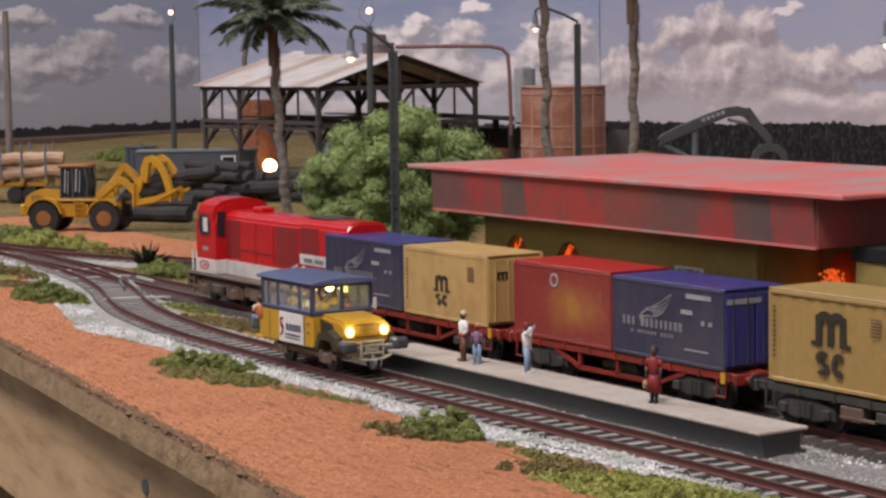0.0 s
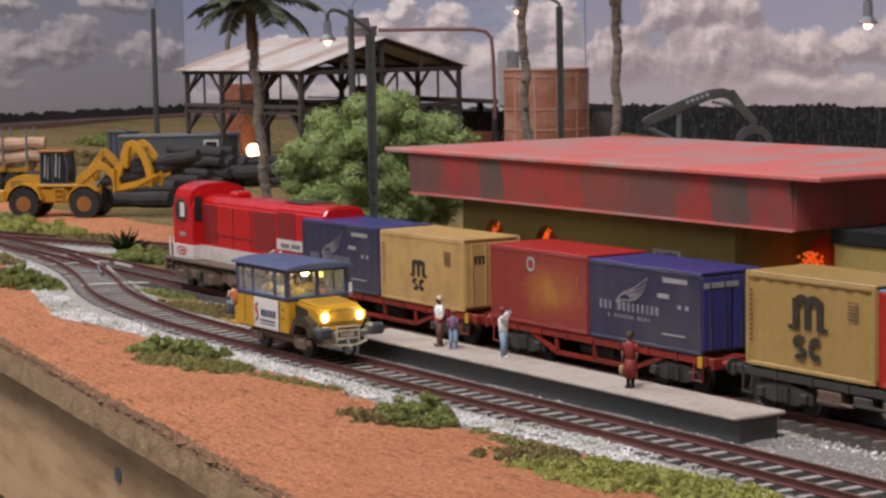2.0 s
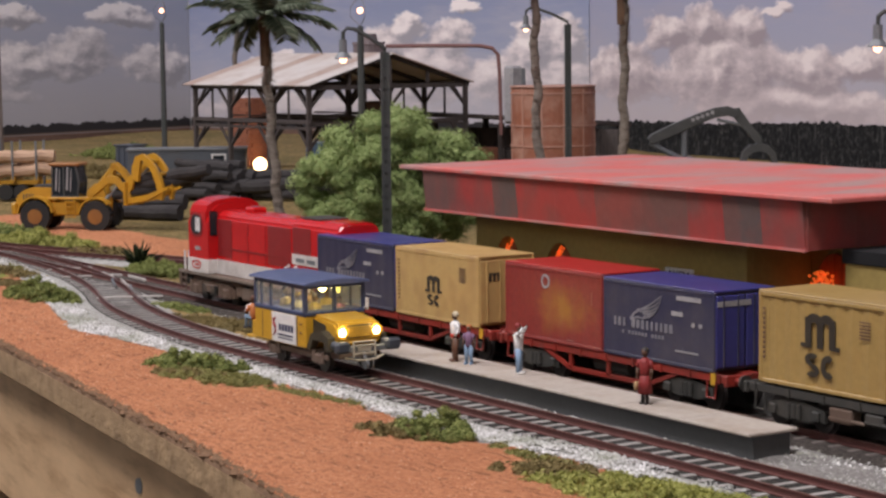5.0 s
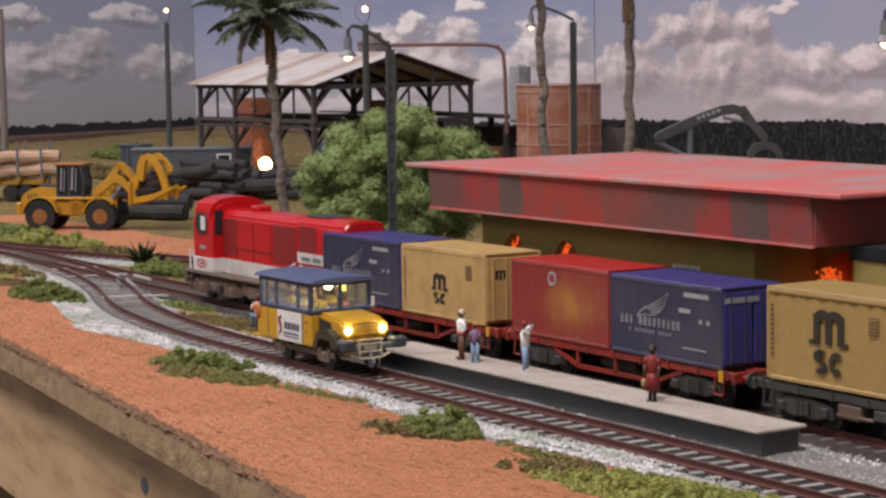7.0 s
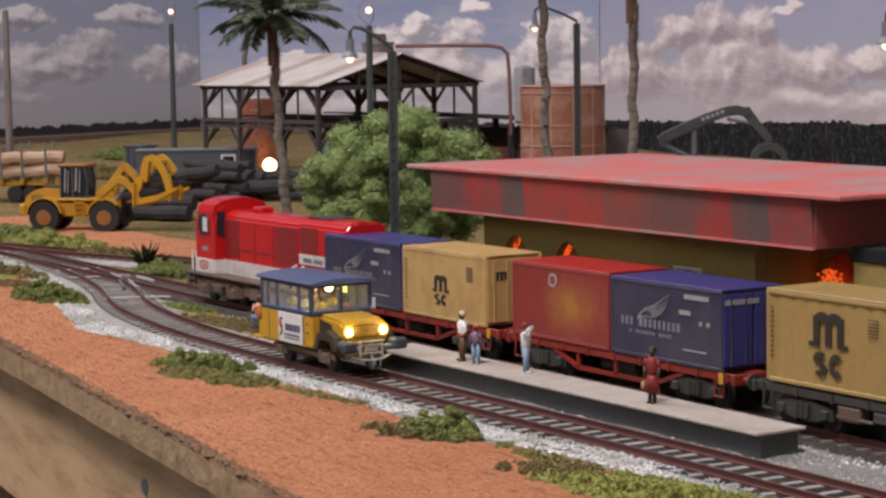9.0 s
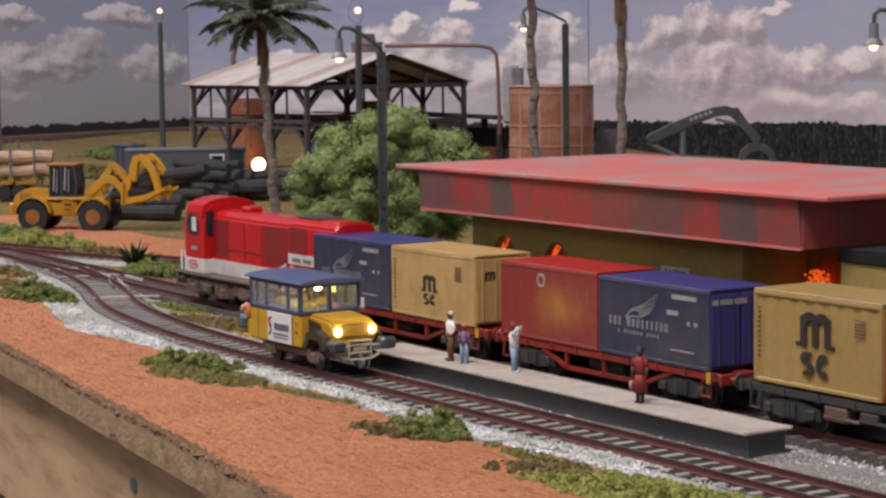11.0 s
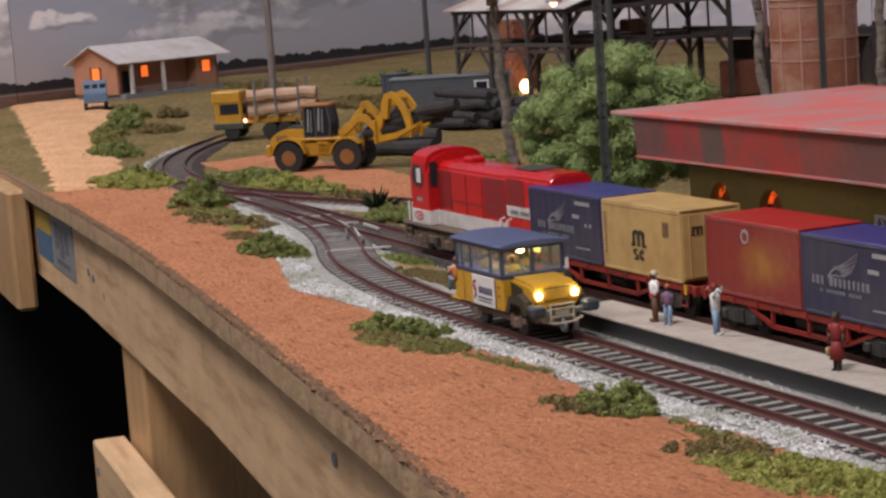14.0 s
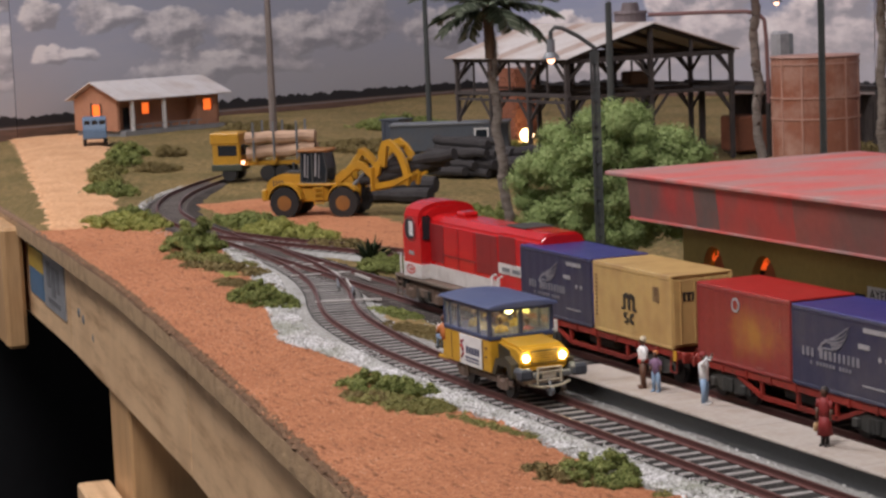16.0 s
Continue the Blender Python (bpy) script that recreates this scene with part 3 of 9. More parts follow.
def near_ballast(x):
    """The camera-side rim of the ballast along the near track."""
    if x > -24:
        return -2.25 - 0.25 * math.sin(x * 0.45)
    if x > -43:
        return -2.5 + (-24 - x) * 0.275
    return 2.72 + (-43 - x) * 0.2


patch("ballast_shoulder", lambda x: near_ballast(x) - 0.3, lambda x: near_ballast(x) + 1.5, 58, -60, M_BALLAST_BED, "pale gravel shoulder along the near track", 0.6, 0.08, 8, 0.25, 6.0)
patch("red_soil_strip", lambda x: edge_y(x) - 0.03, lambda x: near_ballast(x) - 0.05, 58, -74, M_SOIL, "reddish brown bare soil strip along the board edge", 0.2, 0.11, 40, 0.5, 2.0, 0.035, True)
patch("gravel_infill", lambda x: 1.0, lambda x: 5.2 if x > -13 else 4.6, 58, -14, M_GREYBED, "grey gravel between the two tracks", 0.8, 0.07, 8, 0.2, 8.0)
patch("dry_turf_infill", lambda x: 1.9 + 0.06 * (-14 - x), lambda x: 4.3, -14, -29, M_DRYTURF, "brownish turf between the two tracks", 0.6, 0.09, 8, 0.25, 9.0)
patch("turf_verge", lambda x: near_ballast(x) - 1.6, lambda x: near_ballast(x) - 0.4, -44, -66, M_TURF, "yellowish green turf verge by the track", 0.8, 0.16, 6, 0.4, 11.0)
patch("red_soil_yard", lambda x: 11.6, lambda x: 18.5, -40, -84, M_SOIL, "reddish bare soil of the timber yard", 1.0, 0.10, 10, 1.2, 4.0)
patch("sand_road", lambda x: edge_y(x) + 0.9 + 0.118 * (-x - 74), lambda x: edge_y(x) + 5.2 + 0.185 * (-x - 74), -74, -158, M_SAND, "pale sandy road up to the house", 0.35, 0.16, 10, 0.9, 5.0)

# plank, crumbled edge and legs of the baseboard
board = thing("baseboard", 0, 0, 0, 0, "pine baseboard frame carrying the model landscape", "baseboard", kind="structure")
def edge_layer(name, prof, mat, label, rough):
    """A layer of the board's rim: prof gives offsets from the edge line and heights."""
    bm = B()
    last = None
    x = EDGE[0][0]
    while x > EDGE[-1][0]:
        ring = []
        for u, z, k in prof:
            w = rough * k * (0.10 * noise.noise((x * 0.9, z * 3, 0)) + 0.06 * noise.noise((x * 2.6, z * 6, 3)) + 0.035 * noise.noise((x * 6.0, z * 9, 5)))
            ring.append(bm.verts.new((x, edge_y(x) + u + w, z + 0.5 * w)))
        if last:
            for u in range(len(prof) - 1):
                bm.faces.new((last[u], last[u + 1], ring[u + 1], ring[u]))
        last = ring
        x -= 0.1 if x > -50 else 0.5
    bmesh.ops.recalc_face_normals(bm, faces=bm.faces)
    return part(name, bm, mat, board, label, smooth=False)


edge_layer("crumbled_edge", [(0.5, GZ - 0.02, 0), (0.24, GZ + 0.09, 1.2), (0.12, GZ + 0.12, 1.2), (0.0, GZ + 0.11, 1.0), (-0.05, GZ + 0.05, 0.7), (-0.075, GZ - 0.04, 0.5), (-0.08, GZ - 0.12, 0.4), (0.2, GZ - 0.16, 0)], M_EDGE, "dark crumbled rim of soil and plywood", 0.45)
edge_layer("rim_board", [(0.3, GZ - 0.04, 0), (-0.085, GZ - 0.06, 0.2), (-0.09, GZ - 0.35, 0.6), (-0.09, GZ - 0.65, 0.6), (-0.085, GZ - 0.92, 0.5), (-0.05, GZ - 0.96, 0.5), (1.2, GZ - 0.98, 0)], M_RIMBOARD, "tan rim board with torn edges", 0.4)


def plank(x_from, x_to, z0, z1, mat, name="plank", off=0.0, thick=1.6):
    bm = B()
    ya, yb = edge_y(x_from) + 0.62 + off, edge_y(x_to) + 0.62 + off
    c = [(x_from, ya), (x_to, yb), (x_to, yb + thick), (x_from, ya + thick)]
    prism(bm, c, z0, z1)
    bmesh.ops.bevel(bm, geom=bm.edges[:], offset=0.06, segments=1, affect="EDGES")
    return part(name, bm, mat, board)


plank(58, 7.95, -6.75, GZ - 0.8, M_FASCIA_WOOD)
plank(7.9, -29.5, -6.75, GZ - 0.8, M_FASCIA_WOOD)
plank(-29.6, -66, -6.75, GZ - 0.8, M_FASCIA_WOOD)
plank(-66.1, -91, -6.75, GZ - 0.8, M_FASCIA_WOOD)
plank(-91.1, -120, -6.75, GZ - 0.8, M_FASCIA_WOOD)
plank(-120.1, -150, -6.75, GZ - 0.8, M_FASCIA_WOOD)


def loose(name, cx, cy, cz, sx, sy, sz, rz, mat, label, bevel=0.12):
    bm = B()
    box(bm, 0, 0, 0, sx, sy, sz, bevel)
    return part(name, bm, mat, board, label, P(cx, cy, cz, rz))


# black sheets added where only the dark under the board lies
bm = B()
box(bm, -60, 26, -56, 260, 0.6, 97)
part("curtain", bm, M_BLACK, board, "black sheet standing in for the dark under the board")
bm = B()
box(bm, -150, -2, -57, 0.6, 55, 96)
part("curtain", bm, M_BLACK, board, "black sheet standing in for the dark under the board")
# legs and braces under the plank, the end of a neighbouring frame
loose("leg", -50.5, 0.6, -45.0, 6.4, 6.4, 77.5, -6, M_POST_WOOD, "square pine leg")
loose("brace", -44.3, -4.4, -14.6, 20.0, 1.8, 5.2, -6, M_FASCIA_WOOD, "pale pine brace end with screws")
loose("frame_block", -101.6, 0.45, -4.9, 38.0, 1.4, 8.2, -4.4, M_POST_WOOD, "thick pine frame end with knots", 0.25)
loose("flag_sticker", -79.1, edge_y(-79.1) + 0.585, -1.72, 6.0, 0.07, 0.5, -4.6, paint("sticker_green", (0.06, 0.10, 0.05), 0.5), "dark green strip of a flag sticker", 0.0)
loose("flag_sticker", -79.1, edge_y(-79.1) + 0.585, -2.65, 6.0, 0.07, 1.3, -4.6, M_DYELLOW_STICKER, "yellow middle of a flag sticker", 0.0)
loose("flag_sticker", -79.1, edge_y(-79.1) + 0.585, -4.2, 6.0, 0.07, 1.75, -4.6, M_BLUE_STICKER, "blue lower part of a flag sticker", 0.0)
loose("grey_plate", -71.6, edge_y(-71.6) + 0.585, -3.4, 8.4, 0.07, 3.6, -4.6, paint("plate_grey", (0.27, 0.27, 0.275), 0.5, (0.12, 0.12, 0.12), 0.6, 0.5, 4), "grey plate with a worn dark print", 0.0)
for k, (px_, pz_, pw_, ph_) in enumerate(((-73.6, -3.0, 1.5, 1.6), (-71.7, -3.3, 1.5, 1.9), (-69.9, -3.1, 1.3, 1.5), (-71.6, -4.6, 4.8, 0.35))):
    loose("plate_print", px_, edge_y(px_) + 0.54, pz_, pw_, 0.03, ph_, -4.6, M_PLATEPRINT, "worn dark print", 0.0)
for dx, dz in ((-8.6, 1.1), (-8.3, -0.6), (-7.2, -1.5)):
    a = math.radians(-6)
    sx, sy = -44.3 + dx * math.cos(a) + 0.92 * math.sin(a), -4.4 + dx * math.sin(a) - 0.92 * math.cos(a)
    bm = B()
    tube(bm, (sx, sy - 0.05, -14.6 + dz), (sx, sy + 0.1, -14.6 + dz), 0.24, 0.24, 12)
    part("screw", bm, M_STEELGREY, board)
for x, z in ((-62.0, -3.9), (-60.4, -4.1), (-57.0, -4.7), (-5.2, -2.8), (7.0, -2.6)):
    bm = B()
    y = edge_y(x) + 0.60
    tube(bm, (x, y - 0.10, z), (x, y + 0.05, z), 0.26, 0.26, 12)
    box(bm, x, y - 0.105, z, 0.34, 0.02, 0.06)
    box(bm, x, y - 0.105, z, 0.06, 0.02, 0.34)
    part("screw", bm, M_STEELGREY, board)


# ---------------------------------------------------------------- backdrop
backdrop = thing("backdrop", 0, 0, 0, 0, "printed cloudy sky panels behind the layout", "backdrop", kind="structure")
HORIZON = 1.8
for i, ((xa, ya), (xb, yb)) in enumerate([((-150, -22), (-158, 16))] + list(zip(BACK, BACK[1:]))):
    d = Vector((xb - xa, yb - ya, 0))
    bm = B()
    box(bm, d.length / 2, 0.5, 40, d.length - 0.12, 1.0, 90)
    ob = part("sky_panel", bm, (M_SKYGREY, M_SKYGREY, M_SKY, M_SKYPINK)[i], backdrop, "printed sky panel", P(xa, ya, HORIZON, math.degrees(math.atan2(d.y, d.x))))
    if i >= 3:
        # the print on the last panels shows a dark wood
        bm = B()
        n = int(d.length / 0.12)
        top = [1.25 + 0.018 * d.length * k / n + 0.35 * noise.noise((k * 0.03, i, 0)) + 0.42 * abs(noise.noise((k * 0.12, i, 2))) + 0.30 * abs(noise.noise((k * 0.33, i, 4))) + 0.14 * noise.noise((k * 0.9, i, 5)) for k in range(n + 1)]
        for k in range(n):
            u, w = d.length * k / n, d.length * (k + 1) / n
            vs = [bm.verts.new(p) for p in ((u, -0.06, -8), (w, -0.06, -8), (w, -0.06, top[k + 1]), (u, -0.06, top[k]))]
            bm.faces.new(vs)
        part("forest_print", bm, M_FORESTPRINT, backdrop, "dark wood in the print", P(xa, ya, HORIZON, math.degrees(math.atan2(d.y, d.x))))


# ---------------------------------------------------------------- tracks
def smooth_line(pts, step=0.6):
    """Even points along a smooth curve through pts."""
    fine = []
    p = [Vector((2 * pts[0][0] - pts[1][0], 2 * pts[0][1] - pts[1][1]))] + [Vector(q) for q in pts] + [Vector((2 * pts[-1][0] - pts[-2][0], 2 * pts[-1][1] - pts[-2][1]))]
    for i in range(1, len(p) - 2):
        for k in range(40):
            t = k / 40
            a, b, c, d = p[i - 1], p[i], p[i + 1], p[i + 2]
            fine.append(0.5 * (2 * b + (c - a) * t + (2 * a - 5 * b + 4 * c - d) * t * t + (3 * b - a - 3 * c + d) * t ** 3))
    fine.append(p[-2])
    out, left = [fine[0]], step
    for a, b in zip(fine, fine[1:]):
        while (b - a).length >= left > 0:
            a = a + (b - a).normalized() * left
            out.append(a)
            left = step
        left -= (b - a).length
    return out


def heading(line, i):
    d = line[min(i + 1, len(line) - 1)] - line[max(i - 1, 0)]
    return d.normalized()


def sleeper_mesh(length=2.5):
    bm = B()
    box(bm, 0, 0, -0.305, 0.20, length, 0.17, 0.02)
    me = bpy.data.meshes.new("sleeper")
    bm.transform(Matrix.Scale(K, 4))
    bm.to_mesh(me)
    bm.free()
    me.materials.append(M_SLEEPER)
    return me


SLEEPER = sleeper_mesh()
SLEEPER_DARK = sleeper_mesh()
SLEEPER_DARK.materials[0] = M_SLEEPERDARK


def rail(bm, line, off, z0=-0.22):
    """A rail with foot, web and head, off metres to the left of a line."""
    prof = [(-0.09, z0, 0), (-0.09, z0 + 0.03, 0), (-0.02, z0 + 0.05, 0), (-0.02, -0.05, 0), (-0.045, -0.04, 0), (-0.045, 0.0, 1), (0.045, 0.0, 0), (0.045, -0.04, 0), (0.02, -0.05, 0), (0.02, z0 + 0.05, 0), (0.09, z0 + 0.03, 0), (0.09, z0, 0)]
    last = None
    for i, p in enumerate(line):
        d = heading(line, i)
        nrm = Vector((-d.y, d.x))
        ring = [bm.verts.new((*(p + nrm * (off + u)), z)) for u, z, _ in prof]
        if last:
            for k in range(len(prof) - 1):
                f = bm.faces.new((last[k], last[k + 1], ring[k + 1], ring[k]))
                f.material_index = 1 if prof[k][2] else 0
        last = ring


def track(name, pts, label, bed_mat, bed_half=1.9, sleepers=True, step=0.72, shoulder=None, tie=None):
    tr = thing(name, 0, 0, 0, 0, label, "railway track", kind="structure")
    line = smooth_line(pts, step)
    for side in (-0.7625, 0.7625):
        bm = B()
        rail(bm, line[::2] if len(line) > 120 else line, side)
        part("rail", bm, [M_RAIL, M_RAILTOP], tr)
    bm = B()
    last = None
    for i, p in enumerate(line):
        d = heading(line, i)
        nrm = Vector((-d.y, d.x))
        w = bed_half + 0.25 * noise.noise((p.x * 0.9, p.y * 0.9, 0))
        ring = [bm.verts.new((*(p + nrm * u), z + (0.012 if abs(u) < 1.5 else 0.02) * noise.noise((p.x * 2, p.y * 2, u)))) for u, z in ((-w - 0.6, GZ - 0.05), (-w, GZ + 0.09), (-1.32, -0.243), (1.32, -0.243), (w, GZ + 0.09), (w + 0.6, GZ - 0.05))]
        if last:
            for k in range(5):
                bm.faces.new((last[k], last[k + 1], ring[k + 1], ring[k])).material_index = 0 if k == 2 else 1
        last = ring
    bmesh.ops.recalc_face_normals(bm, faces=bm.faces)
    if sum(f.normal.z for f in bm.faces) < 0:
        bmesh.ops.reverse_faces(bm, faces=bm.faces)
    part("trackbed", bm, [bed_mat, shoulder or bed_mat], tr, smooth=True)
    if sleepers:
        for i, p in enumerate(line):
            d = heading(line, i)
            a = math.degrees(math.atan2(d.y, d.x)) + random.uniform(-1.5, 1.5)
            piece("sleeper", tie or SLEEPER, tr, P(p.x, p.y, random.uniform(-0.01, 0.012), a))
    return tr, line


NEAR_PTS = [(60, -1.0), (30, -0.35), (14, 0), (0, 0), (-14, 0.05), (-20, 0.38), (-26.5, 1.3), (-31, 2.45), (-35, 3.75), (-40, 5.0), (-46, 5.95), (-52, 6.45)]
MAIN_PTS = [(60, 4.2), (30, 5.4), (10, 5.9), (0, 5.95), (-15, 6.0), (-30, 6.1), (-45, 6.45), (-55, 6.6), (-66, 6.9), (-77, 8.3), (-87, 11.6), (-96, 16.5), (-104, 22.5), (-111, 30)]
YARD_PTS = [(-62, 6.9), (-56, 8.5), (-47.5, 11.4), (-38, 14.3), (-25, 17.2), (0, 20), (30, 22)]
near_track, near_line = track("near_track", NEAR_PTS, "rusty near track with brown sleepers", M_TRACKBED, 1.75, shoulder=M_BALLAST_BED)
main_track, main_line = track("main_track", MAIN_PTS, "rusty main track with dark brown sleepers", M_DARKBED, 1.7, tie=SLEEPER_DARK)
yard_track, yard_line = track("yard_track", YARD_PTS, "rusty yard track behind the main line", M_TRACKBED, 1.6, shoulder=M_BALLAST_BED)


# blades, frog plates and throw bars of the turnout
turnout = thing("turnout", 0, 0, 0, 0, "pale worn turnout plates and check rails in the track", "turnout", kind="structure")
for k, (x, y, ln, a, w) in enumerate(((-36.5, 5.15, 3.2, 163, 0.10), (-36.9, 4.75, 3.0, 160, 0.10), (-40.2, 5.9, 2.2, 170, 0.12), (-34.2, 4.45, 2.2, 158, 0.10), (-38.2, 6.55, 2.4, 176, 0.10))):
    bm = B()
    box(bm, 0, 0, -0.06, ln, w, 0.14, 0.02)
    part("check_rail", bm, M_STEELGREY if k % 2 else M_LIGHTCON, turnout, "pale worn check rail" if k % 2 == 0 else "", P(x, y, 0, a))
for x, y, a in ((-41.5, 5.6, 80), (-45.5, 6.4, 84), (-32.0, 3.4, 70)):
    bm = B()
    box(bm, 0, 0, -0.17, 3.0, 0.3, 0.06, 0.01)
    box(bm, 1.35, 0, -0.19, 0.3, 0.4, 0.10, 0.02)
    part("throw_bar", bm, M_LIGHTCON, turnout, "pale throw bar", P(x, y, 0, a))


# ---------------------------------------------------------------- vehicle materials
# one blue paint: darker side copy, brighter top copy for the overhead light
M_NAVY = paint("container_navy", (0.034, 0.035, 0.072), 0.42, (0.095, 0.082, 0.085), 0.75, 0.45, 5)
M_NAVYLIT = paint("container_navy_lit_top", (0.045, 0.045, 0.20), 0.32, (0.05, 0.05, 0.12), 0.4, 0.5, 4)
M_OCHRE = paint("container_ochre", (0.54, 0.35, 0.13), 0.45, (0.28, 0.14, 0.055), 0.8, 0.75, 6)
M_OCHRE2 = paint("container_yellow", (0.39, 0.255, 0.085), 0.4, (0.30, 0.17, 0.05), 0.5, 0.6, 5)


def bloom_build(nt, bsdf):
    """Red paint with a cloudy yellowish rust bloom over the middle of the sides."""
    v = coords(nt, 87.0)
    sub_v = nt.nodes.new("ShaderNodeVectorMath")
    sub_v.operation = "SUBTRACT"
    sub_v.inputs[1].default_value = (0.55, -1.2, 1.15)
    nt.links.new(v, sub_v.inputs[0])
    sc = nt.nodes.new("ShaderNodeVectorMath")
    sc.operation = "MULTIPLY"
    sc.inputs[1].default_value = (0.22, 0.25, 0.44)
    nt.links.new(sub_v.outputs[0], sc.inputs[0])
    ln = nt.nodes.new("ShaderNodeVectorMath")
    ln.operation = "LENGTH"
    nt.links.new(sc.outputs[0], ln.inputs[0])
    n = noise_at(nt, v, 1.4, 5, 0.65)
    add = nt.nodes.new("ShaderNodeMath")
    add.operation = "MULTIPLY_ADD"
    add.inputs[1].default_value = 0.75
    nt.links.new(n, add.inputs[0])
    nt.links.new(ln.outputs["Value"], add.inputs[2])
    fine = noise_at(nt, v, 5.0, 5, 0.65)
    base = ramp(nt, fine, [(0.3, (0.19, 0.026, 0.022)), (0.7, (0.27, 0.036, 0.030))])
    c = mix(nt, ramp(nt, add.outputs[0], [(0.42, (0.62,) * 3), (0.58, (0.30,) * 3), (0.78, (0, 0, 0))]), base, (0.40, 0.20, 0.025))
    nt.links.new(c, bsdf.inputs["Base Color"])
    bsdf.inputs["Roughness"].default_value = 0.38
    bump(nt, bsdf, fine, 0.25, 0.02)


M_CRED = material("container_red", bloom_build)
M_TANKTINT = paint("worn_pink_print", (0.34, 0.13, 0.10), 0.5, (0.25, 0.06, 0.05), 0.6, 1.5, 7)
M_CRED2 = paint("container_bright_red", (0.42, 0.022, 0.018), 0.35, (0.25, 0.03, 0.02), 0.4, 0.5, 5)
M_TARP = paint("blue_tarpaulin", (0.13, 0.24, 0.43), 0.55, (0.25, 0.33, 0.45), 0.6, 0.5, 4)
M_MARKDARK = paint("dark_print", (0.035, 0.028, 0.02), 0.5, (0.06, 0.05, 0.03), 0.4, 1.5, 8)
M_NAVYPRINT = paint("worn_pale_print", (0.23, 0.22, 0.24), 0.5, (0.09, 0.09, 0.11), 0.8, 1.8, 8)
M_MARKLIGHT = paint("pale_print", (0.36, 0.345, 0.345), 0.5, (0.17, 0.16, 0.17), 0.75, 1.8, 8)
M_WAGONRED = paint("wagon_red", (0.29, 0.026, 0.016), 0.5, (0.05, 0.022, 0.016), 0.95, 1.1, 6, relief=0.04)
M_WAGONDARK = paint("wagon_black", (0.040, 0.038, 0.033), 0.65, (0.10, 0.08, 0.06), 0.5, 0.9, 6)
M_WHEEL = paint("wheel_steel", (0.05, 0.043, 0.04), 0.5, (0.10, 0.06, 0.04), 0.5, 1.2, 6, metal=0.4)
M_LOCORED = paint("loco_red", (0.56, 0.012, 0.014), 0.18, (0.30, 0.012, 0.012), 0.35, 0.4, 4, relief=0.004)
M_LOCOBROWN = paint("loco_faded_panel", (0.27, 0.018, 0.020), 0.4, (0.14, 0.03, 0.03), 0.4, 0.6, 5)
M_LOCOWHITE = paint("loco_white", (0.66, 0.62, 0.58), 0.4, (0.22, 0.17, 0.14), 0.8, 0.9, 5)
M_LOCOFRAME = paint("loco_frame", (0.125, 0.078, 0.054), 0.75, (0.20, 0.155, 0.12), 0.7, 1.3, 6, relief=0.05)
M_DYELLOW = paint("railcar_yellow", (0.60, 0.33, 0.025), 0.38, (0.40, 0.20, 0.02), 0.45, 0.8, 6)
# dark olive carrying the shadow on mudguards, hood sides and grille recess
M_MUDGUARD = paint("mudguard_shade", (0.040, 0.034, 0.022), 0.6, (0.10, 0.07, 0.02), 0.6, 1.5, 6)
M_CREAMRACK = paint("cream_rack", (0.50, 0.44, 0.33), 0.55, (0.24, 0.18, 0.12), 0.6, 2.0, 8)
M_DBLUE = paint("railcar_blue", (0.035, 0.050, 0.110), 0.45, (0.06, 0.07, 0.10), 0.5, 0.8, 6)
M_DROOF = paint("railcar_roof", (0.075, 0.095, 0.19), 0.5, (0.12, 0.13, 0.19), 0.5, 0.9, 6)


def milky_build(nt, bsdf):
    bsdf.inputs["Base Color"].default_value = (0.93, 0.93, 0.88, 1)
    bsdf.inputs["Roughness"].default_value = 0.04
    bsdf.inputs["Transmission Weight"].default_value = 0.93
    bsdf.inputs["IOR"].default_value = 1.12


M_GLASS = material("milky_pane", milky_build)
M_DARKGLASS = paint("dark_pane", (0.02, 0.025, 0.03), 0.08, (0.03, 0.03, 0.03), 0.2, 1, 4)
M_WHITE = paint("white_paint", (0.78, 0.76, 0.73), 0.5, (0.5, 0.45, 0.4), 0.4, 1.0, 6)
M_HEADLIGHT = glow("headlight_glow", (1.0, 0.84, 0.50), 9.0)
M_CABLIGHT = glow("cab_lamp_glow", (1.0, 0.85, 0.22), 1.5)
M_RUST = paint("rusty_iron", (0.16, 0.085, 0.05), 0.8, (0.05, 0.035, 0.03), 0.6, 1.0, 7, relief=0.04)


# ---------------------------------------------------------------- containers and wagons
def wheel_bm(r=0.46, y=0.0, w=0.13):
    bm = B()
    tube(bm, (0, y - w / 2, 0), (0, y + w / 2, 0), r, sides=20)
    tube(bm, (0, y + w / 2 - 0.01, 0), (0, y + w / 2 + 0.04, 0), r + 0.06, sides=20)
    tube(bm, (0, y - w / 2 - 0.02, 0), (0, y - w / 2 + 0.02, 0), r * 0.35, sides=12)
    return bm


def bars(name, rows, parent, mat, y, label=""):
    """Upright plates of print on the side y: rows of x, z, width, height."""
    for x, z, w, h in rows:
        bm = B()
        box(bm, x, y, z, w, 0.012, h)
        part(name, bm, mat, parent, label)


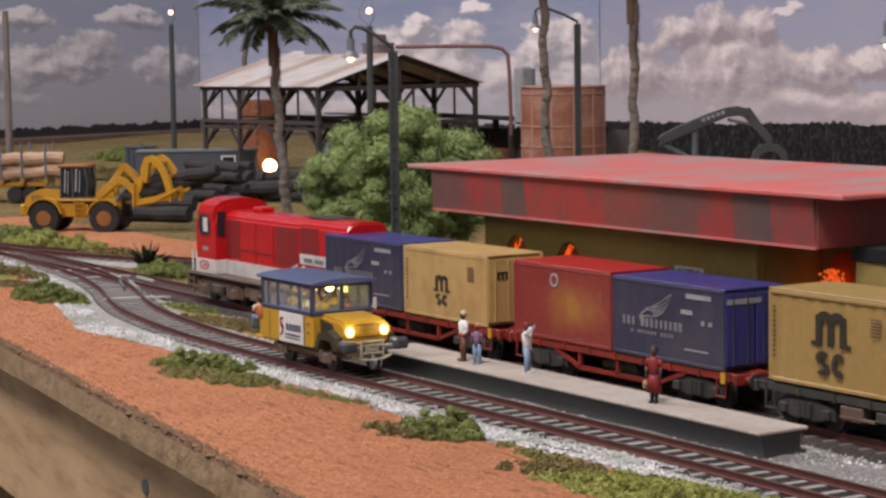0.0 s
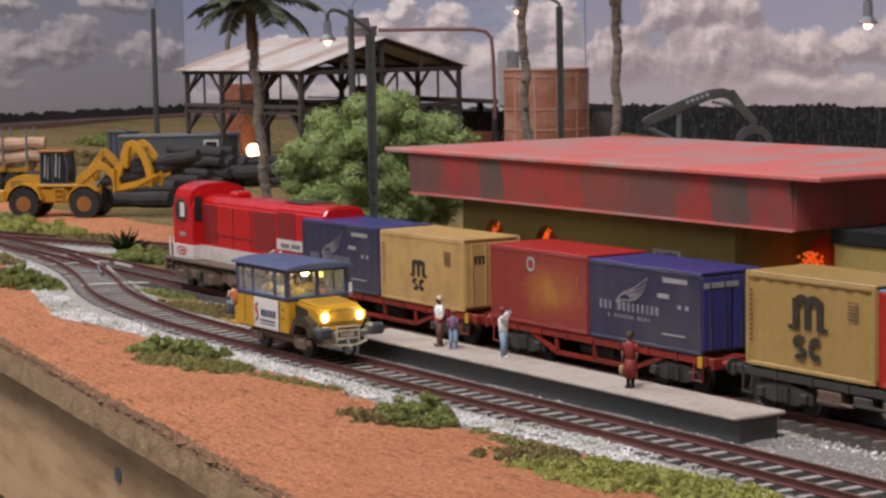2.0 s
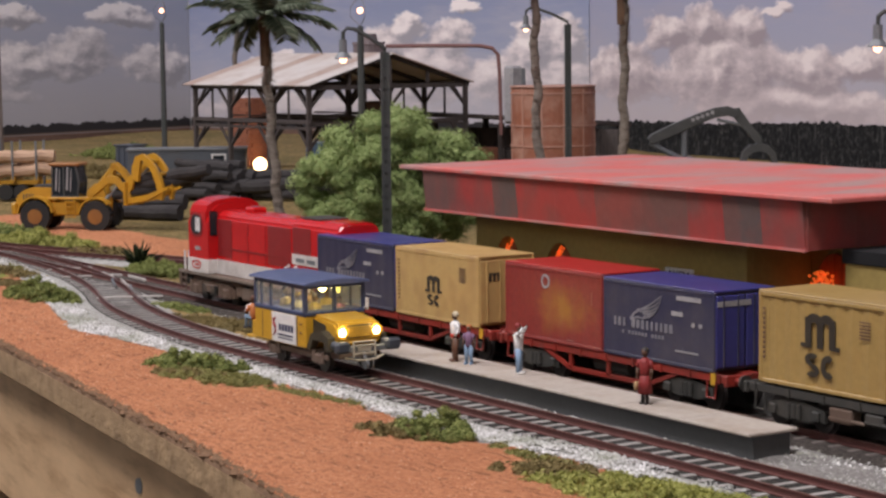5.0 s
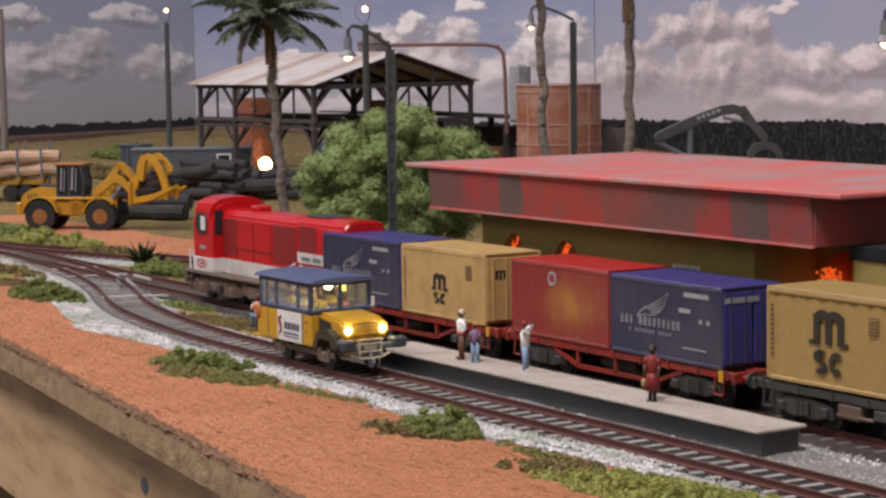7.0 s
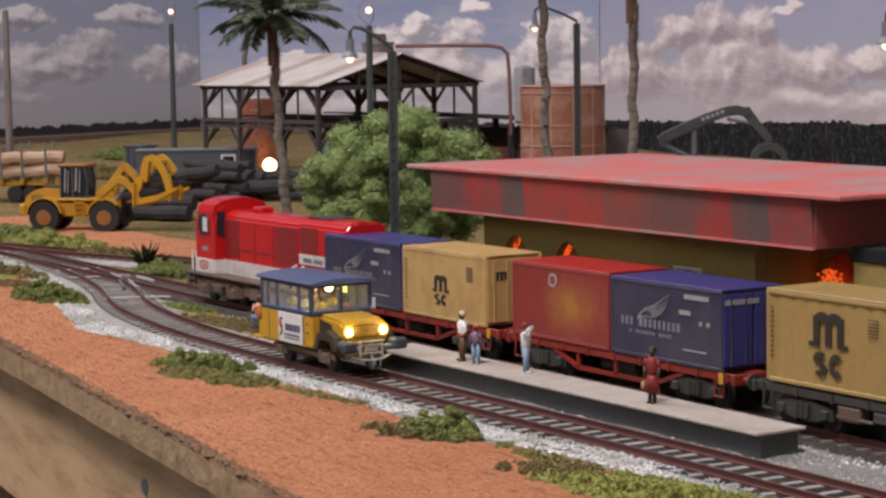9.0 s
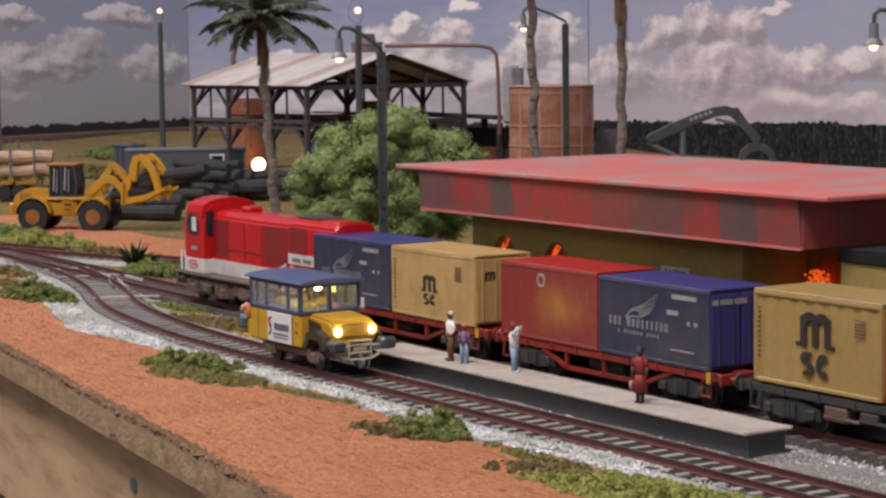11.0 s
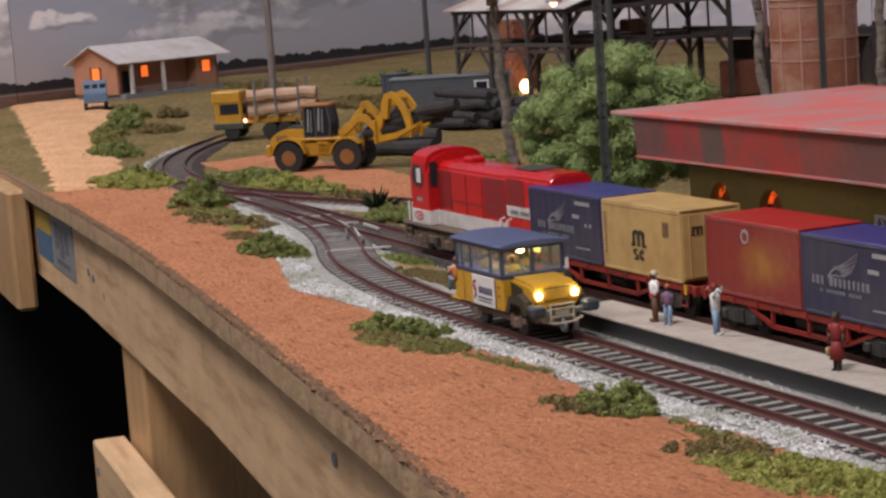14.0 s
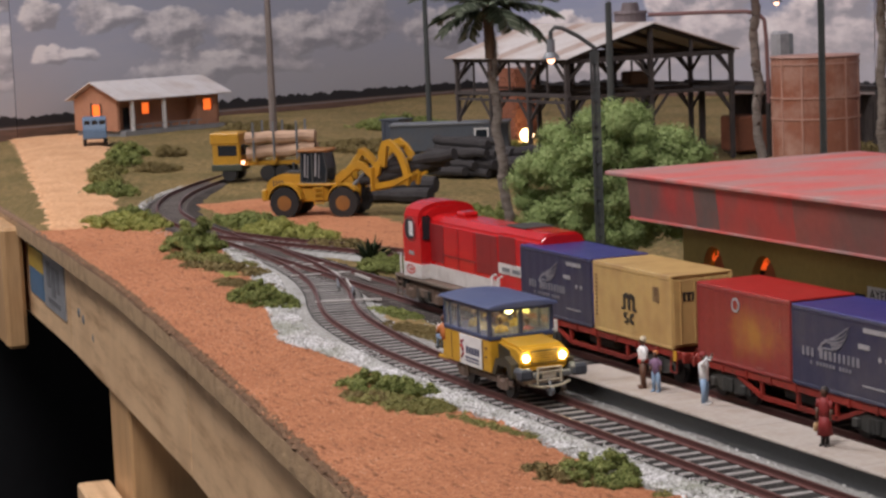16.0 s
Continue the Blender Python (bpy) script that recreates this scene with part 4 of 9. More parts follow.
def stroke(bm, pts, w, y):
    """A flat stroke of print along points (x, z), thinner towards its end."""
    lo, hi = [], []
    for k, p in enumerate(pts):
        a, b = Vector(pts[max(0, k - 1)]), Vector(pts[min(len(pts) - 1, k + 1)])
        d = (b - a).normalized()
        q = Vector((-d.y, d.x)) * w * 0.5 * (1 - 0.75 * k / (len(pts) - 1))
        lo.append((p[0] + q.x, p[1] + q.y))
        hi.append((p[0] - q.x, p[1] - q.y))
    prism(bm, lo + hi[::-1], y - 0.006, y + 0.006, axis="y")


def wing(parent, x, z, s, y):
    """The swept feathers of a carrier's emblem."""
    feathers = ([(-0.95, -0.42), (-0.7, -0.16), (-0.3, 0.02), (0.3, 0.26), (1.0, 0.66)], [(-0.55, -0.02), (0.2, 0.10), (0.7, 0.30), (1.0, 0.60)], [(-0.35, -0.08), (0.3, 0.0), (0.75, 0.18), (0.93, 0.40)],
                [(-0.15, -0.14), (0.3, -0.10), (0.66, 0.03), (0.80, 0.20)], [(-0.1, -0.24), (0.25, -0.20), (0.5, -0.12), (0.66, 0.02)], [(-0.95, -0.42), (-0.5, -0.30), (-0.1, -0.32), (0.3, -0.26)])
    for k, pts in enumerate(feathers):
        bm = B()
        stroke(bm, [(x + s * u, z + s * v) for u, v in pts], 0.085 * s if k else 0.12 * s, y - 0.0012 * k)
        part("emblem", bm, M_NAVYPRINT, parent, "pale wing emblem")


def block_mark(parent, cx, w, m0, m1, s0, s1, y):
    """A carrier's dark block shape: a twin-arched block on a foot over two curled rings."""
    n, t = 9, 0.21 * w
    bm = B()
    for k in (-1, 0, 1):
        box(bm, cx + k * (w - t) / 2, y, (m0 + m1) / 2 - 0.06 * (m1 - m0), t, 0.014, (m1 - m0) * 0.86)
    for k in (-1, 1):
        ox, ro = cx + k * (w - t) / 4, (w + t) / 4
        rz = 0.34 * (m1 - m0)
        outer = [(ox + ro * math.cos(math.pi * j / n), m1 - rz + rz * math.sin(math.pi * j / n)) for j in range(n + 1)]
        inner = [(ox + (ro - t) * math.cos(math.pi * j / n), m1 - rz + (rz - t) * math.sin(math.pi * j / n)) for j in range(n, -1, -1)]
        prism(bm, outer + inner, y - 0.0085 - 0.001 * k, y + 0.006, axis="y")
    for k in (-1, 1):
        box(bm, cx + k * 0.5 * w, y, m0 + 0.05 * w, 0.28 * w, 0.017, 0.10 * w)
    part("marking", bm, M_MARKDARK, parent, "dark twin-arched carrier mark")
    zc, hz = (s0 + s1) / 2, (s1 - s0) / 2
    for k, spans in ((-1, ((40, 270), (-140, 90))), (1, ((48, 312),))):
        bm = B()
        for j, (a0, a1) in enumerate(spans):
            oz, rz = (zc + (0.44 - 0.88 * j) * hz, 0.56 * hz) if k < 0 else (zc, hz)
            rx, tt = 0.24 * w, 0.16 * w
            arc = [math.radians(a0 + (a1 - a0) * q / n) for q in range(n + 1)]
            ox = cx + k * 0.26 * w
            prism(bm, [(ox + rx * math.cos(a), oz + rz * math.sin(a)) for a in arc] + [(ox + (rx - tt) * math.cos(a), oz + max(0.03, rz - tt) * math.sin(a)) for a in arc[::-1]], y - 0.007 - 0.001 * j, y + 0.006, axis="y")
        part("marking", bm, M_MARKDARK, parent, "dark curled carrier mark")


def corrugated(bm, length, width, z0, z1, pitch=0.28, depth=0.05):
    n = int(length / pitch / 2) * 2
    pts = []
    for side, xs in ((-1, range(n + 1)), (1, range(n, -1, -1))):
        for k in xs:
            x = -length / 2 + length * k / n
            d = depth if (k // 1) % 2 else 0.0
            pts.append((x, side * (width / 2 - d)))
    prism(bm, pts, z0, z1)


def container(x, y, z, length, height, mat, topmat, label, print_kind, corr=False, tarp=False):
    c = thing("container", x, y, z, 0, label, "container", "containers on the train")
    w = 2.40
    bm = B()
    if corr:
        corrugated(bm, length - 0.16, w - 0.06, 0.12, height - 0.12)
    else:
        corrugated(bm, length - 0.10, w - 0.02, 0.06, height - 0.05, 0.30, 0.007)
    part("body", bm, mat, c)
    bm = B()
    box(bm, 0, 0, height - 0.03, length - 0.02, w - 0.01, 0.06, 0.02)
    part("roof_panel", bm, topmat, c, "blue tarpaulin cover" if tarp else "")
    bm = B()
    for sx in (-1, 1):
        for sy in (-1, 1):
            box(bm, sx * (length / 2 - 0.06), sy * (w / 2 - 0.06), height / 2 - 0.02, 0.12, 0.12, height - 0.08, 0.02)
    for sy in (-1, 1):
        for zz in (0.07, height - 0.12):
            box(bm, 0, sy * (w / 2 - 0.05), zz, length - 0.24, 0.10, 0.12, 0.02)
    part("outer_frame", bm, mat, c)
    for sy in (-1, 1):
        bm = B()
        box(bm, length / 2 + 0.005, sy * w * 0.245, height / 2, 0.05, w * 0.46, height - 0.30, 0.02)
        d = part("door", bm, topmat if print_kind == "wing" else mat, c)
        bm = B()
        for yy in (0.13, 0.36):
            tube(bm, (length / 2 + 0.05, sy * w * yy, 0.16), (length / 2 + 0.05, sy * w * yy, height - 0.16), 0.025, sides=6)
        part("lock_bar", bm, mat, d)
    f = -w / 2 - 0.004
    e = length / 2 + 0.04
    if print_kind == "wing":
        wing(c, -0.55, height * 0.64, 0.80, f)
        rng = random.Random(4)
        word = [(-0.70 + 0.232 * k, height * 0.455, rng.choice((0.11, 0.15, 0.17)), 0.27) for k in range(-6, 7) if k != -3]
        bars("marking", word + [(-0.70 + 0.165 * k, height * 0.33, 0.10, 0.11) for k in range(-6, 7) if k not in (-5, 2)], c, M_NAVYPRINT, f, "pale lettering bars")
        bars("marking", [(1.55, height * 0.86, 1.15, 0.14), (1.0, height * 0.66, 0.55, 0.14), (2.1, height * 0.55, 0.16, 0.13), (1.75, height * 0.55, 0.14, 0.13), (1.45, height * 0.2, 1.1, 0.05)], c, M_MARKLIGHT, f, "pale data bars")
        bm = B()
        box(bm, e, -0.45, height * 0.84, 0.02, 1.3, 0.16)
        part("marking", bm, M_MARKLIGHT, c, "pale data bar")
    elif print_kind == "blocks":
        if corr:
            block_mark(c, 0.0, 1.22, 1.22, 2.20, 0.40, 1.08, f)
        else:
            block_mark(c, -0.15, 0.84, 1.00, 1.60, 0.52, 0.92, f)
        bars("marking", [(1.75, height * 0.80 - 0.09 * k, 0.42, 0.035) for k in range(6)] + [(-length / 2 + 0.25, height * 0.80 - 0.14 * k, 0.10, 0.07) for k in range(11)], c, M_RUST, f, "fine rows of faint data")
        bm = B()
        for k in range(3):
            box(bm, e, -0.72 + 0.17 * k, height * 0.70, 0.02, 0.10, 0.26)
        box(bm, e, -0.55, height * 0.70 + 0.13, 0.022, 0.44, 0.07)
        part("marking", bm, M_MARKDARK, c, "dark mark on the door")
    elif print_kind == "ring":
        bm = B()
        m = Matrix.Translation((-0.35, f, height * 0.80)) @ Matrix.Rotation(math.pi / 2, 4, "X")
        bmesh.ops.create_cone(bm, cap_ends=True, segments=20, radius1=0.24, radius2=0.24, depth=0.012, matrix=m)
        part("marking", bm, M_MARKLIGHT, c, "round pale badge")
        bm = B()
        bmesh.ops.create_cone(bm, cap_ends=True, segments=20, radius1=0.15, radius2=0.15, depth=0.02, matrix=m)
        part("marking", bm, mat, c)
        bars("marking", [(2.2, height * 0.66, 0.05, 0.42), (1.0, height * 0.08, 0.4, 0.04)], c, M_TANKTINT, f)
    elif print_kind == "line":
        bars("marking", [(-1.25, height * 0.52, 0.2, 0.7), (-0.85, height * 0.60, 0.35, 0.12), (-0.85, height * 0.44, 0.35, 0.12)] + [(0.1 + 0.45 * k, height * 0.45, 0.28, 0.42) for k in range(4)], c, M_MARKLIGHT, f, "pale lettering bars")
        bars("marking", [(-2.3, height * 0.84, 0.26, 0.16), (1.9, height * 0.74, 0.4, 0.1)], c, M_MARKLIGHT, f)
    return c


def flat_wagon(x, y, length, mat, label, bogie_mat, truss=True):
    w = thing("flat_wagon", x, y, 0, 0, label, "wagon", "wagons of the train")
    hl = length / 2
    bm = B()
    for s in (-1, 1):
        box(bm, 0, s * 1.08, 1.03, length, 0.14, 0.24, 0.02)
        for k in range(9):
            box(bm, -hl + 0.4 + (length - 0.8) * k / 8, s * 1.17, 1.03, 0.08, 0.05, 0.26)
    for k in range(9):
        box(bm, -hl + 0.3 + (length - 0.6) * k / 8, 0, 1.03, 0.16, 2.1, 0.14)
    box(bm, 0, 0, 1.03, length - 0.4, 0.5, 0.2)
    part("underframe", bm, mat, w)
    for s in (-1, 1):
        bm = B()
        box(bm, s * (hl - 0.05), 0, 1.0, 0.14, 2.5, 0.34, 0.03)
        part("end_beam", bm, mat, w)
        for t in (-0.85, 0.85):
            bm = B()
            tube(bm, (s * hl, t, 1.0), (s * (hl + 0.38), t, 1.0), 0.10, sides=10)
            tube(bm, (s * (hl + 0.36), t, 1.0), (s * (hl + 0.46), t, 1.0), 0.24, 0.22, sides=14)
            part("buffer", bm, mat, w)
    if truss:
        for s in (-1, 1):
            bm = B()
            q = length * 0.17
            y1 = s * 1.06
            for a, b in (((-q * 1.75, 0.95), (-q, 0.42)), ((-q, 0.42), (q, 0.42)), ((q, 0.42), (q * 1.75, 0.95)), ((-q, 0.42), (-q, 0.95)), ((q, 0.42), (q, 0.95)), ((0, 0.42), (0, 0.95))):
                beam(bm, (a[0], y1, a[1]), (b[0], y1, b[1]), 0.10, 0.13)
            part("truss", bm, mat, w)
        bm = B()
        tube(bm, (-1.2, -0.55, 0.68), (0.6, -0.55, 0.68), 0.24, sides=12)
        part("air_tank", bm, M_WAGONDARK, w)
    else:
        # brake gear, boxes and pipes slung under the frame
        for k, (gx, gz, gw, gh) in enumerate(((-2.2, 0.66, 0.9, 0.42), (-0.9, 0.72, 0.7, 0.3), (0.4, 0.62, 1.1, 0.46), (1.9, 0.7, 0.8, 0.34))):
            bm = B()
            box(bm, gx, -0.95, gz, gw, 0.4, gh, 0.04)
            tube(bm, (gx - gw / 2, -1.12, gz - 0.1), (gx + gw / 2 + 0.5, -1.12, gz - 0.1), 0.05, sides=6)
            part("brake_gear", bm, (M_LOCOFRAME, M_WAGONDARK)[k % 2], w)
    for s in (-1, 1):
        bx = s * (hl - 2.0)
        bm = B()
        for t in (-1.0, 1.0):
            prism(bm, [(bx - 1.2, 0.34), (bx - 0.95, 0.34), (bx - 0.35, 0.26), (bx + 0.35, 0.26), (bx + 0.95, 0.34), (bx + 1.2, 0.34), (bx + 1.2, 0.66), (bx + 0.4, 0.82), (bx - 0.4, 0.82), (bx - 1.2, 0.66)], t * 1.0 - 0.06, t * 1.0 + 0.06, axis="y")
            for u in (-0.9, 0.9):
                box(bm, bx + u, t * 1.10, 0.50, 0.28, 0.14, 0.28, 0.03)
            for u in (-0.2, 0.0, 0.2):
                tube(bm, (bx + u, t * 1.12, 0.34), (bx + u, t * 1.12, 0.74), 0.08, sides=8)
        box(bm, bx, 0, 0.62, 0.4, 2.0, 0.25)
        part("bogie_frame", bm, bogie_mat, w)
        for u in (-0.9, 0.9):
            for t in (-1, 1):
                bmw = wheel_bm(0.44, t * 0.76, 0.12)
                part("wheel", bmw, M_WHEEL, w, m=P(bx + u, 0, 0.44))
    # handrails and steps at the corners
    for s in (-1, 1):
        for t in (-1, 1):
            bm = B()
            pipe(bm, [(s * (hl - 0.5), t * 1.2, 0.95), (s * (hl - 0.5), t * 1.24, 0.45), (s * (hl - 0.9), t * 1.24, 0.45), (s * (hl - 0.9), t * 1.2, 0.95)], 0.035, 6)
            part("corner_step", bm, mat, w)
    bm = B()
    box(bm, hl - 0.62, -1.22, 1.0, 0.20, 0.03, 0.34)
    part("yellow_tag", bm, M_DYELLOW, w, "small yellow lever plate")
    return w


CY = 5.85
flat_wagon(-10.7, CY, 12.6, M_WAGONRED, "red flat wagon with truss frame on the main track", M_WAGONDARK)
flat_wagon(2.1, CY, 11.9, M_WAGONRED, "weathered red flat wagon behind the narrow platform", M_WAGONDARK)
flat_wagon(15.0, CY - 0.05, 12.2, M_WAGONDARK, "dark dirty flat wagon under yellow and red containers", M_WAGONDARK, False)
container(-13.8, CY, 1.16, 5.75, 2.52, M_NAVY, M_NAVYLIT, "navy blue container with pale wing emblem and bars", "wing")
container(-7.98, CY, 1.16, 5.55, 2.50, M_OCHRE, M_OCHRE, "weathered ochre yellow container with dark block mark", "blocks")
container(-0.82, CY, 1.16, 5.45, 2.52, M_CRED, M_CRED2, "rust stained red container with round pale badge", "ring")
container(4.72, CY, 1.16, 5.45, 2.46, M_NAVY, M_NAVYLIT, "deep blue container with pale wing emblem, shiny roof", "wing")
container(12.05, CY - 0.05, 1.22, 5.15, 2.68, M_OCHRE2, M_OCHRE2, "yellow ribbed container with large dark block mark", "blocks", True)
container(17.5, CY - 0.05, 1.22, 5.5, 2.60, M_CRED2, M_TARP, "bright red open container under a blue tarpaulin", "line", False, True)


# ---------------------------------------------------------------- diesel locomotive
def locomotive(x, y):
    lo = thing("diesel_locomotive", x, y, 0, 0, "glossy red and white diesel locomotive with brown frame", "locomotive")
    # frame, from -7.4 to 7.2
    bm = B()
    box(bm, -0.1, 0, 1.19, 14.6, 2.7, 0.12, 0.03)
    box(bm, -0.1, 0, 1.00, 13.8, 2.2, 0.30, 0.03)
    part("frame", bm, M_LOCOFRAME, lo)
    bm = B()
    for s in (-1, 1):
        box(bm, -0.1, s * 1.36, 1.18, 14.4, 0.04, 0.10)
    part("running_board", bm, paint("pale_sill", (0.21, 0.165, 0.13), 0.8, (0.09, 0.06, 0.045), 0.8, 1.0, 6), lo, "pale brown sill of the running board")
    for k, (gx, gw, gh) in enumerate(((-1.75, 0.5, 0.5), (-1.1, 0.5, 0.36), (1.85, 0.4, 0.42), (-6.6, 0.5, 0.3), (6.6, 0.5, 0.3))):
        bm = B()
        box(bm, gx, -1.12, 0.98 - gh / 2, gw, 0.22, gh, 0.03)
        part("equipment_box", bm, (M_LOCOFRAME, M_WAGONDARK)[k % 2], lo)
    for s in (-1, 1):
        for xx in (-6.9, 6.9):
            bm = B()
            for zz in (0.35, 0.62, 0.88):
                box(bm, xx, s * 1.30, zz, 0.5, 0.16, 0.04)
            for u in (-0.24, 0.24):
                box(bm, xx + u, s * 1.34, 0.75, 0.04, 0.05, 0.9)
            part("step_ladder", bm, M_LOCOFRAME, lo)
    for s in (-1, 1):
        bm = B()
        prism(bm, [(-1.35, 0.55), (1.35, 0.55), (1.35, 1.26), (-1.35, 1.26)], s * 7.2 - 0.12, s * 7.2 + 0.12, axis="x")
        part("end_beam", bm, M_LOCOFRAME, lo)
        for t in (-0.85, 0.85):
            bm = B()
            tube(bm, (s * 7.3, t, 0.98), (s * 7.75, t, 0.98), 0.12, sides=10)
            tube(bm, (s * 7.72, t, 0.98), (s * 7.82, t, 0.98), 0.26, 0.24, sides=14)
            part("buffer", bm, M_WAGONDARK, lo)
    # cab with rounded roof
    def arch(half, z0, zs, zt, n=8):
        pts = [(-half, z0), (half, z0), (half, zs)]
        for k in range(1, n):
            a = math.pi * k / n
            pts.append((half * math.cos(a) * 0.98, zs + (zt - zs) * math.sin(a) ** 0.75))
        return pts + [(-half, zs)]
    bm = B()
    prism(bm, arch(1.36, 1.25, 3.92, 4.52), -6.25, -4.35, axis="x")
    bmesh.ops.bevel(bm, geom=[e for e in bm.edges if abs(e.verts[0].co.x - e.verts[1].co.x) < 0.01 and e.verts[0].co.z > 1.3 and e.verts[1].co.z > 1.3], offset=0.20, segments=4, affect="EDGES")
    cab = part("cab", bm, M_LOCORED, lo, smooth=False)
    bm = B()
    box(bm, -5.3, 0, 1.56, 1.96, 2.76, 0.62, 0.02)
    part("stripe", bm, M_LOCOWHITE, cab, "white band")
    def oval(rx, rz, y0, y1):
        bm = B()
        prism(bm, [(-5.42 + rx * math.copysign(abs(math.cos(math.tau * k / 24)) ** 0.75, math.cos(math.tau * k / 24)), 3.35 + rz * math.copysign(abs(math.sin(math.tau * k / 24)) ** 0.75, math.sin(math.tau * k / 24))) for k in range(24)], y0, y1, axis="y")
        return bm
    part("window_surround", oval(0.62, 0.52, -1.385, -1.34), M_LOCOBROWN, cab, "dull red oval window rim")
    part("window", oval(0.50, 0.42, -1.40, -1.36), M_DARKGLASS, cab)
    # pale upright strips over the dark pane
    bm = B()
    for xx, ww in ((-5.40, 0.10), (-5.22, 0.16), (-5.06, 0.07)):
        box(bm, xx, -1.405, 3.37, ww, 0.02, 0.62)
    part("window_curtain", bm, M_WHITE, cab)
    bm = B()
    box(bm, -4.33, -1.08, 3.45, 0.04, 0.36, 1.05, 0.05)
    part("window", bm, M_DARKGLASS, cab)
    bm = B()
    for k in range(4):
        box(bm, -5.55 + 0.14 * k, -1.372, 2.32, 0.10, 0.012, 0.17)
    part("marking", bm, M_MARKLIGHT, cab, "small pale bars")
    bm = B()
    for k in range(20):
        a = math.tau * k / 20
        b = math.tau * (k + 1) / 20
        beam(bm, (-5.45 + 0.42 * math.cos(a), -1.39, 1.60 + 0.17 * math.sin(a)), (-5.45 + 0.42 * math.cos(b), -1.39, 1.60 + 0.17 * math.sin(b)), 0.02, 0.05)
    box(bm, -5.40, -1.39, 1.60, 0.4, 0.02, 0.07)
    part("marking", bm, M_LOCORED, cab, "red oval badge")
    # hood
    def hood(xa, xb, half, zt, mat, name="hood"):
        bm = B()
        prism(bm, [(-half, 1.25), (half, 1.25), (half, zt - 0.30), (half - 0.22, zt - 0.06), (half - 0.5, zt), (-half + 0.5, zt), (-half + 0.22, zt - 0.06), (-half, zt - 0.30)], xa, xb, axis="x")
        bmesh.ops.bevel(bm, geom=bm.edges[:], offset=0.09, segments=3, affect="EDGES")
        return part(name, bm, mat, lo)
    h1 = hood(-4.4, 2.6, 0.92, 4.02, M_LOCORED)
    h2 = hood(2.55, 6.4, 0.96, 4.10, M_LOCORED)
    for xa, xb in ((-4.2, -2.9), (0.4, 2.4)):
        bm = B()
        box(bm, (xa + xb) / 2, -0.925, 2.85, xb - xa, 0.03, 1.6, 0.01)
        part("faded_panel", bm, M_LOCOBROWN, h1, "dull brownish red panel")
    bm = B()
    box(bm, 3.4, -0.965, 3.1, 1.5, 0.03, 1.3, 0.01)
    part("faded_panel", bm, M_LOCOBROWN, h2, "dull brownish red panel")
    bm = B()
    box(bm, 3.6, 0, 4.12, 1.7, 1.3, 0.05, 0.01)
    part("roof_grille", bm, M_WAGONDARK, h2)
    bm = B()
    for xx in (-3.0, -1.4, 0.2, 1.8):
        box(bm, xx, -0.935, 2.75, 0.03, 0.02, 1.75)
    box(bm, -0.9, -0.94, 2.42, 6.6, 0.03, 0.04)
    part("panel_seams", bm, M_LOCOBROWN, h1)
    bm = B()
    box(bm, -0.9, -0.93, 1.58, 6.9, 0.03, 0.62)
    part("stripe", bm, M_LOCOWHITE, h1, "white band")
    bm = B()
    box(bm, 4.5, -0.975, 2.45, 3.8, 0.03, 0.42)
    part("stripe", bm, M_LOCOWHITE, h2, "scuffed white band")
    for k in range(3):
        bm = B()
        box(bm, 3.3 + 0.9 * k, -0.985, 2.42, 0.7, 0.03, 0.16)
        part("grille", bm, M_STEELGREY, h2)
    bm = B()
    box(bm, -2.4, 0, 4.1, 0.8, 0.7, 0.26, 0.08)
    part("exhaust", bm, M_LOCORED, h1)
    # handrails
    for xx in (-7.0, -6.6, 6.6, 7.0):
        for t in (-1.2, 1.2):
            bm = B()
            tube(bm, (xx, t, 1.24), (xx, t, 2.1), 0.045, sides=6)
            part("handrail_post", bm, M_WHITE, lo, "white handrail post")
    for xx in (2.55, 3.15):
        bm = B()
        pipe(bm, [(xx, -1.25, 1.24), (xx, -1.27, 2.1), (xx + 0.05, -1.1, 2.18)], 0.06, 6)
        part("handrail_post", bm, M_WHITE, lo, "white handrail post")
    # bogies
    for s in (-1, 1):
        bx = s * 4.35
        bm = B()
        for t in (-1.15, 1.15):
            prism(bm, [(bx - 2.2, 0.35), (bx + 2.2, 0.35), (bx + 2.2, 0.72), (bx + 1.7, 0.92), (bx - 1.7, 0.92), (bx - 2.2, 0.72)], t - 0.07, t + 0.07, axis="y")
            for u in (-1.45, 1.45):
                box(bm, bx + u, t * 1.08, 0.50, 0.46, 0.2, 0.42, 0.05)
                tube(bm, (bx + u - 0.42, t * 1.08, 0.35), (bx + u - 0.42, t * 1.08, 0.86), 0.10, sides=8)
                tube(bm, (bx + u + 0.42, t * 1.08, 0.35), (bx + u + 0.42, t * 1.08, 0.86), 0.10, sides=8)
            box(bm, bx, t * 1.1, 0.62, 0.9, 0.2, 0.34, 0.04)
        part("bogie_frame", bm, M_LOCOFRAME, lo)
        for u in (-0.55, -0.28, 0.28, 0.55):
            bm = B()
            for q in range(5):
                tube(bm, (bx + u, -1.30, 0.36 + 0.09 * q), (bx + u, -1.30, 0.41 + 0.09 * q), 0.10, sides=8)
            part("coil_spring", bm, M_WAGONDARK, lo)
        for u in (-1.45, 1.45):
            for t in (-1, 1):
                part("wheel", wheel_bm(0.5, t * 0.76, 0.13), M_WHEEL, lo, m=P(bx + u, 0, 0.5))
    bm = B()
    box(bm, 0, -0.9, 0.66, 3.0, 0.7, 0.62, 0.08)
    box(bm, 0, 0.9, 0.66, 3.0, 0.7, 0.62, 0.08)
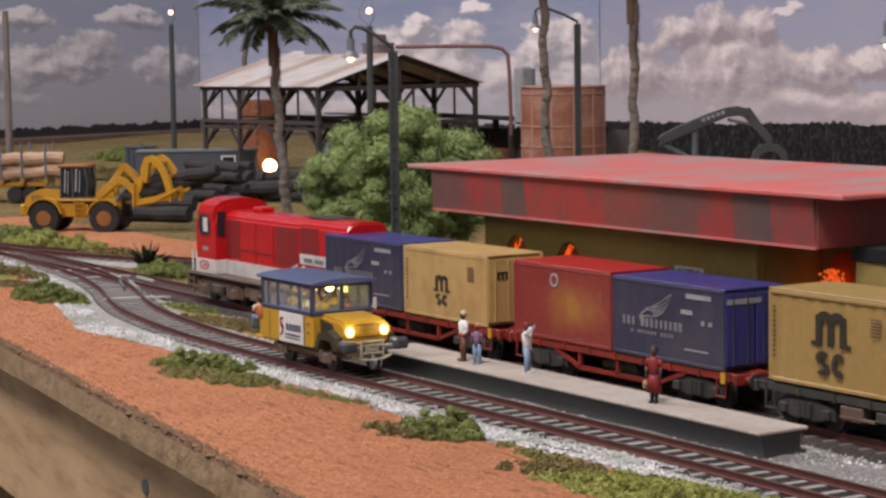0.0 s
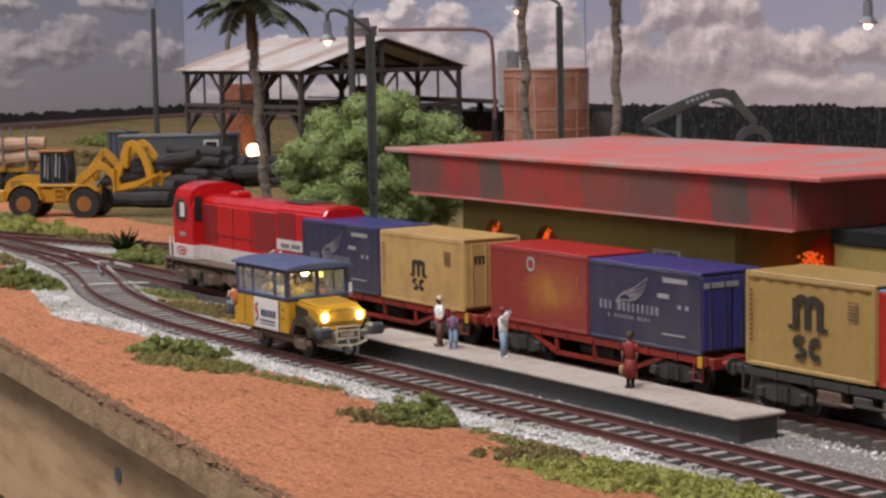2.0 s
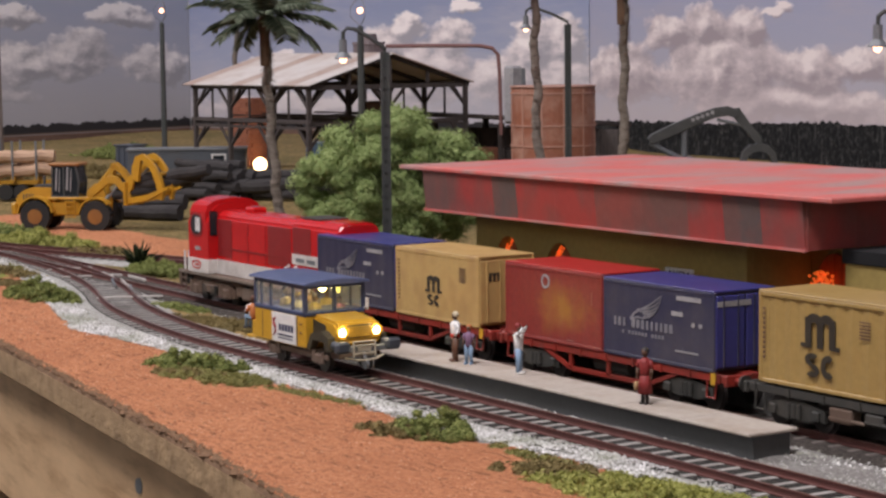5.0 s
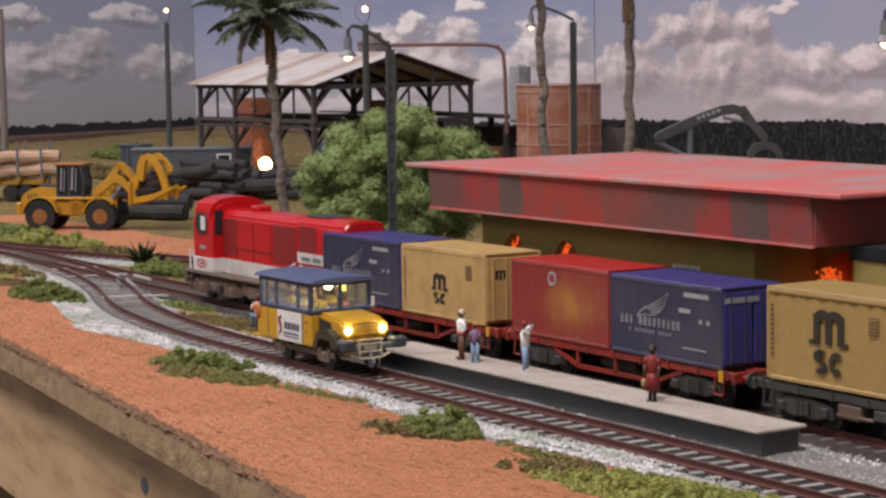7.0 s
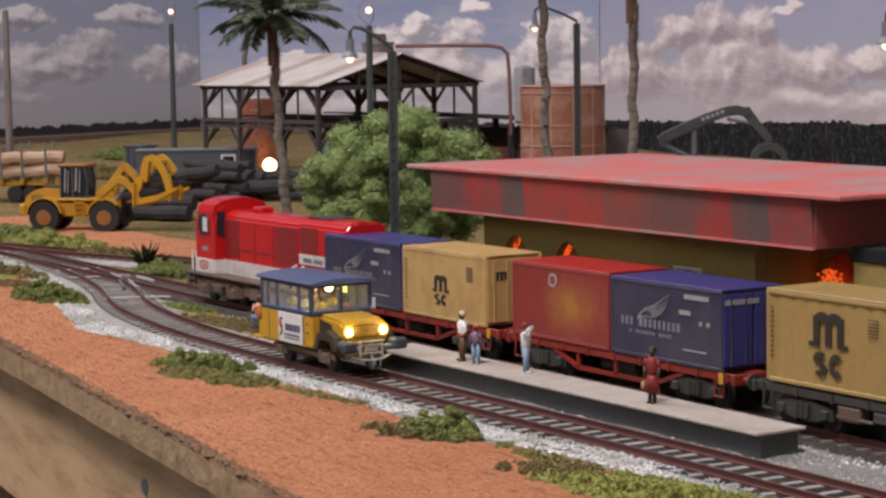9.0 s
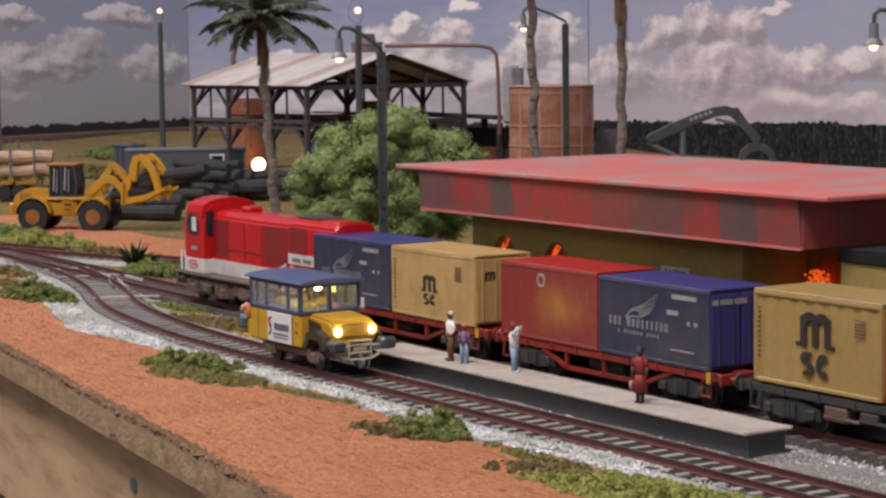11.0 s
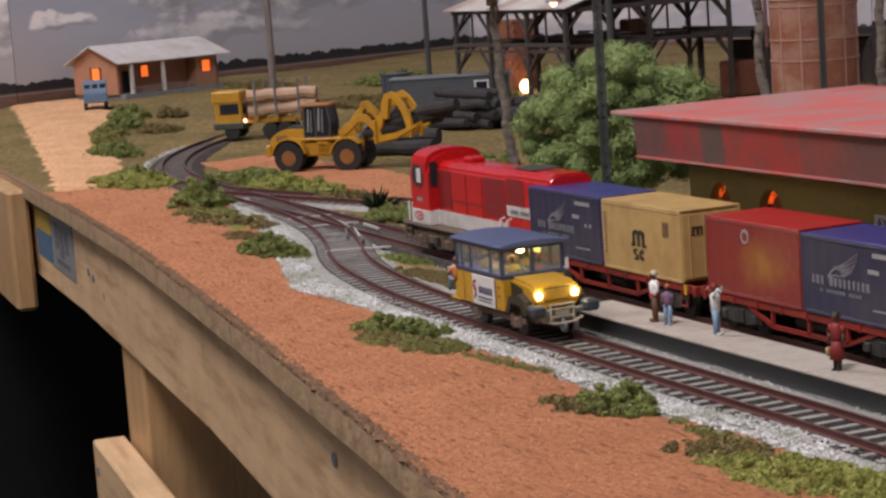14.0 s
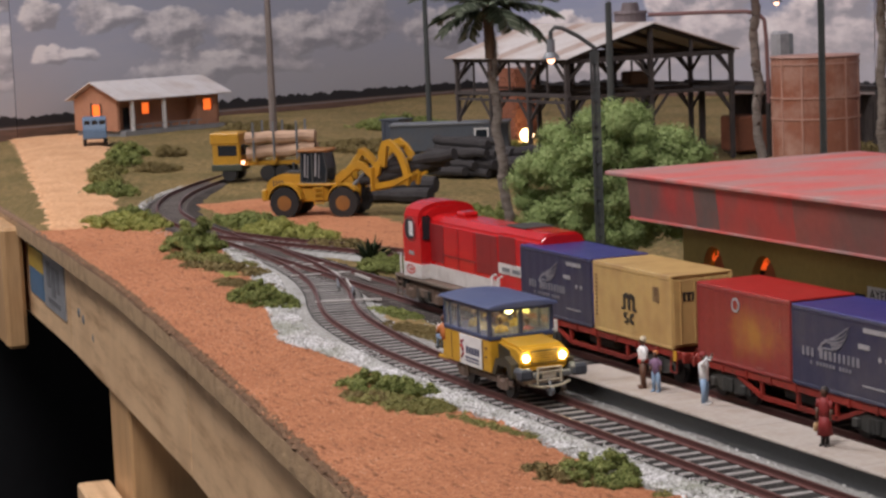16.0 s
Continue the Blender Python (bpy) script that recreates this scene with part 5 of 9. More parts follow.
    part("fuel_tank", bm, M_LOCOFRAME, lo)
    return lo


locomotive(-22.15, 6.05)


# ---------------------------------------------------------------- little inspection railcar
def railcar(x, y):
    r = thing("inspection_railcar", x, y, 0, 0, "yellow and blue inspection railcar with lit headlights", "railcar")
    # lower body
    bm = B()
    box(bm, -0.95, 0, 1.30, 3.7, 2.36, 1.12, 0.05)
    body = part("body", bm, M_DYELLOW, r)
    for xx in (-2.2, 0.35):
        bm = B()
        box(bm, xx, -1.185, 1.30, 0.03, 0.02, 0.95)
        part("door_seam", bm, M_RUST, body)
    for zz in (1.55, 1.25):
        bm = B()
        box(bm, 0.62, -1.2, zz, 0.10, 0.05, 0.05)
        part("hinge", bm, M_RUST, body)
    # sign
    bm = B()
    box(bm, -0.55, -1.215, 1.30, 1.72, 0.05, 1.02, 0.01)
    sign = part("sign_board", bm, M_WHITE, r, "white sign board with a red mark")
    bm = B()
    pipe(bm, [(-1.08, -1.25, 1.62), (-1.24, -1.25, 1.56), (-1.26, -1.25, 1.44), (-1.12, -1.25, 1.30), (-1.10, -1.25, 1.16), (-1.30, -1.25, 0.98)], [0.03, 0.05, 0.06, 0.06, 0.05, 0.02], 6)
    part("emblem", bm, paint("sign_red", (0.35, 0.03, 0.03), 0.5), sign)
    bm = B()
    for k in range(5):
        box(bm, -0.80 + 0.22 * k, -1.245, 1.32, 0.16, 0.012, 0.24)
    box(bm, -0.42, -1.245, 1.06, 1.08, 0.012, 0.06)
    box(bm, -0.42, -1.245, 0.95, 1.08, 0.012, 0.04)
    part("lettering", bm, paint("sign_blue", (0.03, 0.04, 0.10), 0.5), sign, "dark blue lettering bars")
    # window band: posts and sills
    zs, zr = 1.84, 2.86
    bm = B()
    box(bm, -0.95, 0, zs + 0.06, 3.74, 2.40, 0.16, 0.03)
    part("waist_rail", bm, M_DBLUE, r)
    bm = B()
    for xx, ww in ((-2.75, 0.10), (-2.32, 0.07), (-1.62, 0.10), (-0.02, 0.10), (0.80, 0.16)):
        for s in (-1, 1):
            box(bm, xx, s * 1.13, (zs + zr) / 2, ww, 0.09, zr - zs)
    for yy in (-1.13, 0.0, 1.13):
        box(bm, 0.84, yy, (zs + zr) / 2, 0.09, 0.14, zr - zs)
        box(bm, -2.76, yy, (zs + zr) / 2, 0.09, 0.12, zr - zs)
    for s in (-1, 1):
        box(bm, -0.95, s * 1.13, zr - 0.03, 3.7, 0.10, 0.12)
    for xx in (0.84, -2.76):
        box(bm, xx, 0, zr - 0.03, 0.10, 2.3, 0.12)
    part("window_frame", bm, M_DBLUE, r)
    for xa, xb in ((-2.70, -2.36), (-2.28, -1.68), (-1.56, -0.08), (0.04, 0.72)):
        for s in (-1, 1):
            bm = B()
            box(bm, (xa + xb) / 2, s * 1.13, (zs + zr) / 2 + 0.05, xb - xa, 0.015, zr - zs - 0.12)
            part("pane", bm, M_GLASS, r).visible_shadow = False
    for s in (-1, 1):
        bm = B()
        box(bm, 0.84, s * 0.57, (zs + zr) / 2 + 0.05, 0.015, 0.98, zr - zs - 0.12)
        part("pane", bm, M_GLASS, r, "windscreen pane").visible_shadow = False
    # roof, cambered with a rim
    bm = B()
    n = 8
    prof = [(-1.30 + 2.6 * k / n, zr + 0.11 + 0.12 * (1 - (abs(2 * k / n - 1)) ** 2.2)) for k in range(n + 1)]
    prism(bm, [(-1.30, zr + 0.03), (1.30, zr + 0.03)] + prof[::-1], -3.0, 1.1, axis="x")
    bmesh.ops.bevel(bm, geom=[e for e in bm.edges if e.calc_length() < 2.5 or e.verts[0].co.x != e.verts[1].co.x], offset=0.03, segments=1, affect="EDGES")
    part("roof", bm, M_DROOF, r, "dull blue cambered roof")
    # hood
    bm = B()
    prism(bm, [(0.85, 0.95), (2.45, 0.95), (2.55, 1.10), (2.52, 1.62), (2.3, 1.78), (0.85, 1.90)], -0.86, 0.86, axis="y")
    bmesh.ops.bevel(bm, geom=bm.edges[:], offset=0.10, segments=2, affect="EDGES")
    hood = part("engine_hood", bm, M_DYELLOW, r)
    bm = B()
    for k in range(5):
        box(bm, 2.545, 0, 1.28 + 0.075 * k, 0.05, 0.86, 0.035, 0.01)
    part("grille", bm, M_DYELLOW, hood)
    bm = B()
    box(bm, 2.532, 0, 1.43, 0.03, 0.95, 0.44)
    part("grille_backing", bm, M_MUDGUARD, hood)
    # flat dark plates paint the shadow onto the hood sides
    for s in (-1, 1):
        bm = B()
        prism(bm, [(0.92, 1.0), (2.0, 1.0), (1.75, 1.62), (0.92, 1.74)], s * 0.865 - 0.012, s * 0.865 + 0.012, axis="y")
        part("hood_side_panel", bm, M_MUDGUARD, hood, "hood side with its shadow painted dark")
    for s in (-1, 1):
        bm = B()
        ball(bm, (2.55, s * 0.66, 1.42), 0.14, 0, 14, (0.5, 1, 1))
        part("headlight", bm, M_HEADLIGHT, hood, "bright lit headlight")
        bm = B()
        tube(bm, (2.46, s * 0.66, 1.42), (2.56, s * 0.66, 1.42), 0.23, sides=16)
        part("lamp_rim", bm, M_DYELLOW, hood)
        # mudguards
        bm = B()
        prism(bm, [(0.9, 0.75), (1.2, 1.3), (1.9, 1.45), (2.4, 1.25), (2.45, 0.8), (2.2, 0.8), (2.05, 1.1), (1.35, 1.1), (1.15, 0.75)], s * 1.0 - 0.14, s * 1.0 + 0.14, axis="y")
        part("mudguard", bm, M_MUDGUARD, r)
    # grey bumper, buffers and front rack
    bm = B()
    box(bm, 2.72, 0, 0.86, 0.16, 2.1, 0.20, 0.04)
    box(bm, 2.72, 0, 0.56, 0.12, 1.3, 0.08)
    part("bumper", bm, M_STEELGREY, r, "grey steel bumper")
    for s in (-1, 1):
        bm = B()
        tube(bm, (2.55, s * 0.98, 1.02), (2.95, s * 0.98, 1.02), 0.15, sides=12)
        box(bm, 3.08, s * 0.98, 1.00, 0.30, 0.54, 0.38, 0.08)
        part("buffer", bm, M_BUFFER, r, "boxy dark grey buffer")
    bm = B()
    for zz in (0.72, 0.98, 1.12):
        tube(bm, (2.88, -0.42, zz), (2.88, 0.42, zz), 0.035, sides=6)
    for yy in (-0.42, 0.42):
        tube(bm, (2.88, yy, 0.6), (2.88, yy, 1.14), 0.04, sides=6)
    box(bm, 2.86, 0, 0.86, 0.05, 0.5, 0.14)
    pipe(bm, [(2.85, -0.75, 0.62), (2.95, -0.4, 0.52), (3.0, 0, 0.5), (2.95, 0.4, 0.52), (2.85, 0.75, 0.62)], 0.045, 6)
    part("front_rack", bm, M_CREAMRACK, r, "cream bent front rack")
    bm = B()
    tube(bm, (2.95, -0.06, 0.36), (2.95, 0.06, 0.36), 0.17, sides=12)
    pipe(bm, [(2.8, 0, 0.8), (2.95, 0, 0.55), (2.95, 0, 0.3)], 0.06, 6)
    part("coupler", bm, M_STEELGREY, r)
    # running gear
    bm = B()
    box(bm, 0.0, 0, 0.62, 4.9, 1.5, 0.24, 0.03)
    for s in (-1, 1):
        box(bm, 0.0, s * 0.98, 0.55, 4.4, 0.10, 0.18, 0.02)
        for xx in (-1.55, 1.55):
            box(bm, xx, s * 1.04, 0.46, 0.36, 0.16, 0.32, 0.04)
            for u in (-0.3, 0.3):
                tube(bm, (xx + u, s * 1.05, 0.34), (xx + u, s * 1.05, 0.72), 0.07, sides=8)
    part("underframe", bm, M_LOCOFRAME, r)
    for xx in (-1.55, 1.55):
        for s in (-1, 1):
            part("wheel", wheel_bm(0.38, s * 0.76, 0.12), M_WHEEL, r, m=P(xx, 0, 0.38))
    # rear step with box
    bm = B()
    box(bm, -3.20, 0, 0.72, 0.8, 2.2, 0.10, 0.02)
    box(bm, -3.0, -0.55, 1.05, 0.35, 1.1, 0.55, 0.04)
    part("rear_platform", bm, M_DYELLOW, r)
    bm = B()
    box(bm, -0.9, 0, 1.0, 3.3, 2.1, 0.06)
    box(bm, 0.2, -0.5, 1.55, 0.5, 0.6, 0.12, 0.04)
    box(bm, 0.2, 0.5, 1.55, 0.5, 0.6, 0.12, 0.04)
    box(bm, -1.6, 0, 1.55, 0.5, 1.9, 0.12, 0.04)
    part("seats", bm, M_DBLUE, r)
    bm = B()
    box(bm, 0.45, -0.75, 2.78, 0.3, 0.5, 0.06)
    box(bm, -0.6, 0.9, 2.55, 0.5, 0.05, 0.3)
    part("cab_lamp", bm, M_CABLIGHT, r, "glowing cab lamp")
    lit(0.40, -0.2, 2.74, 0.006, (1.0, 0.83, 0.32), r)
    lit(-1.6, 0.0, 2.70, 0.0045, (1.0, 0.83, 0.50), r)
    for s in (-1, 1):
        lit(2.80, s * 0.66, 1.62, 0.0028, (1.0, 0.80, 0.40), r)
    bm = B()
    box(bm, 0.86, 1.30, 2.1, 0.05, 0.14, 0.42, 0.02)
    box(bm, 0.92, 1.22, 2.0, 0.04, 0.16, 0.04)
    part("mirror", bm, M_WHITE, r)
    return r


railcar(-8.0, 0.0)


# ---------------------------------------------------------------- narrow platform between the tracks
plat = thing("narrow_platform", 0, 0, 0, 0, "narrow concrete platform with dark sides between the tracks", "platform", kind="structure")
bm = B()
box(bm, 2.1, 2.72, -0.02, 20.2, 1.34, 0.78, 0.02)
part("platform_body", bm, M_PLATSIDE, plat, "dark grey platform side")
for k in range(7):
    bm = B()
    xa, xb = -8.2 + 20.6 * k / 7, -8.2 + 20.6 * (k + 1) / 7
    box(bm, (xa + xb) / 2, 2.62, 0.37, xb - xa - 0.012, 1.78, 0.10, 0.03)
    part("slab", bm, M_CONCRETE, plat)

# ---------------------------------------------------------------- station platform, slightly askew to the rails
def spy(x):
    return 6.85 - 0.040 * x


sp = thing("station_platform", 0, 0, 0, 0, "grey concrete station platform with a pale kerb edge", "platform", kind="structure")
XA, XB = -15.2, 34.0
bm = B()
prism(bm, [(XA, spy(XA) + 0.05), (XB, spy(XB) + 0.05), (XB, 22), (XA, 22)], GZ - 0.1, 0.70)
part("platform_body", bm, M_GREYCON, sp)
bm = B()
prism(bm, [(XA, spy(XA) + 0.6), (XB, spy(XB) + 0.6), (XB, 22), (XA, 22)], 0.70, 0.78)
part("paving", bm, M_GREYCON, sp)
for k in range(14):
    bm = B()
    a, b = XA + (XB - XA) * k / 14, XA + (XB - XA) * (k + 1) / 14 - 0.03
    prism(bm, [(a, spy(a)), (b, spy(b)), (b, spy(b) + 0.58), (a, spy(a) + 0.58)], 0.70, 0.80)
    part("kerb_stone", bm, M_LIGHTCON, sp)


# ---------------------------------------------------------------- station building
def wall_strip(bm, x_from, x_to, z0, z1, y, thick, holes):
    """A wall along x with holes (xa, xb, za, zb, arch): arch is the rise of a round head."""
    cuts = sorted({x_from, x_to, *(v for hl in holes for v in hl[:2] if x_from < v < x_to)})
    for a, b in zip(cuts, cuts[1:]):
        mine = [hl for hl in holes if hl[0] < (a + b) / 2 < hl[1]]
        if not mine:
            box(bm, (a + b) / 2, y + thick / 2, (z0 + z1) / 2, b - a, thick, z1 - z0)
            continue
        xa, xb, za, zb, arch = mine[0]
        if za > z0:
            top = min(za, z1)
            box(bm, (a + b) / 2, y + thick / 2, (z0 + top) / 2, b - a, thick, top - z0)
        n = 12 if arch else 1
        for k in range(n):
            u, w = a + (b - a) * k / n, a + (b - a) * (k + 1) / n
            def head(x):
                if not arch:
                    return zb
                s = (2 * (x - xa) / (xb - xa) - 1)
                return zb - arch + arch * math.sqrt(max(0.0, 1 - s * s))
            lo_a, lo_b = max(z0, head(u)), max(z0, head(w))
            if lo_a < z1 - 1e-4 or lo_b < z1 - 1e-4:
                prism(bm, [(u, min(lo_a, z1 - 0.001)), (w, min(lo_b, z1 - 0.001)), (w, z1), (u, z1)], y, y + thick, axis="y")
    bmesh.ops.remove_doubles(bm, verts=bm.verts[:], dist=0.0015)


st = thing("station_building", 0, 0, 0, 0, "ochre and blue station building under a broad red roof", "station")
WY = 9.4
HOLES = [(-11.25, -9.45, 0.78, 3.78, 1.6), (-7.95, -6.0, 0.78, 3.75, 1.6), (-4.62, -4.02, 0.78, 2.85, 0), (-3.36, -2.5, 1.35, 3.02, 0), (-1.88, -1.05, 1.35, 3.0, 0), (1.5, 2.2, 0.78, 2.85, 0)]
bm = B()
wall_strip(bm, -12.5, 3.4, 0.76, 2.52, WY, 0.35, HOLES)
part("lower_wall", bm, M_BLUEWALL, st, "dark blue lower wall")
bm = B()
wall_strip(bm, -12.5, 3.4, 2.52, 4.75, WY + 0.003, 0.345, HOLES)
part("upper_wall", bm, M_YELLOWWALL, st, "ochre upper wall")
for nm, z0, z1, mt in (("lower_wall", 0.76, 2.52, M_BLUEWALL), ("upper_wall", 2.52, 4.75, M_YELLOWWALL)):
    bm = B()
    box(bm, -12.33, 14.0, (z0 + z1) / 2, 0.345, 8.45, z1 - z0)
    box(bm, 3.22, 12.0, (z0 + z1) / 2, 0.345, 4.45, z1 - z0)
    box(bm, -4.5, 18.05, (z0 + z1) / 2, 15.9, 0.345, z1 - z0)
    part(nm, bm, mt, st)
    # the pillar block past the passage, and the passage's back wall
    bm = B()
    box(bm, 10.4, 12.0, (z0 + min(z1, 4.2)) / 2, 5.0, 5.1, min(z1, 4.2) - z0, 0.02)
    part(nm, bm, mt, st)
    bm = B()
    wall_strip(bm, 3.4, 7.9, z0, z1, 12.2, 0.3, [(3.6, 5.6, 0.78, 4.2, 1.7)])
    part(nm, bm, mt, st)
# blue cornice coloured near black to stand for the roof's shadow
bm = B()
box(bm, 10.4, 12.0, 4.42, 5.16, 5.26, 0.44, 0.03)
part("cornice", bm, M_NEARBLACK, st)
# rooms behind the openings; a near-black wall paints in their unlit dark
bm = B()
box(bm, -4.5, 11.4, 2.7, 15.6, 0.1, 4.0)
part("inner_wall", bm, M_NEARBLACK, st)
bm = B()
box(bm, -4.5, 13.5, 0.80, 15.5, 8, 0.05)
part("inner_floor", bm, M_GREYCON, st)
for x, y, z, w in ((-11.2, WY + 0.6, 3.2, 0.0016), (-8.1, WY + 0.6, 3.2, 0.001), (4.5, 11.2, 2.9, 0.00012)):
    lit(x, y, z, w, (1.0, 0.33, 0.06), st)
M_BLIND = paint("orange_shutter", (0.44, 0.10, 0.022), 0.6, (0.20, 0.05, 0.02), 0.5, 1.2, 5)


def arched_leaf(xa, xb, ztop, y, rz):
    """A door leaf with a round head, of boards, standing ajar in its opening."""
    w = xb - xa
    for k in range(6):
        bm = B()
        u, v = w * k / 6, w * (k + 1) / 6 - 0.015
        hd = lambda t: ztop - 1.6 + 1.6 * math.sqrt(max(0.0, 1 - (2 * t / w - 1) ** 2))
        prism(bm, [(u, 0.0), (v, 0.0), (v, max(hd(v), 0.2)), ((u + v) / 2, hd((u + v) / 2)), (u, max(hd(u), 0.2))], 0, 0.08, axis="y")
        part("board", bm, M_BLIND, st, "orange painted door board" if k == 0 else "", P(xa, y, 0.78, rz))


arched_leaf(-10.9, -9.5, 2.95, WY + 0.25, 28)
arched_leaf(-7.6, -6.05, 2.9, WY + 0.25, 28)
arched_leaf(3.75, 5.45, 3.3, 12.0, 8)
for x, y, z, r in ((-10.85, WY + 0.55, 3.3, 0.30), (-7.65, WY + 0.55, 3.3, 0.26), (4.45, 11.7, 2.95, 0.55)):
    rng = random.Random(int(10 * r))
    bm = B()
    for k in range(48 if r < 0.5 else 130):
        a, b = rng.uniform(0, math.tau), rng.random()
        ball(bm, (x + r * b * math.cos(a), y + 0.5 * r * rng.uniform(-1, 1), z + r * b * math.sin(a)), 0.055, 0, 6)
    part("bulb_garland", bm, M_FLAME, st, "short garland of glowing orange bulbs")
# barred windows with a lit slit
for xa, xb in ((-3.36, -2.5), (-1.88, -1.05)):
    bm = B()
    box(bm, (xa + xb) / 2, WY - 0.03, 3.02, xb - xa + 0.18, 0.12, 0.10)
    box(bm, (xa + xb) / 2, WY - 0.05, 1.33, xb - xa + 0.18, 0.18, 0.08)
    wn = part("window_frame", bm, M_NEARBLACK, st)
    for k in range(4):
        bm = B()
        tube(bm, (xa + 0.12 + (xb - xa - 0.24) * k / 3, WY + 0.05, 2.55), (xa + 0.12 + (xb - xa - 0.24) * k / 3, WY + 0.05, 3.0), 0.03, sides=6)
        part("bar", bm, M_NEARBLACK, wn)
    bm = B()
    box(bm, (xa + xb) / 2, WY + 0.30, 2.75, xb - xa - 0.1, 0.03, 0.5)
    part("blind", bm, M_BLIND, wn, "orange blind behind bars")
bm = B()
prism(bm, [(-2.78, 2.95), (-2.70, 2.95), (-2.60, 1.75), (-2.66, 1.62), (-2.76, 1.62), (-2.82, 1.8)], WY + 0.20, WY + 0.24, axis="y")
part("lamp_slit", bm, glow("slit_glow", (1.0, 0.20, 0.02), 5.0), st, "bright orange slit of light")
bm = B()
prism(bm, [(-1.32, 2.95), (-1.26, 2.95), (-1.22, 1.9), (-1.32, 1.9)], WY + 0.20, WY + 0.24, axis="y")
part("lamp_slit", bm, M_ORANGEGLOW, st, "dim orange slit of light")
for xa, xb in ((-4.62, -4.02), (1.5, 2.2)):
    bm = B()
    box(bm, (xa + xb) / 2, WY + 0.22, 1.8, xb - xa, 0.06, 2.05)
    d = part("door", bm, M_NEARBLACK, st, "dark narrow door")
    bm = B()
    for s in (xa - 0.06, xb + 0.06):
        box(bm, s, WY - 0.03, 1.84, 0.10, 0.14, 2.1)
    box(bm, (xa + xb) / 2, WY - 0.03, 2.92, xb - xa + 0.22, 0.14, 0.10)
    part("door_frame", bm, M_NEARBLACK, d)
# name board
bm = B()
box(bm, 0.0, WY - 0.04, 3.13, 1.5, 0.08, 0.52, 0.02)
nb = part("name_board", bm, M_WHITE, st, "white station name board with dark letters")
cu = bpy.data.curves.new("letters", "FONT")
cu.body, cu.align_x, cu.align_y, cu.size, cu.extrude = "AYEM", "CENTER", "CENTER", 0.46 * K, 0.006 * K
tmp = new("letters", cu)
dg = bpy.context.evaluated_depsgraph_get()
me = bpy.data.meshes.new_from_object(tmp.evaluated_get(dg))
bpy.data.objects.remove(tmp)
me.materials.append(M_MARKDARK)
lt = new("letters", me)
lt.parent = nb
lt.matrix_basis = P(0, WY - 0.09, 3.13, 0, 90, 0)

# roof: deep fascia of painted panels, a thin lip above, a faded top
RX0, RX1, RY0, RY1 = -14.4, 7.4, 8.30, 18.6
bm = B()
box(bm, (RX0 + RX1) / 2, (RY0 + RY1) / 2, 5.35, RX1 - RX0 - 0.1, RY1 - RY0 - 0.1, 1.5)
part("roof_core", bm, M_ROOFGREY, st)
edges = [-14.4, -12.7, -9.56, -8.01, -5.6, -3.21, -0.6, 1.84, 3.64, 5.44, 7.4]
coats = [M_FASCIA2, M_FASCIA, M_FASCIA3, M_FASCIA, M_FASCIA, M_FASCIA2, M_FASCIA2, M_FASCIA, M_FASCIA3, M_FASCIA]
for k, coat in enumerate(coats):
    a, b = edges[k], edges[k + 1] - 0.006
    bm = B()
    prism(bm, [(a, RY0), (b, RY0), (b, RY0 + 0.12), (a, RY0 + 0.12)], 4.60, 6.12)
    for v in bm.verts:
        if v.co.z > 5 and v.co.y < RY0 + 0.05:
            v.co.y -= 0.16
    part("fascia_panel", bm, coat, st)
for s, x in ((-1, RX0), (1, RX1)):
    for k in range(5):
        bm = B()
        a, b = RY0 + 0.01 + (RY1 - RY0) * k / 5, RY0 + (RY1 - RY0) * (k + 1) / 5
        box(bm, x + s * 0.02, (a + b) / 2, 5.36, 0.12, b - a, 1.52)
        part("fascia_panel", bm, M_FASCIA, st)
bm = B()
box(bm, (RX0 + RX1) / 2, RY0 - 0.02, 4.60, RX1 - RX0 + 0.1, 0.14, 0.07)
part("drip_edge", bm, M_ROOFTOP, st, "pale worn drip edge")
bm = B()
prism(bm, [(-16.0, 8.05), (8.9, 7.95), (8.9, 19.6), (-15.8, 19.6)], 6.13, 6.30)
bmesh.ops.bevel(bm, geom=bm.edges[:], offset=0.04, segments=1, affect="EDGES")
part("roof_plate", bm, M_ROOFTOP, st, "faded streaky red roof top")
# hidden underside soffit
bm = B()
box(bm, (RX0 + RX1) / 2, (RY0 + RY1) / 2, 4.70, RX1 - RX0 - 0.2, RY1 - RY0 - 0.2, 0.1)
part("soffit", bm, M_ROOFGREY, st)


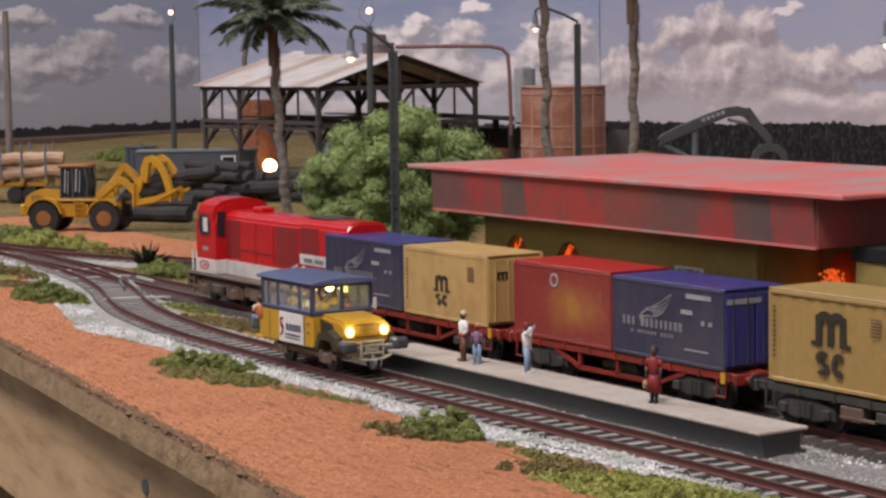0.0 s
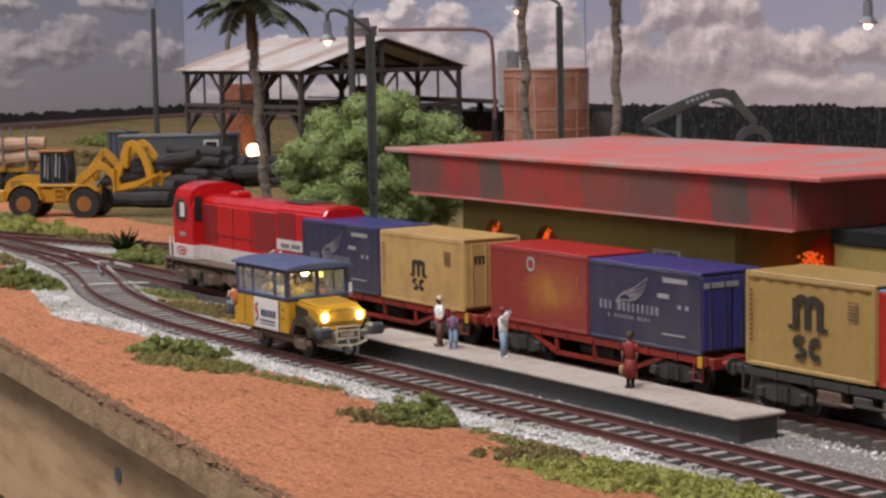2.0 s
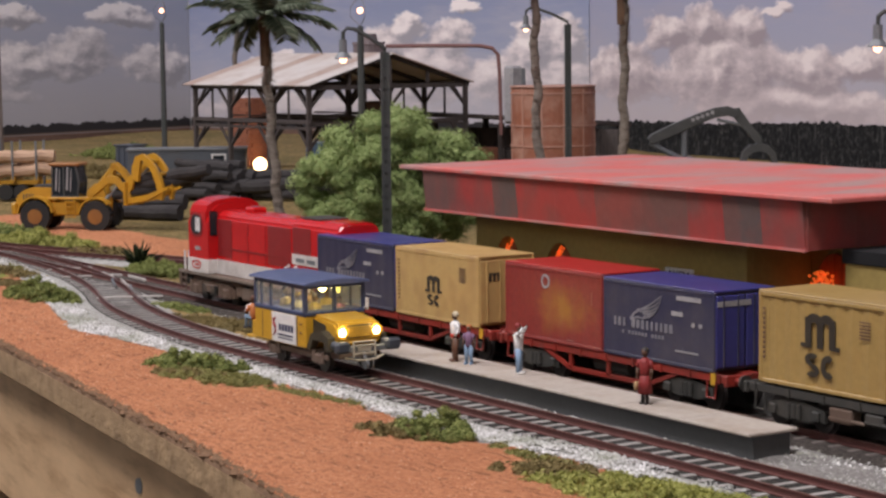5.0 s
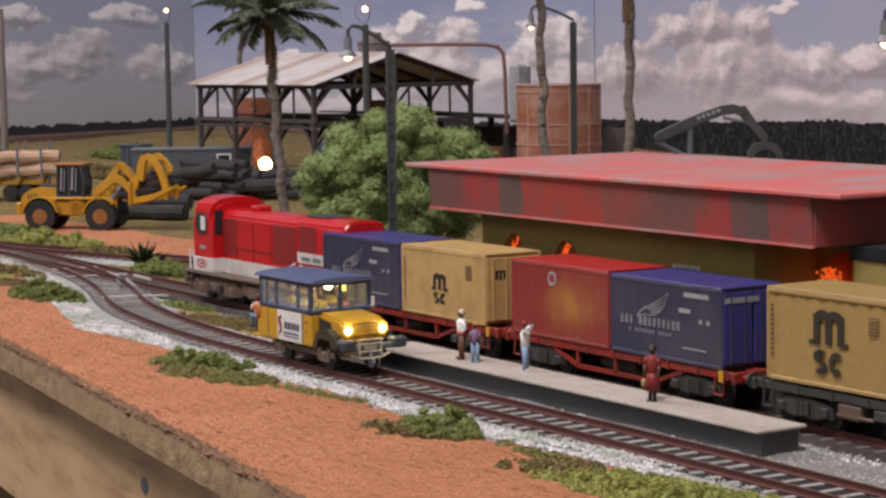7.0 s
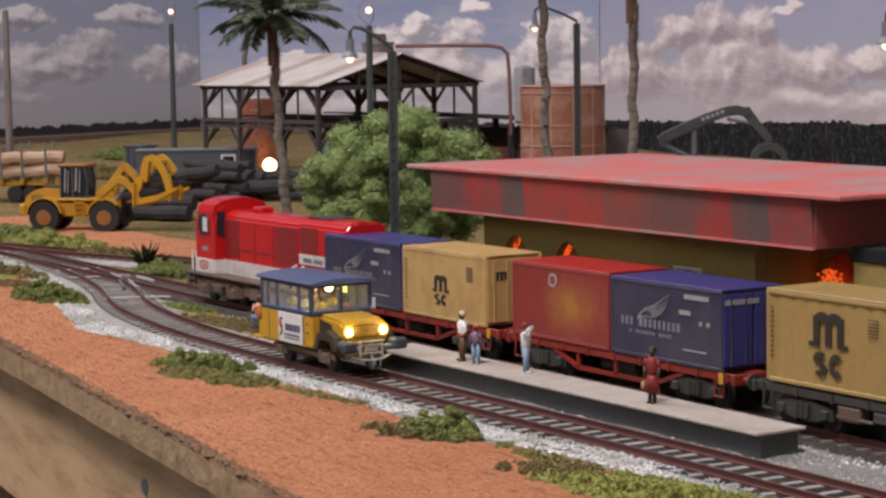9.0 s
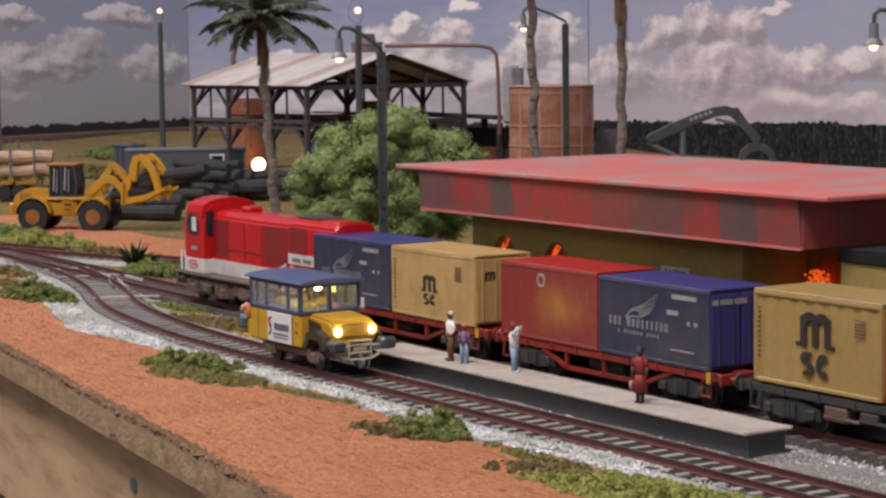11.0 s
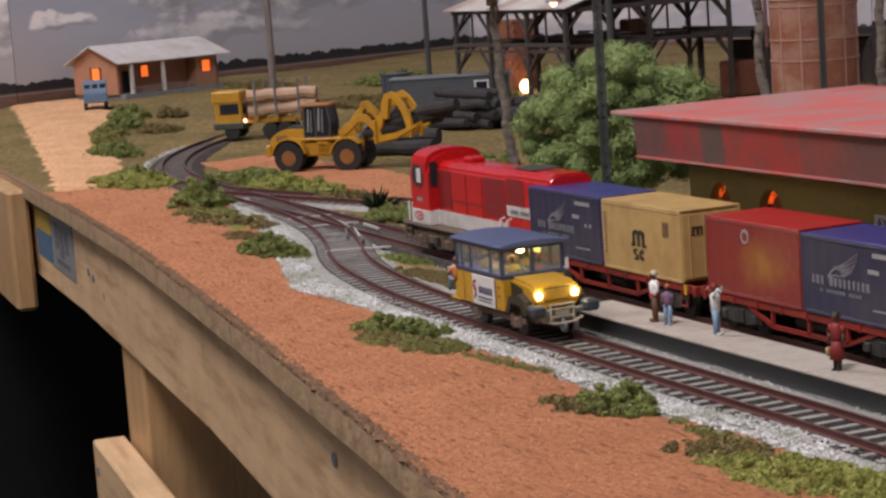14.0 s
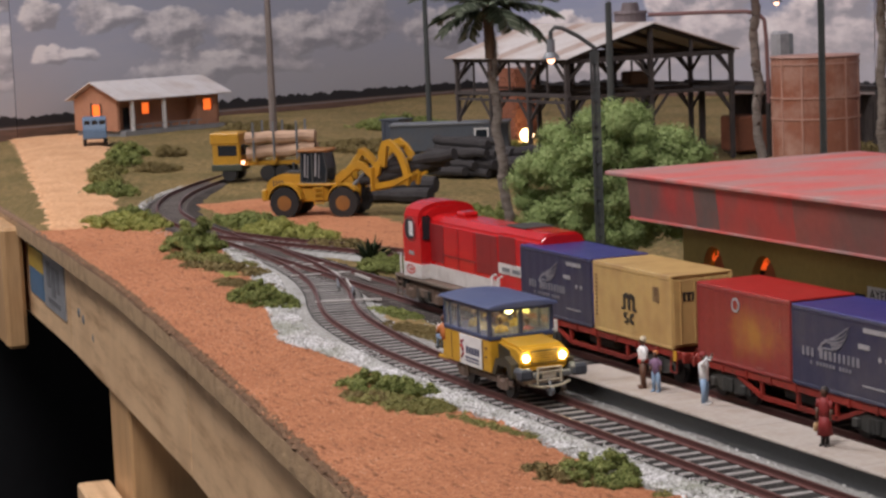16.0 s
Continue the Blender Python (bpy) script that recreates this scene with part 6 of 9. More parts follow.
# ---------------------------------------------------------------- street lamps
def lamp_post(x, y, top, arm, rz, label, lattice=True):
    """A dark post with a bent arm and a bell-shaped lamp."""
    lp = thing("street_lamp", x, y, 0, rz, label, "street lamp", "street lamps")
    bm = B()
    if lattice:
        for sx, sy in ((-0.14, -0.14), (0.14, -0.14), (0.14, 0.14), (-0.14, 0.14)):
            box(bm, sx, sy, top / 2 - 0.2, 0.10, 0.10, top + 0.4)
        for k in range(int(top / 0.5)):
            box(bm, 0, 0, 0.25 + 0.5 * k, 0.30, 0.30, 0.07)
        box(bm, 0, 0, top / 2 - 0.2, 0.16, 0.16, top + 0.4)
    else:
        tube(bm, (0, 0, -0.4), (0, 0, top), 0.17, 0.13, 8)
    part("post", bm, M_POLE, lp)
    bm = B()
    pipe(bm, [(0, 0, top - 0.1), (0, 0, top + 0.15), (arm * 0.35, 0, top + 0.62), (arm * 0.72, 0, top + 0.98), (arm * 0.90, 0, top + 1.02), (arm * 0.99, 0, top + 0.85), (arm, 0, top + 0.45)], 0.085, 8)
    part("arm", bm, M_POLE, lp)
    bm = B()
    tube(bm, (arm, 0, top + 0.55), (arm, 0, top - 0.02), 0.17, 0.18, 10)
    tube(bm, (arm, 0, top + 0.02), (arm, 0, top - 0.20), 0.20, 0.36, 14, caps=False)
    tube(bm, (arm, 0, top - 0.20), (arm, 0, top - 0.25), 0.36, 0.36, 14, caps=False)
    part("shade", bm, M_STEELGREY, lp, "bell-shaped grey lamp shade")
    bm = B()
    ball(bm, (arm, 0, top - 0.27), 0.16, 0, 12, (1, 1, 1.1))
    part("bulb", bm, M_LAMP, lp, "small bright warm bulb")
    return lp


def globe_post(x, y, top, label):
    lp = thing("street_lamp", x, y, 0, 0, label, "street lamp", "street lamps")
    bm = B()
    tube(bm, (0, 0, -0.4), (0, 0, top), 0.27, 0.21, 8)
    part("post", bm, M_POLE, lp)
    bm = B()
    for k in range(3):
        a = math.tau * k / 3
        pipe(bm, [(0, 0, top), (0.62 * math.cos(a), 0.62 * math.sin(a), top + 0.6), (0.62 * math.cos(a), 0.62 * math.sin(a), top + 1.2), (0.2 * math.cos(a), 0.2 * math.sin(a), top + 1.8)], 0.03, 6)
    part("cage", bm, M_STEELGREY, lp)
    bm = B()
    ball(bm, (0, 0, top + 1.0), 0.20)
    part("bulb", bm, M_LAMP, lp, "small bright warm bulb")
    return lp


lamp_post(-20.4, 10.1, 10.75, -1.75, 62, "dark lattice street lamp with lit bell shade beside tree")
lamp_post(-50.0, 41.0, 12.3, -2.6, 62, "tall dark street lamp behind the station roof")
lamp_post(1.0, 20.4, 11.0, -2.2, 62, "street lamp hanging over the station roof")
globe_post(-104.7, 39.0, 13.3, "dark post with a caged bulb beside the shed")
globe_post(-62.0, 33.2, 12.4, "dark post with a caged bulb before the sawmill")
for x, y, h in ((-128.0, 33.3, 15.0),):
    bm = B()
    tube(bm, (0, 0, -0.5), (0, 0, h), 0.40, 0.28, 8)
    single("wooden_pole", bm, wood("grey_pole", (0.20, 0.16, 0.14), (0.10, 0.08, 0.07), (6, 6, 0.4)), x, y, 0, 0, "tall weathered grey wooden pole on the grass", "pole")


# ---------------------------------------------------------------- timber shed and sawmill
M_TIMBER = wood("dark_timber", (0.062, 0.048, 0.043), (0.026, 0.021, 0.02), (6, 6, 1), 0.85)
M_TIN = paint("roof_tin", (0.64, 0.59, 0.56), 0.5, (0.32, 0.20, 0.14), 0.7, 0.25, 4)
M_TIN2 = paint("roof_tin_rusty", (0.47, 0.37, 0.32), 0.6, (0.30, 0.16, 0.11), 0.7, 0.3, 4)
M_BRICK = paint("fired_brick", (0.27, 0.095, 0.05), 0.8, (0.18, 0.07, 0.05), 0.5, 0.9, 4, rand=30)
M_BARREL = paint("rust_brown_tank", (0.29, 0.105, 0.060), 0.5, (0.46, 0.29, 0.22), 0.9, 0.45, 4)
M_TANKRIB = paint("tank_rib", (0.44, 0.235, 0.17), 0.55, (0.25, 0.12, 0.09), 0.5, 0.8, 5)
M_LOGBARK = wood("dark_bark", (0.038, 0.033, 0.032), (0.012, 0.010, 0.010), (1.2, 5, 5), 0.9, rand=30, relief=0.05)
M_LOGPALE = wood("pale_log", (0.52, 0.34, 0.22), (0.34, 0.20, 0.13), (0.8, 5, 5), 0.7, rand=30)
M_MACHYEL = paint("machine_yellow", (0.56, 0.285, 0.022), 0.4, (0.26, 0.14, 0.03), 0.5, 0.8, 5)
M_TYRE = paint("rubber_tyre", (0.016, 0.015, 0.014), 0.75, (0.05, 0.04, 0.035), 0.5, 1.0, 6)
M_RIM = paint("rim_orange", (0.32, 0.13, 0.025), 0.55, (0.15, 0.07, 0.03), 0.6, 1.2, 6)
M_GREYMACH = paint("grey_machine", (0.065, 0.066, 0.064), 0.42, (0.12, 0.115, 0.11), 0.4, 0.8, 5)
M_BLUEVAN = paint("blue_van", (0.13, 0.21, 0.32), 0.4, (0.08, 0.10, 0.13), 0.4, 0.8, 5)
M_HOUSEWALL = paint("brick_pink_wall", (0.46, 0.22, 0.125), 0.8, (0.30, 0.13, 0.08), 0.5, 0.8, 4)
M_PLINTH = paint("grey_plinth", (0.25, 0.25, 0.25), 0.85, (0.15, 0.14, 0.13), 0.5, 0.6, 4)

shed = thing("timber_shed", -82.9, 40.8, 0.0, 0, "open timber shed with a weathered tin roof", "shed")
U, V = Vector((-0.9925, -0.122, 0)), Vector((-0.122, 0.9925, 0))
SL, SW, EZ, AZ = 16.0, 15.4, 8.3, 10.55


def sh(u, v, z):
    p = U * u + V * v
    return (p.x, p.y, z)


# roof sheets, each ribbed
for side in (0, 1):
    n = 10
    for k in range(n):
        u0, u1 = -0.6 + (SL + 1.4) * k / n, -0.6 + (SL + 1.4) * (k + 1) / n - 0.02
        bm = B()
        m = 12
        v0, z0, v1, z1 = (-0.5, EZ - 0.12, SW / 2, AZ) if side == 0 else (SW / 2, AZ, SW + 0.5, EZ - 0.12)
        last = None
        for j in range(m + 1):
            a = u0 + (u1 - u0) * j / m
            lift = 0.08 if j % 2 else 0.0
            ring = [bm.verts.new(p) for p in (sh(a, v0, z0 + lift), sh(a, v1, z1 + lift), sh(a, v1, z1 + lift + 0.05), sh(a, v0, z0 + lift + 0.05))]
            if last:
                for i in range(4):
                    bm.faces.new((last[i], last[(i + 1) % 4], ring[(i + 1) % 4], ring[i]))
            else:
                bm.faces.new(ring)
            last = ring
        bm.faces.new(last[::-1])
        bmesh.ops.recalc_face_normals(bm, faces=bm.faces)
        part("roof_sheet", bm, M_TIN2 if (k + side) % 4 == 1 else M_TIN, shed)
for u in (0.0, 5.2, 10.6, 15.6):
    for v in (0.0, SW / 2, SW):
        zt = EZ if v != SW / 2 else AZ - 0.3
        bm = B()
        beam(bm, sh(u, v, -0.3), sh(u, v, zt), 0.32, 0.32)
        part("post", bm, M_TIMBER, shed)
        for du, dv in ((1, 0), (-1, 0), (0, 1), (0, -1)):
            uu, vv = u + 1.7 * du, v + 1.7 * dv
            if -0.1 <= uu <= SL and -0.1 <= vv <= SW + 0.1:
                bm = B()
                beam(bm, sh(u, v, EZ - 1.9), sh(uu, vv, EZ - 0.2), 0.18, 0.18)
                part("brace", bm, M_TIMBER, shed)
                bm = B()
                beam(bm, sh(u, v, 3.4), sh(u + 1.6 * du, v + 1.6 * dv, 5.2), 0.16, 0.16)
                part("brace", bm, M_TIMBER, shed)
for v in (0.0, SW / 2, SW):
    bm = B()
    beam(bm, sh(-0.3, v, EZ - 0.2), sh(SL, v, EZ - 0.2), 0.35, 0.35)
    part("beam", bm, M_TIMBER, shed)
    bm = B()
    beam(bm, sh(-0.3, v, 5.5), sh(SL, v, 5.5), 0.28, 0.28)
    part("beam", bm, M_TIMBER, shed)
    bm = B()
    beam(bm, sh(-0.3, v, 5.0), sh(SL, v, 5.0), 0.2, 0.2)
    part("beam", bm, M_TIMBER, shed)
for u in (0.0, 5.2, 10.6, 15.6):
    bm = B()
    beam(bm, sh(u, 0, EZ - 0.25), sh(u, SW, EZ - 0.25), 0.35, 0.35)
    part("beam", bm, M_TIMBER, shed)
    bm = B()
    beam(bm, sh(u, 0, 5.3), sh(u, SW, 5.3), 0.28, 0.28)
    part("beam", bm, M_TIMBER, shed)
    for v0 in (0, SW):
        bm = B()
        beam(bm, sh(u, v0, EZ - 0.1), sh(u, SW / 2, AZ - 0.15), 0.3, 0.3)
        part("rafter", bm, M_TIMBER, shed)
    for v0 in (SW * 0.25, SW * 0.75):
        bm = B()
        beam(bm, sh(u, v0, EZ - 0.2), sh(u, v0, EZ + 0.95), 0.22, 0.22)
        part("strut", bm, M_TIMBER, shed)
for v in (3.0, 6.2, 11.5):
    bm = B()
    beam(bm, sh(0.4, v, 5.72), sh(SL - 1.0, v, 5.72), 0.3, 0.12)
    part("deck_plank", bm, M_TIMBER, shed)
for v in (0.0, SW):
    for u in (2.6, 7.9, 13.1):
        bm = B()
        beam(bm, sh(u, v, 5.5), sh(u, v, EZ - 0.2), 0.14, 0.14)
        part("stud", bm, M_TIMBER, shed)
bm = B()
box(bm, *sh(4.6, SW * 0.62, 6.3), 1.5, 1.8, 1.0, 0.15)
part("saw_bench", bm, M_RUST, shed, "rusty saw bench")

# lean-to on the far side with a dark roof
lean = thing("lean_to", -84.0, 56.5, 0.0, 0, "dark low lean-to with a tin roof beside the shed", "lean-to")
bm = B()
vs = [(-7, -1.0, 5.5), (7.5, 5.0, 5.0), (3.5, 13.0, 4.4), (-11, 7.0, 4.9)]
lo = [bm.verts.new(p) for p in vs]
hi = [bm.verts.new((p[0], p[1], p[2] + 0.3)) for p in vs]
bm.faces.new(lo)
bm.faces.new(hi)
for i in range(4):
    bm.faces.new((lo[i], lo[(i + 1) % 4], hi[(i + 1) % 4], hi[i]))
bmesh.ops.recalc_face_normals(bm, faces=bm.faces)
part("roof", bm, M_TIMBER, lean)
bm = B()
box(bm, 0.7, 6.0, 2.1, 15.0, 0.3, 4.6, rot=Matrix.Rotation(math.radians(22.5), 4, "Z"))
part("wall", bm, M_TIMBER, lean, "dark plank wall")
for k in range(9):
    bm = B()
    a = -6.6 + 1.65 * k
    box(bm, 0.7 + a * 0.924, 5.8 + a * 0.383, 2.1, 1.5, 0.12, 4.4, 0.02, rot=Matrix.Rotation(math.radians(22.5), 4, "Z"))
    part("board", bm, M_TIMBER, lean)
for x, y in ((-6, 0.0), (0, 2.5), (6.8, 5.4), (3.2, 12), (-9, 7)):
    bm = B()
    box(bm, x, y, 2.3, 0.4, 0.4, 5.2)
    part("post", bm, M_TIMBER, lean)
for k, (x, y) in enumerate(((-4, 3), (0, 5), (3, 7))):
    bm = B()
    box(bm, x, y, 1.4, 3.0, 3.4, 2.8, 0.15, rot=Matrix.Rotation(0.4 * k, 4, "Z"))
    part("machine", bm, (M_BRICK, M_TIMBER, M_BRICK)[k], lean)

# brick chimney base under the shed
chim = thing("brick_kiln", -108.85, 49.25, 0.45, 12, "square orange brick kiln stack under the shed", "chimney")
BW = 2.1
for row in range(16):
    for side in range(4):
        a = side * math.pi / 2
        for k in range(3):
            bm = B()
            off = (k - 1) * BW / 3 + (0.2 if row % 2 else -0.2)
            box(bm, 0, 0, 0, BW / 3 - 0.05, 0.3, 0.36, 0.02)
            rot = Matrix.Rotation(a, 4, "Z") @ Matrix.Translation((max(-0.8, min(0.8, off)), -BW / 2, 0.3 + row * 0.39))
            bm.transform(rot)
            part("brick", bm, M_BRICK, chim)
bm = B()
box(bm, 0, 0, 3.1, BW - 0.08, BW - 0.08, 6.4)
part("mortar_core", bm, M_RUST, chim)

# rust-brown tank with ribs
tank = thing("storage_tank", -64.2, 50.0, 0, 0, "tall rust-brown ribbed storage tank behind the station", "tank")
bm = B()
tube(bm, (0, 0, -0.4), (0, 0, 8.15), 2.95, 2.95, 40)
part("shell", bm, M_BARREL, tank, smooth=False)
for k in range(12):
    a = math.tau * (k + 0.3) / 12
    bm = B()
    box(bm, 2.95, 0, 3.9, 0.09, 0.13, 8.3)
    bm.transform(Matrix.Rotation(a, 4, "Z"))
    part("rib", bm, M_TANKRIB, tank)
for z in (0.4, 4.1, 5.5, 7.75):
    bm = B()
    tube(bm, (0, 0, z - 0.06), (0, 0, z + 0.06), 3.01, 3.01, 40)
    part("hoop", bm, M_TANKRIB, tank)
bm = B()
tube(bm, (0, 0, 8.18), (0, 0, 8.26), 3.05, 3.0, 40)
part("lid", bm, M_TANKRIB, tank)

# exhaust hopper and bent pipe over the shed
duct = thing("dust_extractor", -88.0, 48.5, 0, 0, "rusty dust pipe from a hopper over the shed", "pipe")
bm = B()
pipe(bm, [(0.8, 1.7, 11.15), (2.8, 5.4, 11.15), (4.4, 8.3, 11.1), (4.9, 9.1, 10.9), (5.1, 9.5, 10.4), (5.15, 9.6, 9.0), (5.2, 9.7, 4.0)], 0.155, 8)
part("pipe", bm, paint("pipe_rust", (0.22, 0.10, 0.09), 0.5, (0.12, 0.06, 0.05), 0.5), duct)
bm = B()
tube(bm, (0, 0.6, 10.2), (0, 0.6, 11.35), 1.25, 1.25, 18)
tube(bm, (0, 0.6, 11.3), (0, 0.6, 11.5), 1.36, 1.30, 18)
tube(bm, (0, 0.6, 11.45), (0, 0.6, 12.15), 0.75, 0.62, 16)
part("hopper", bm, paint("hopper_grey", (0.17, 0.13, 0.13), 0.6, (0.09, 0.07, 0.07), 0.5), duct, "dull grey-brown hopper drum")
bm = B()
tube(bm, (6.3, 11.0, 0), (6.3, 11.0, 9.3), 0.26, 0.26, 8)
part("stack", bm, M_STEELGREY, duct, "thin grey stack")
bm = B()
box(bm, 5.9, 10.4, 7.2, 1.2, 1.2, 4.6, 0.2)
part("silo", bm, M_MARKLIGHT, duct, "pale upright silo")

# the bright lamp by the kiln
bm = B()
tube(bm, (0, 0, 0), (0, 0, 1.6), 0.14, 0.10, 8)
yl = thing("yard_lamp", -105.8, 48.5, -0.6, 0, "low yard lamp with a bright glowing globe", "lamp")
part("post", bm, M_POLE, yl)
bm = B()
ball(bm, (0, 0, 1.7), 0.60, 0, 14)
part("globe", bm, glow("globe_glow", (1.0, 0.66, 0.36), 7.0), yl, "bright glowing globe")
lit(0.5, -0.7, 2.2, 0.03, (1.0, 0.72, 0.42), yl)


# ---------------------------------------------------------------- logs
def log_mesh(length, r, mat, seed):
    rng = random.Random(seed)
    bm = B()
    n = 6
    pts = [(-length / 2 + length * k / n, rng.uniform(-0.10, 0.10), rng.uniform(-0.09, 0.09)) for k in range(n + 1)]
    pipe(bm, pts, [r * rng.uniform(0.88, 1.08) for _ in pts], 10)
    me = bpy.data.meshes.new("log")
    bm.transform(Matrix.Scale(K, 4))
    bm.to_mesh(me)
    bm.free()
    me.materials.append(mat)
    return me


DARK_LOGS = [log_mesh(5.2 + 0.45 * s, 0.34 + 0.045 * s, M_LOGBARK, s) for s in range(5)]
PALE_LOGS = [log_mesh(5.2, 0.48, M_LOGPALE, s + 10) for s in range(3)]


def log_pile(x, y, z, rz, rows_, label, meshes, spread=0.84):
    i = 0
    for r, n in enumerate(rows_):
        for k in range(n):
            ob = new("log", meshes[i % len(meshes)])
            a = math.radians(rz)
            off = (k - (n - 1) / 2) * spread
            ob.matrix_basis = P(x - math.sin(a) * off + random.uniform(-0.8, 0.8), y + math.cos(a) * off + random.uniform(-0.2, 0.2), z + 0.36 + 0.66 * r, rz + random.uniform(-6, 6), 0, random.uniform(-2, 3.5))
            tagged(ob, label, "log", "stacked logs")
            i += 1


log_pile(-85.4, 33.8, 0.1, 20, (6, 5, 4, 2), "dark bark log in the stacked pile", DARK_LOGS)
log_pile(-80.2, 37.6, 0.1, 34, (4, 3, 1), "dark bark log in the stacked pile", DARK_LOGS)
log_pile(-73.6, 23.0, -0.1, 32, (2, 1), "thick dark cut log lying before the grapple", [log_mesh(6.0, 0.52, M_LOGBARK, 21), log_mesh(5.4, 0.50, M_LOGBARK, 22)], 1.05)
log_pile(-42.5, 16.4, -0.1, 20, (2, 1), "dark bark log lying by the yard track", DARK_LOGS)


# ---------------------------------------------------------------- wheel loader
def tyre(bm, c, r, w):
    x, y, z = c
    prism(bm, [(x + (r + (0.05 if k % 2 else 0.0)) * math.cos(math.tau * k / 36), z + (r + (0.05 if k % 2 else 0.0)) * math.sin(math.tau * k / 36)) for k in range(36)], y - w / 2, y + w / 2, axis="y")


def wheel_loader(x, y, z, rz):
    w = thing("wheel_loader", x, y, z, rz, "yellow wheel loader holding dark logs in its grapple", "wheel loader")
    for cx in (0.0, -4.0):
        for s in (-1, 1):
            bm = B()
            tyre(bm, (cx, s * 1.05, 0.92), 0.95, 0.66)
            t = part("tyre", bm, M_TYRE, w)
            bm = B()
            tube(bm, (cx, s * 1.05 - 0.34, 0.88), (cx, s * 1.05 + 0.34, 0.88), 0.48, sides=18)
            tube(bm, (cx, s * 1.05 - 0.37, 0.88), (cx, s * 1.05 + 0.37, 0.88), 0.2, sides=12)
            for q in range(8):
                a = math.tau * q / 8
                tube(bm, (cx + 0.33 * math.cos(a), s * 1.05 - 0.37, 0.88 + 0.33 * math.sin(a)), (cx + 0.33 * math.cos(a), s * 1.05 + 0.37, 0.88 + 0.33 * math.sin(a)), 0.05, sides=6)
            part("rim", bm, M_RIM, t)
    bm = B()
    prism(bm, [(-5.55, 1.25), (-5.3, 0.95), (-2.9, 0.95), (-2.9, 2.65), (-4.3, 2.72), (-5.0, 2.5), (-5.5, 2.1)], -0.72, 0.72, axis="y")
    bmesh.ops.bevel(bm, geom=bm.edges[:], offset=0.10, segments=2, affect="EDGES")
    part("engine_hood", bm, M_MACHYEL, w)
    bm = B()
    prism(bm, [(-4.4, 2.66), (-3.1, 2.64), (-3.1, 2.86), (-4.2, 2.84)], -0.5, 0.5, axis="y")
    tube(bm, (-3.9, 0.2, 2.8), (-3.9, 0.2, 3.35), 0.09, sides=8)
    part("exhaust", bm, M_GREYMACH, w)
    bm = B()
    for k in range(4):
        box(bm, -4.95 + 0.2 * k, -0.735, 2.05, 0.09, 0.03, 0.5)
    part("hood_grille", bm, M_GREYMACH, w)
    bm = B()
    box(bm, -5.55, 0, 1.35, 0.35, 2.0, 0.75, 0.08)
    part("counterweight", bm, M_MACHYEL, w)
    bm = B()
    box(bm, -2.2, 0, 1.35, 1.9, 1.5, 0.9, 0.08)
    box(bm, -1.0, 0, 1.2, 1.4, 0.9, 0.6, 0.06)
    box(bm, -1.9, 0, 2.0, 2.7, 1.9, 0.16, 0.03)
    part("chassis", bm, M_MACHYEL, w)
    for s in (-1, 1):
        bm = B()
        box(bm, -2.05, s * 1.02, 1.35, 0.07, 0.06, 1.2)
        box(bm, -1.45, s * 1.02, 1.35, 0.07, 0.06, 1.2)
        ladder = part("ladder", bm, M_MACHYEL, w)
        for k in range(4):
            bm = B()
            box(bm, -1.75, s * 1.02, 0.85 + 0.32 * k, 0.6, 0.18, 0.06)
            part("rung", bm, M_MACHYEL, ladder)

    def fender(cx, a0, a1, r0):
        bm = B()
        for s in (-1, 1):
            rim = [(cx + r0 * math.cos(math.radians(a0 + (a1 - a0) * k / 9)), 0.95 + r0 * math.sin(math.radians(a0 + (a1 - a0) * k / 9))) for k in range(10)]
            inner = [(cx + (r0 - 0.10) * math.cos(math.radians(a0 + (a1 - a0) * k / 9)), 0.95 + (r0 - 0.10) * math.sin(math.radians(a0 + (a1 - a0) * k / 9))) for k in range(9, -1, -1)]
            prism(bm, rim + inner, s * 1.05 - 0.34, s * 1.05 + 0.34, axis="y")
        part("fender", bm, M_MACHYEL, w)

    fender(-4.0, 10, 175, 1.22)
    fender(0.0, 40, 170, 1.16)
    bm = B()
    prism(bm, [(-3.05, 2.08), (-1.35, 2.08), (-1.25, 3.0), (-1.45, 4.05), (-3.0, 4.05)], -0.72, 0.72, axis="y")
    cab = part("cab", bm, M_DARKGLASS, w, "dark glazed cab")
    for xa, za, xb, zb in ((-3.05, 2.08, -3.0, 4.05), (-2.25, 2.08, -2.25, 4.05), (-1.35, 2.08, -1.25, 3.0), (-1.25, 3.0, -1.45, 4.05), (-3.05, 2.12, -1.35, 2.12)):
        for s in (-1, 1):
            bm = B()
            beam(bm, (xa, s * 0.73, za), (xb, s * 0.73, zb), 0.07, 0.09)
            part("pillar", bm, M_GREYMACH, cab)
    # white streak reflections on the cab glass, set as pale strips
    for xx, zz, ww in ((-2.75, 3.2, 0.10), (-2.55, 3.1, 0.05), (-2.02, 3.25, 0.12), (-1.78, 3.15, 0.06)):
        bm = B()
        box(bm, xx, -0.728, zz, ww, 0.012, 1.45, rot=Matrix.Rotation(0.06, 4, "Y"))
        part("window_curtain", bm, M_MARKLIGHT, cab, "pale reflection streak drawn on the cab glass")
    bm = B()
    box(bm, -2.2, 0, 4.14, 2.05, 1.72, 0.20, 0.07)
    part("roof", bm, M_RIM, cab, "dull orange cab roof")
    # arm tower, lift arms and rocker
    bm = B()
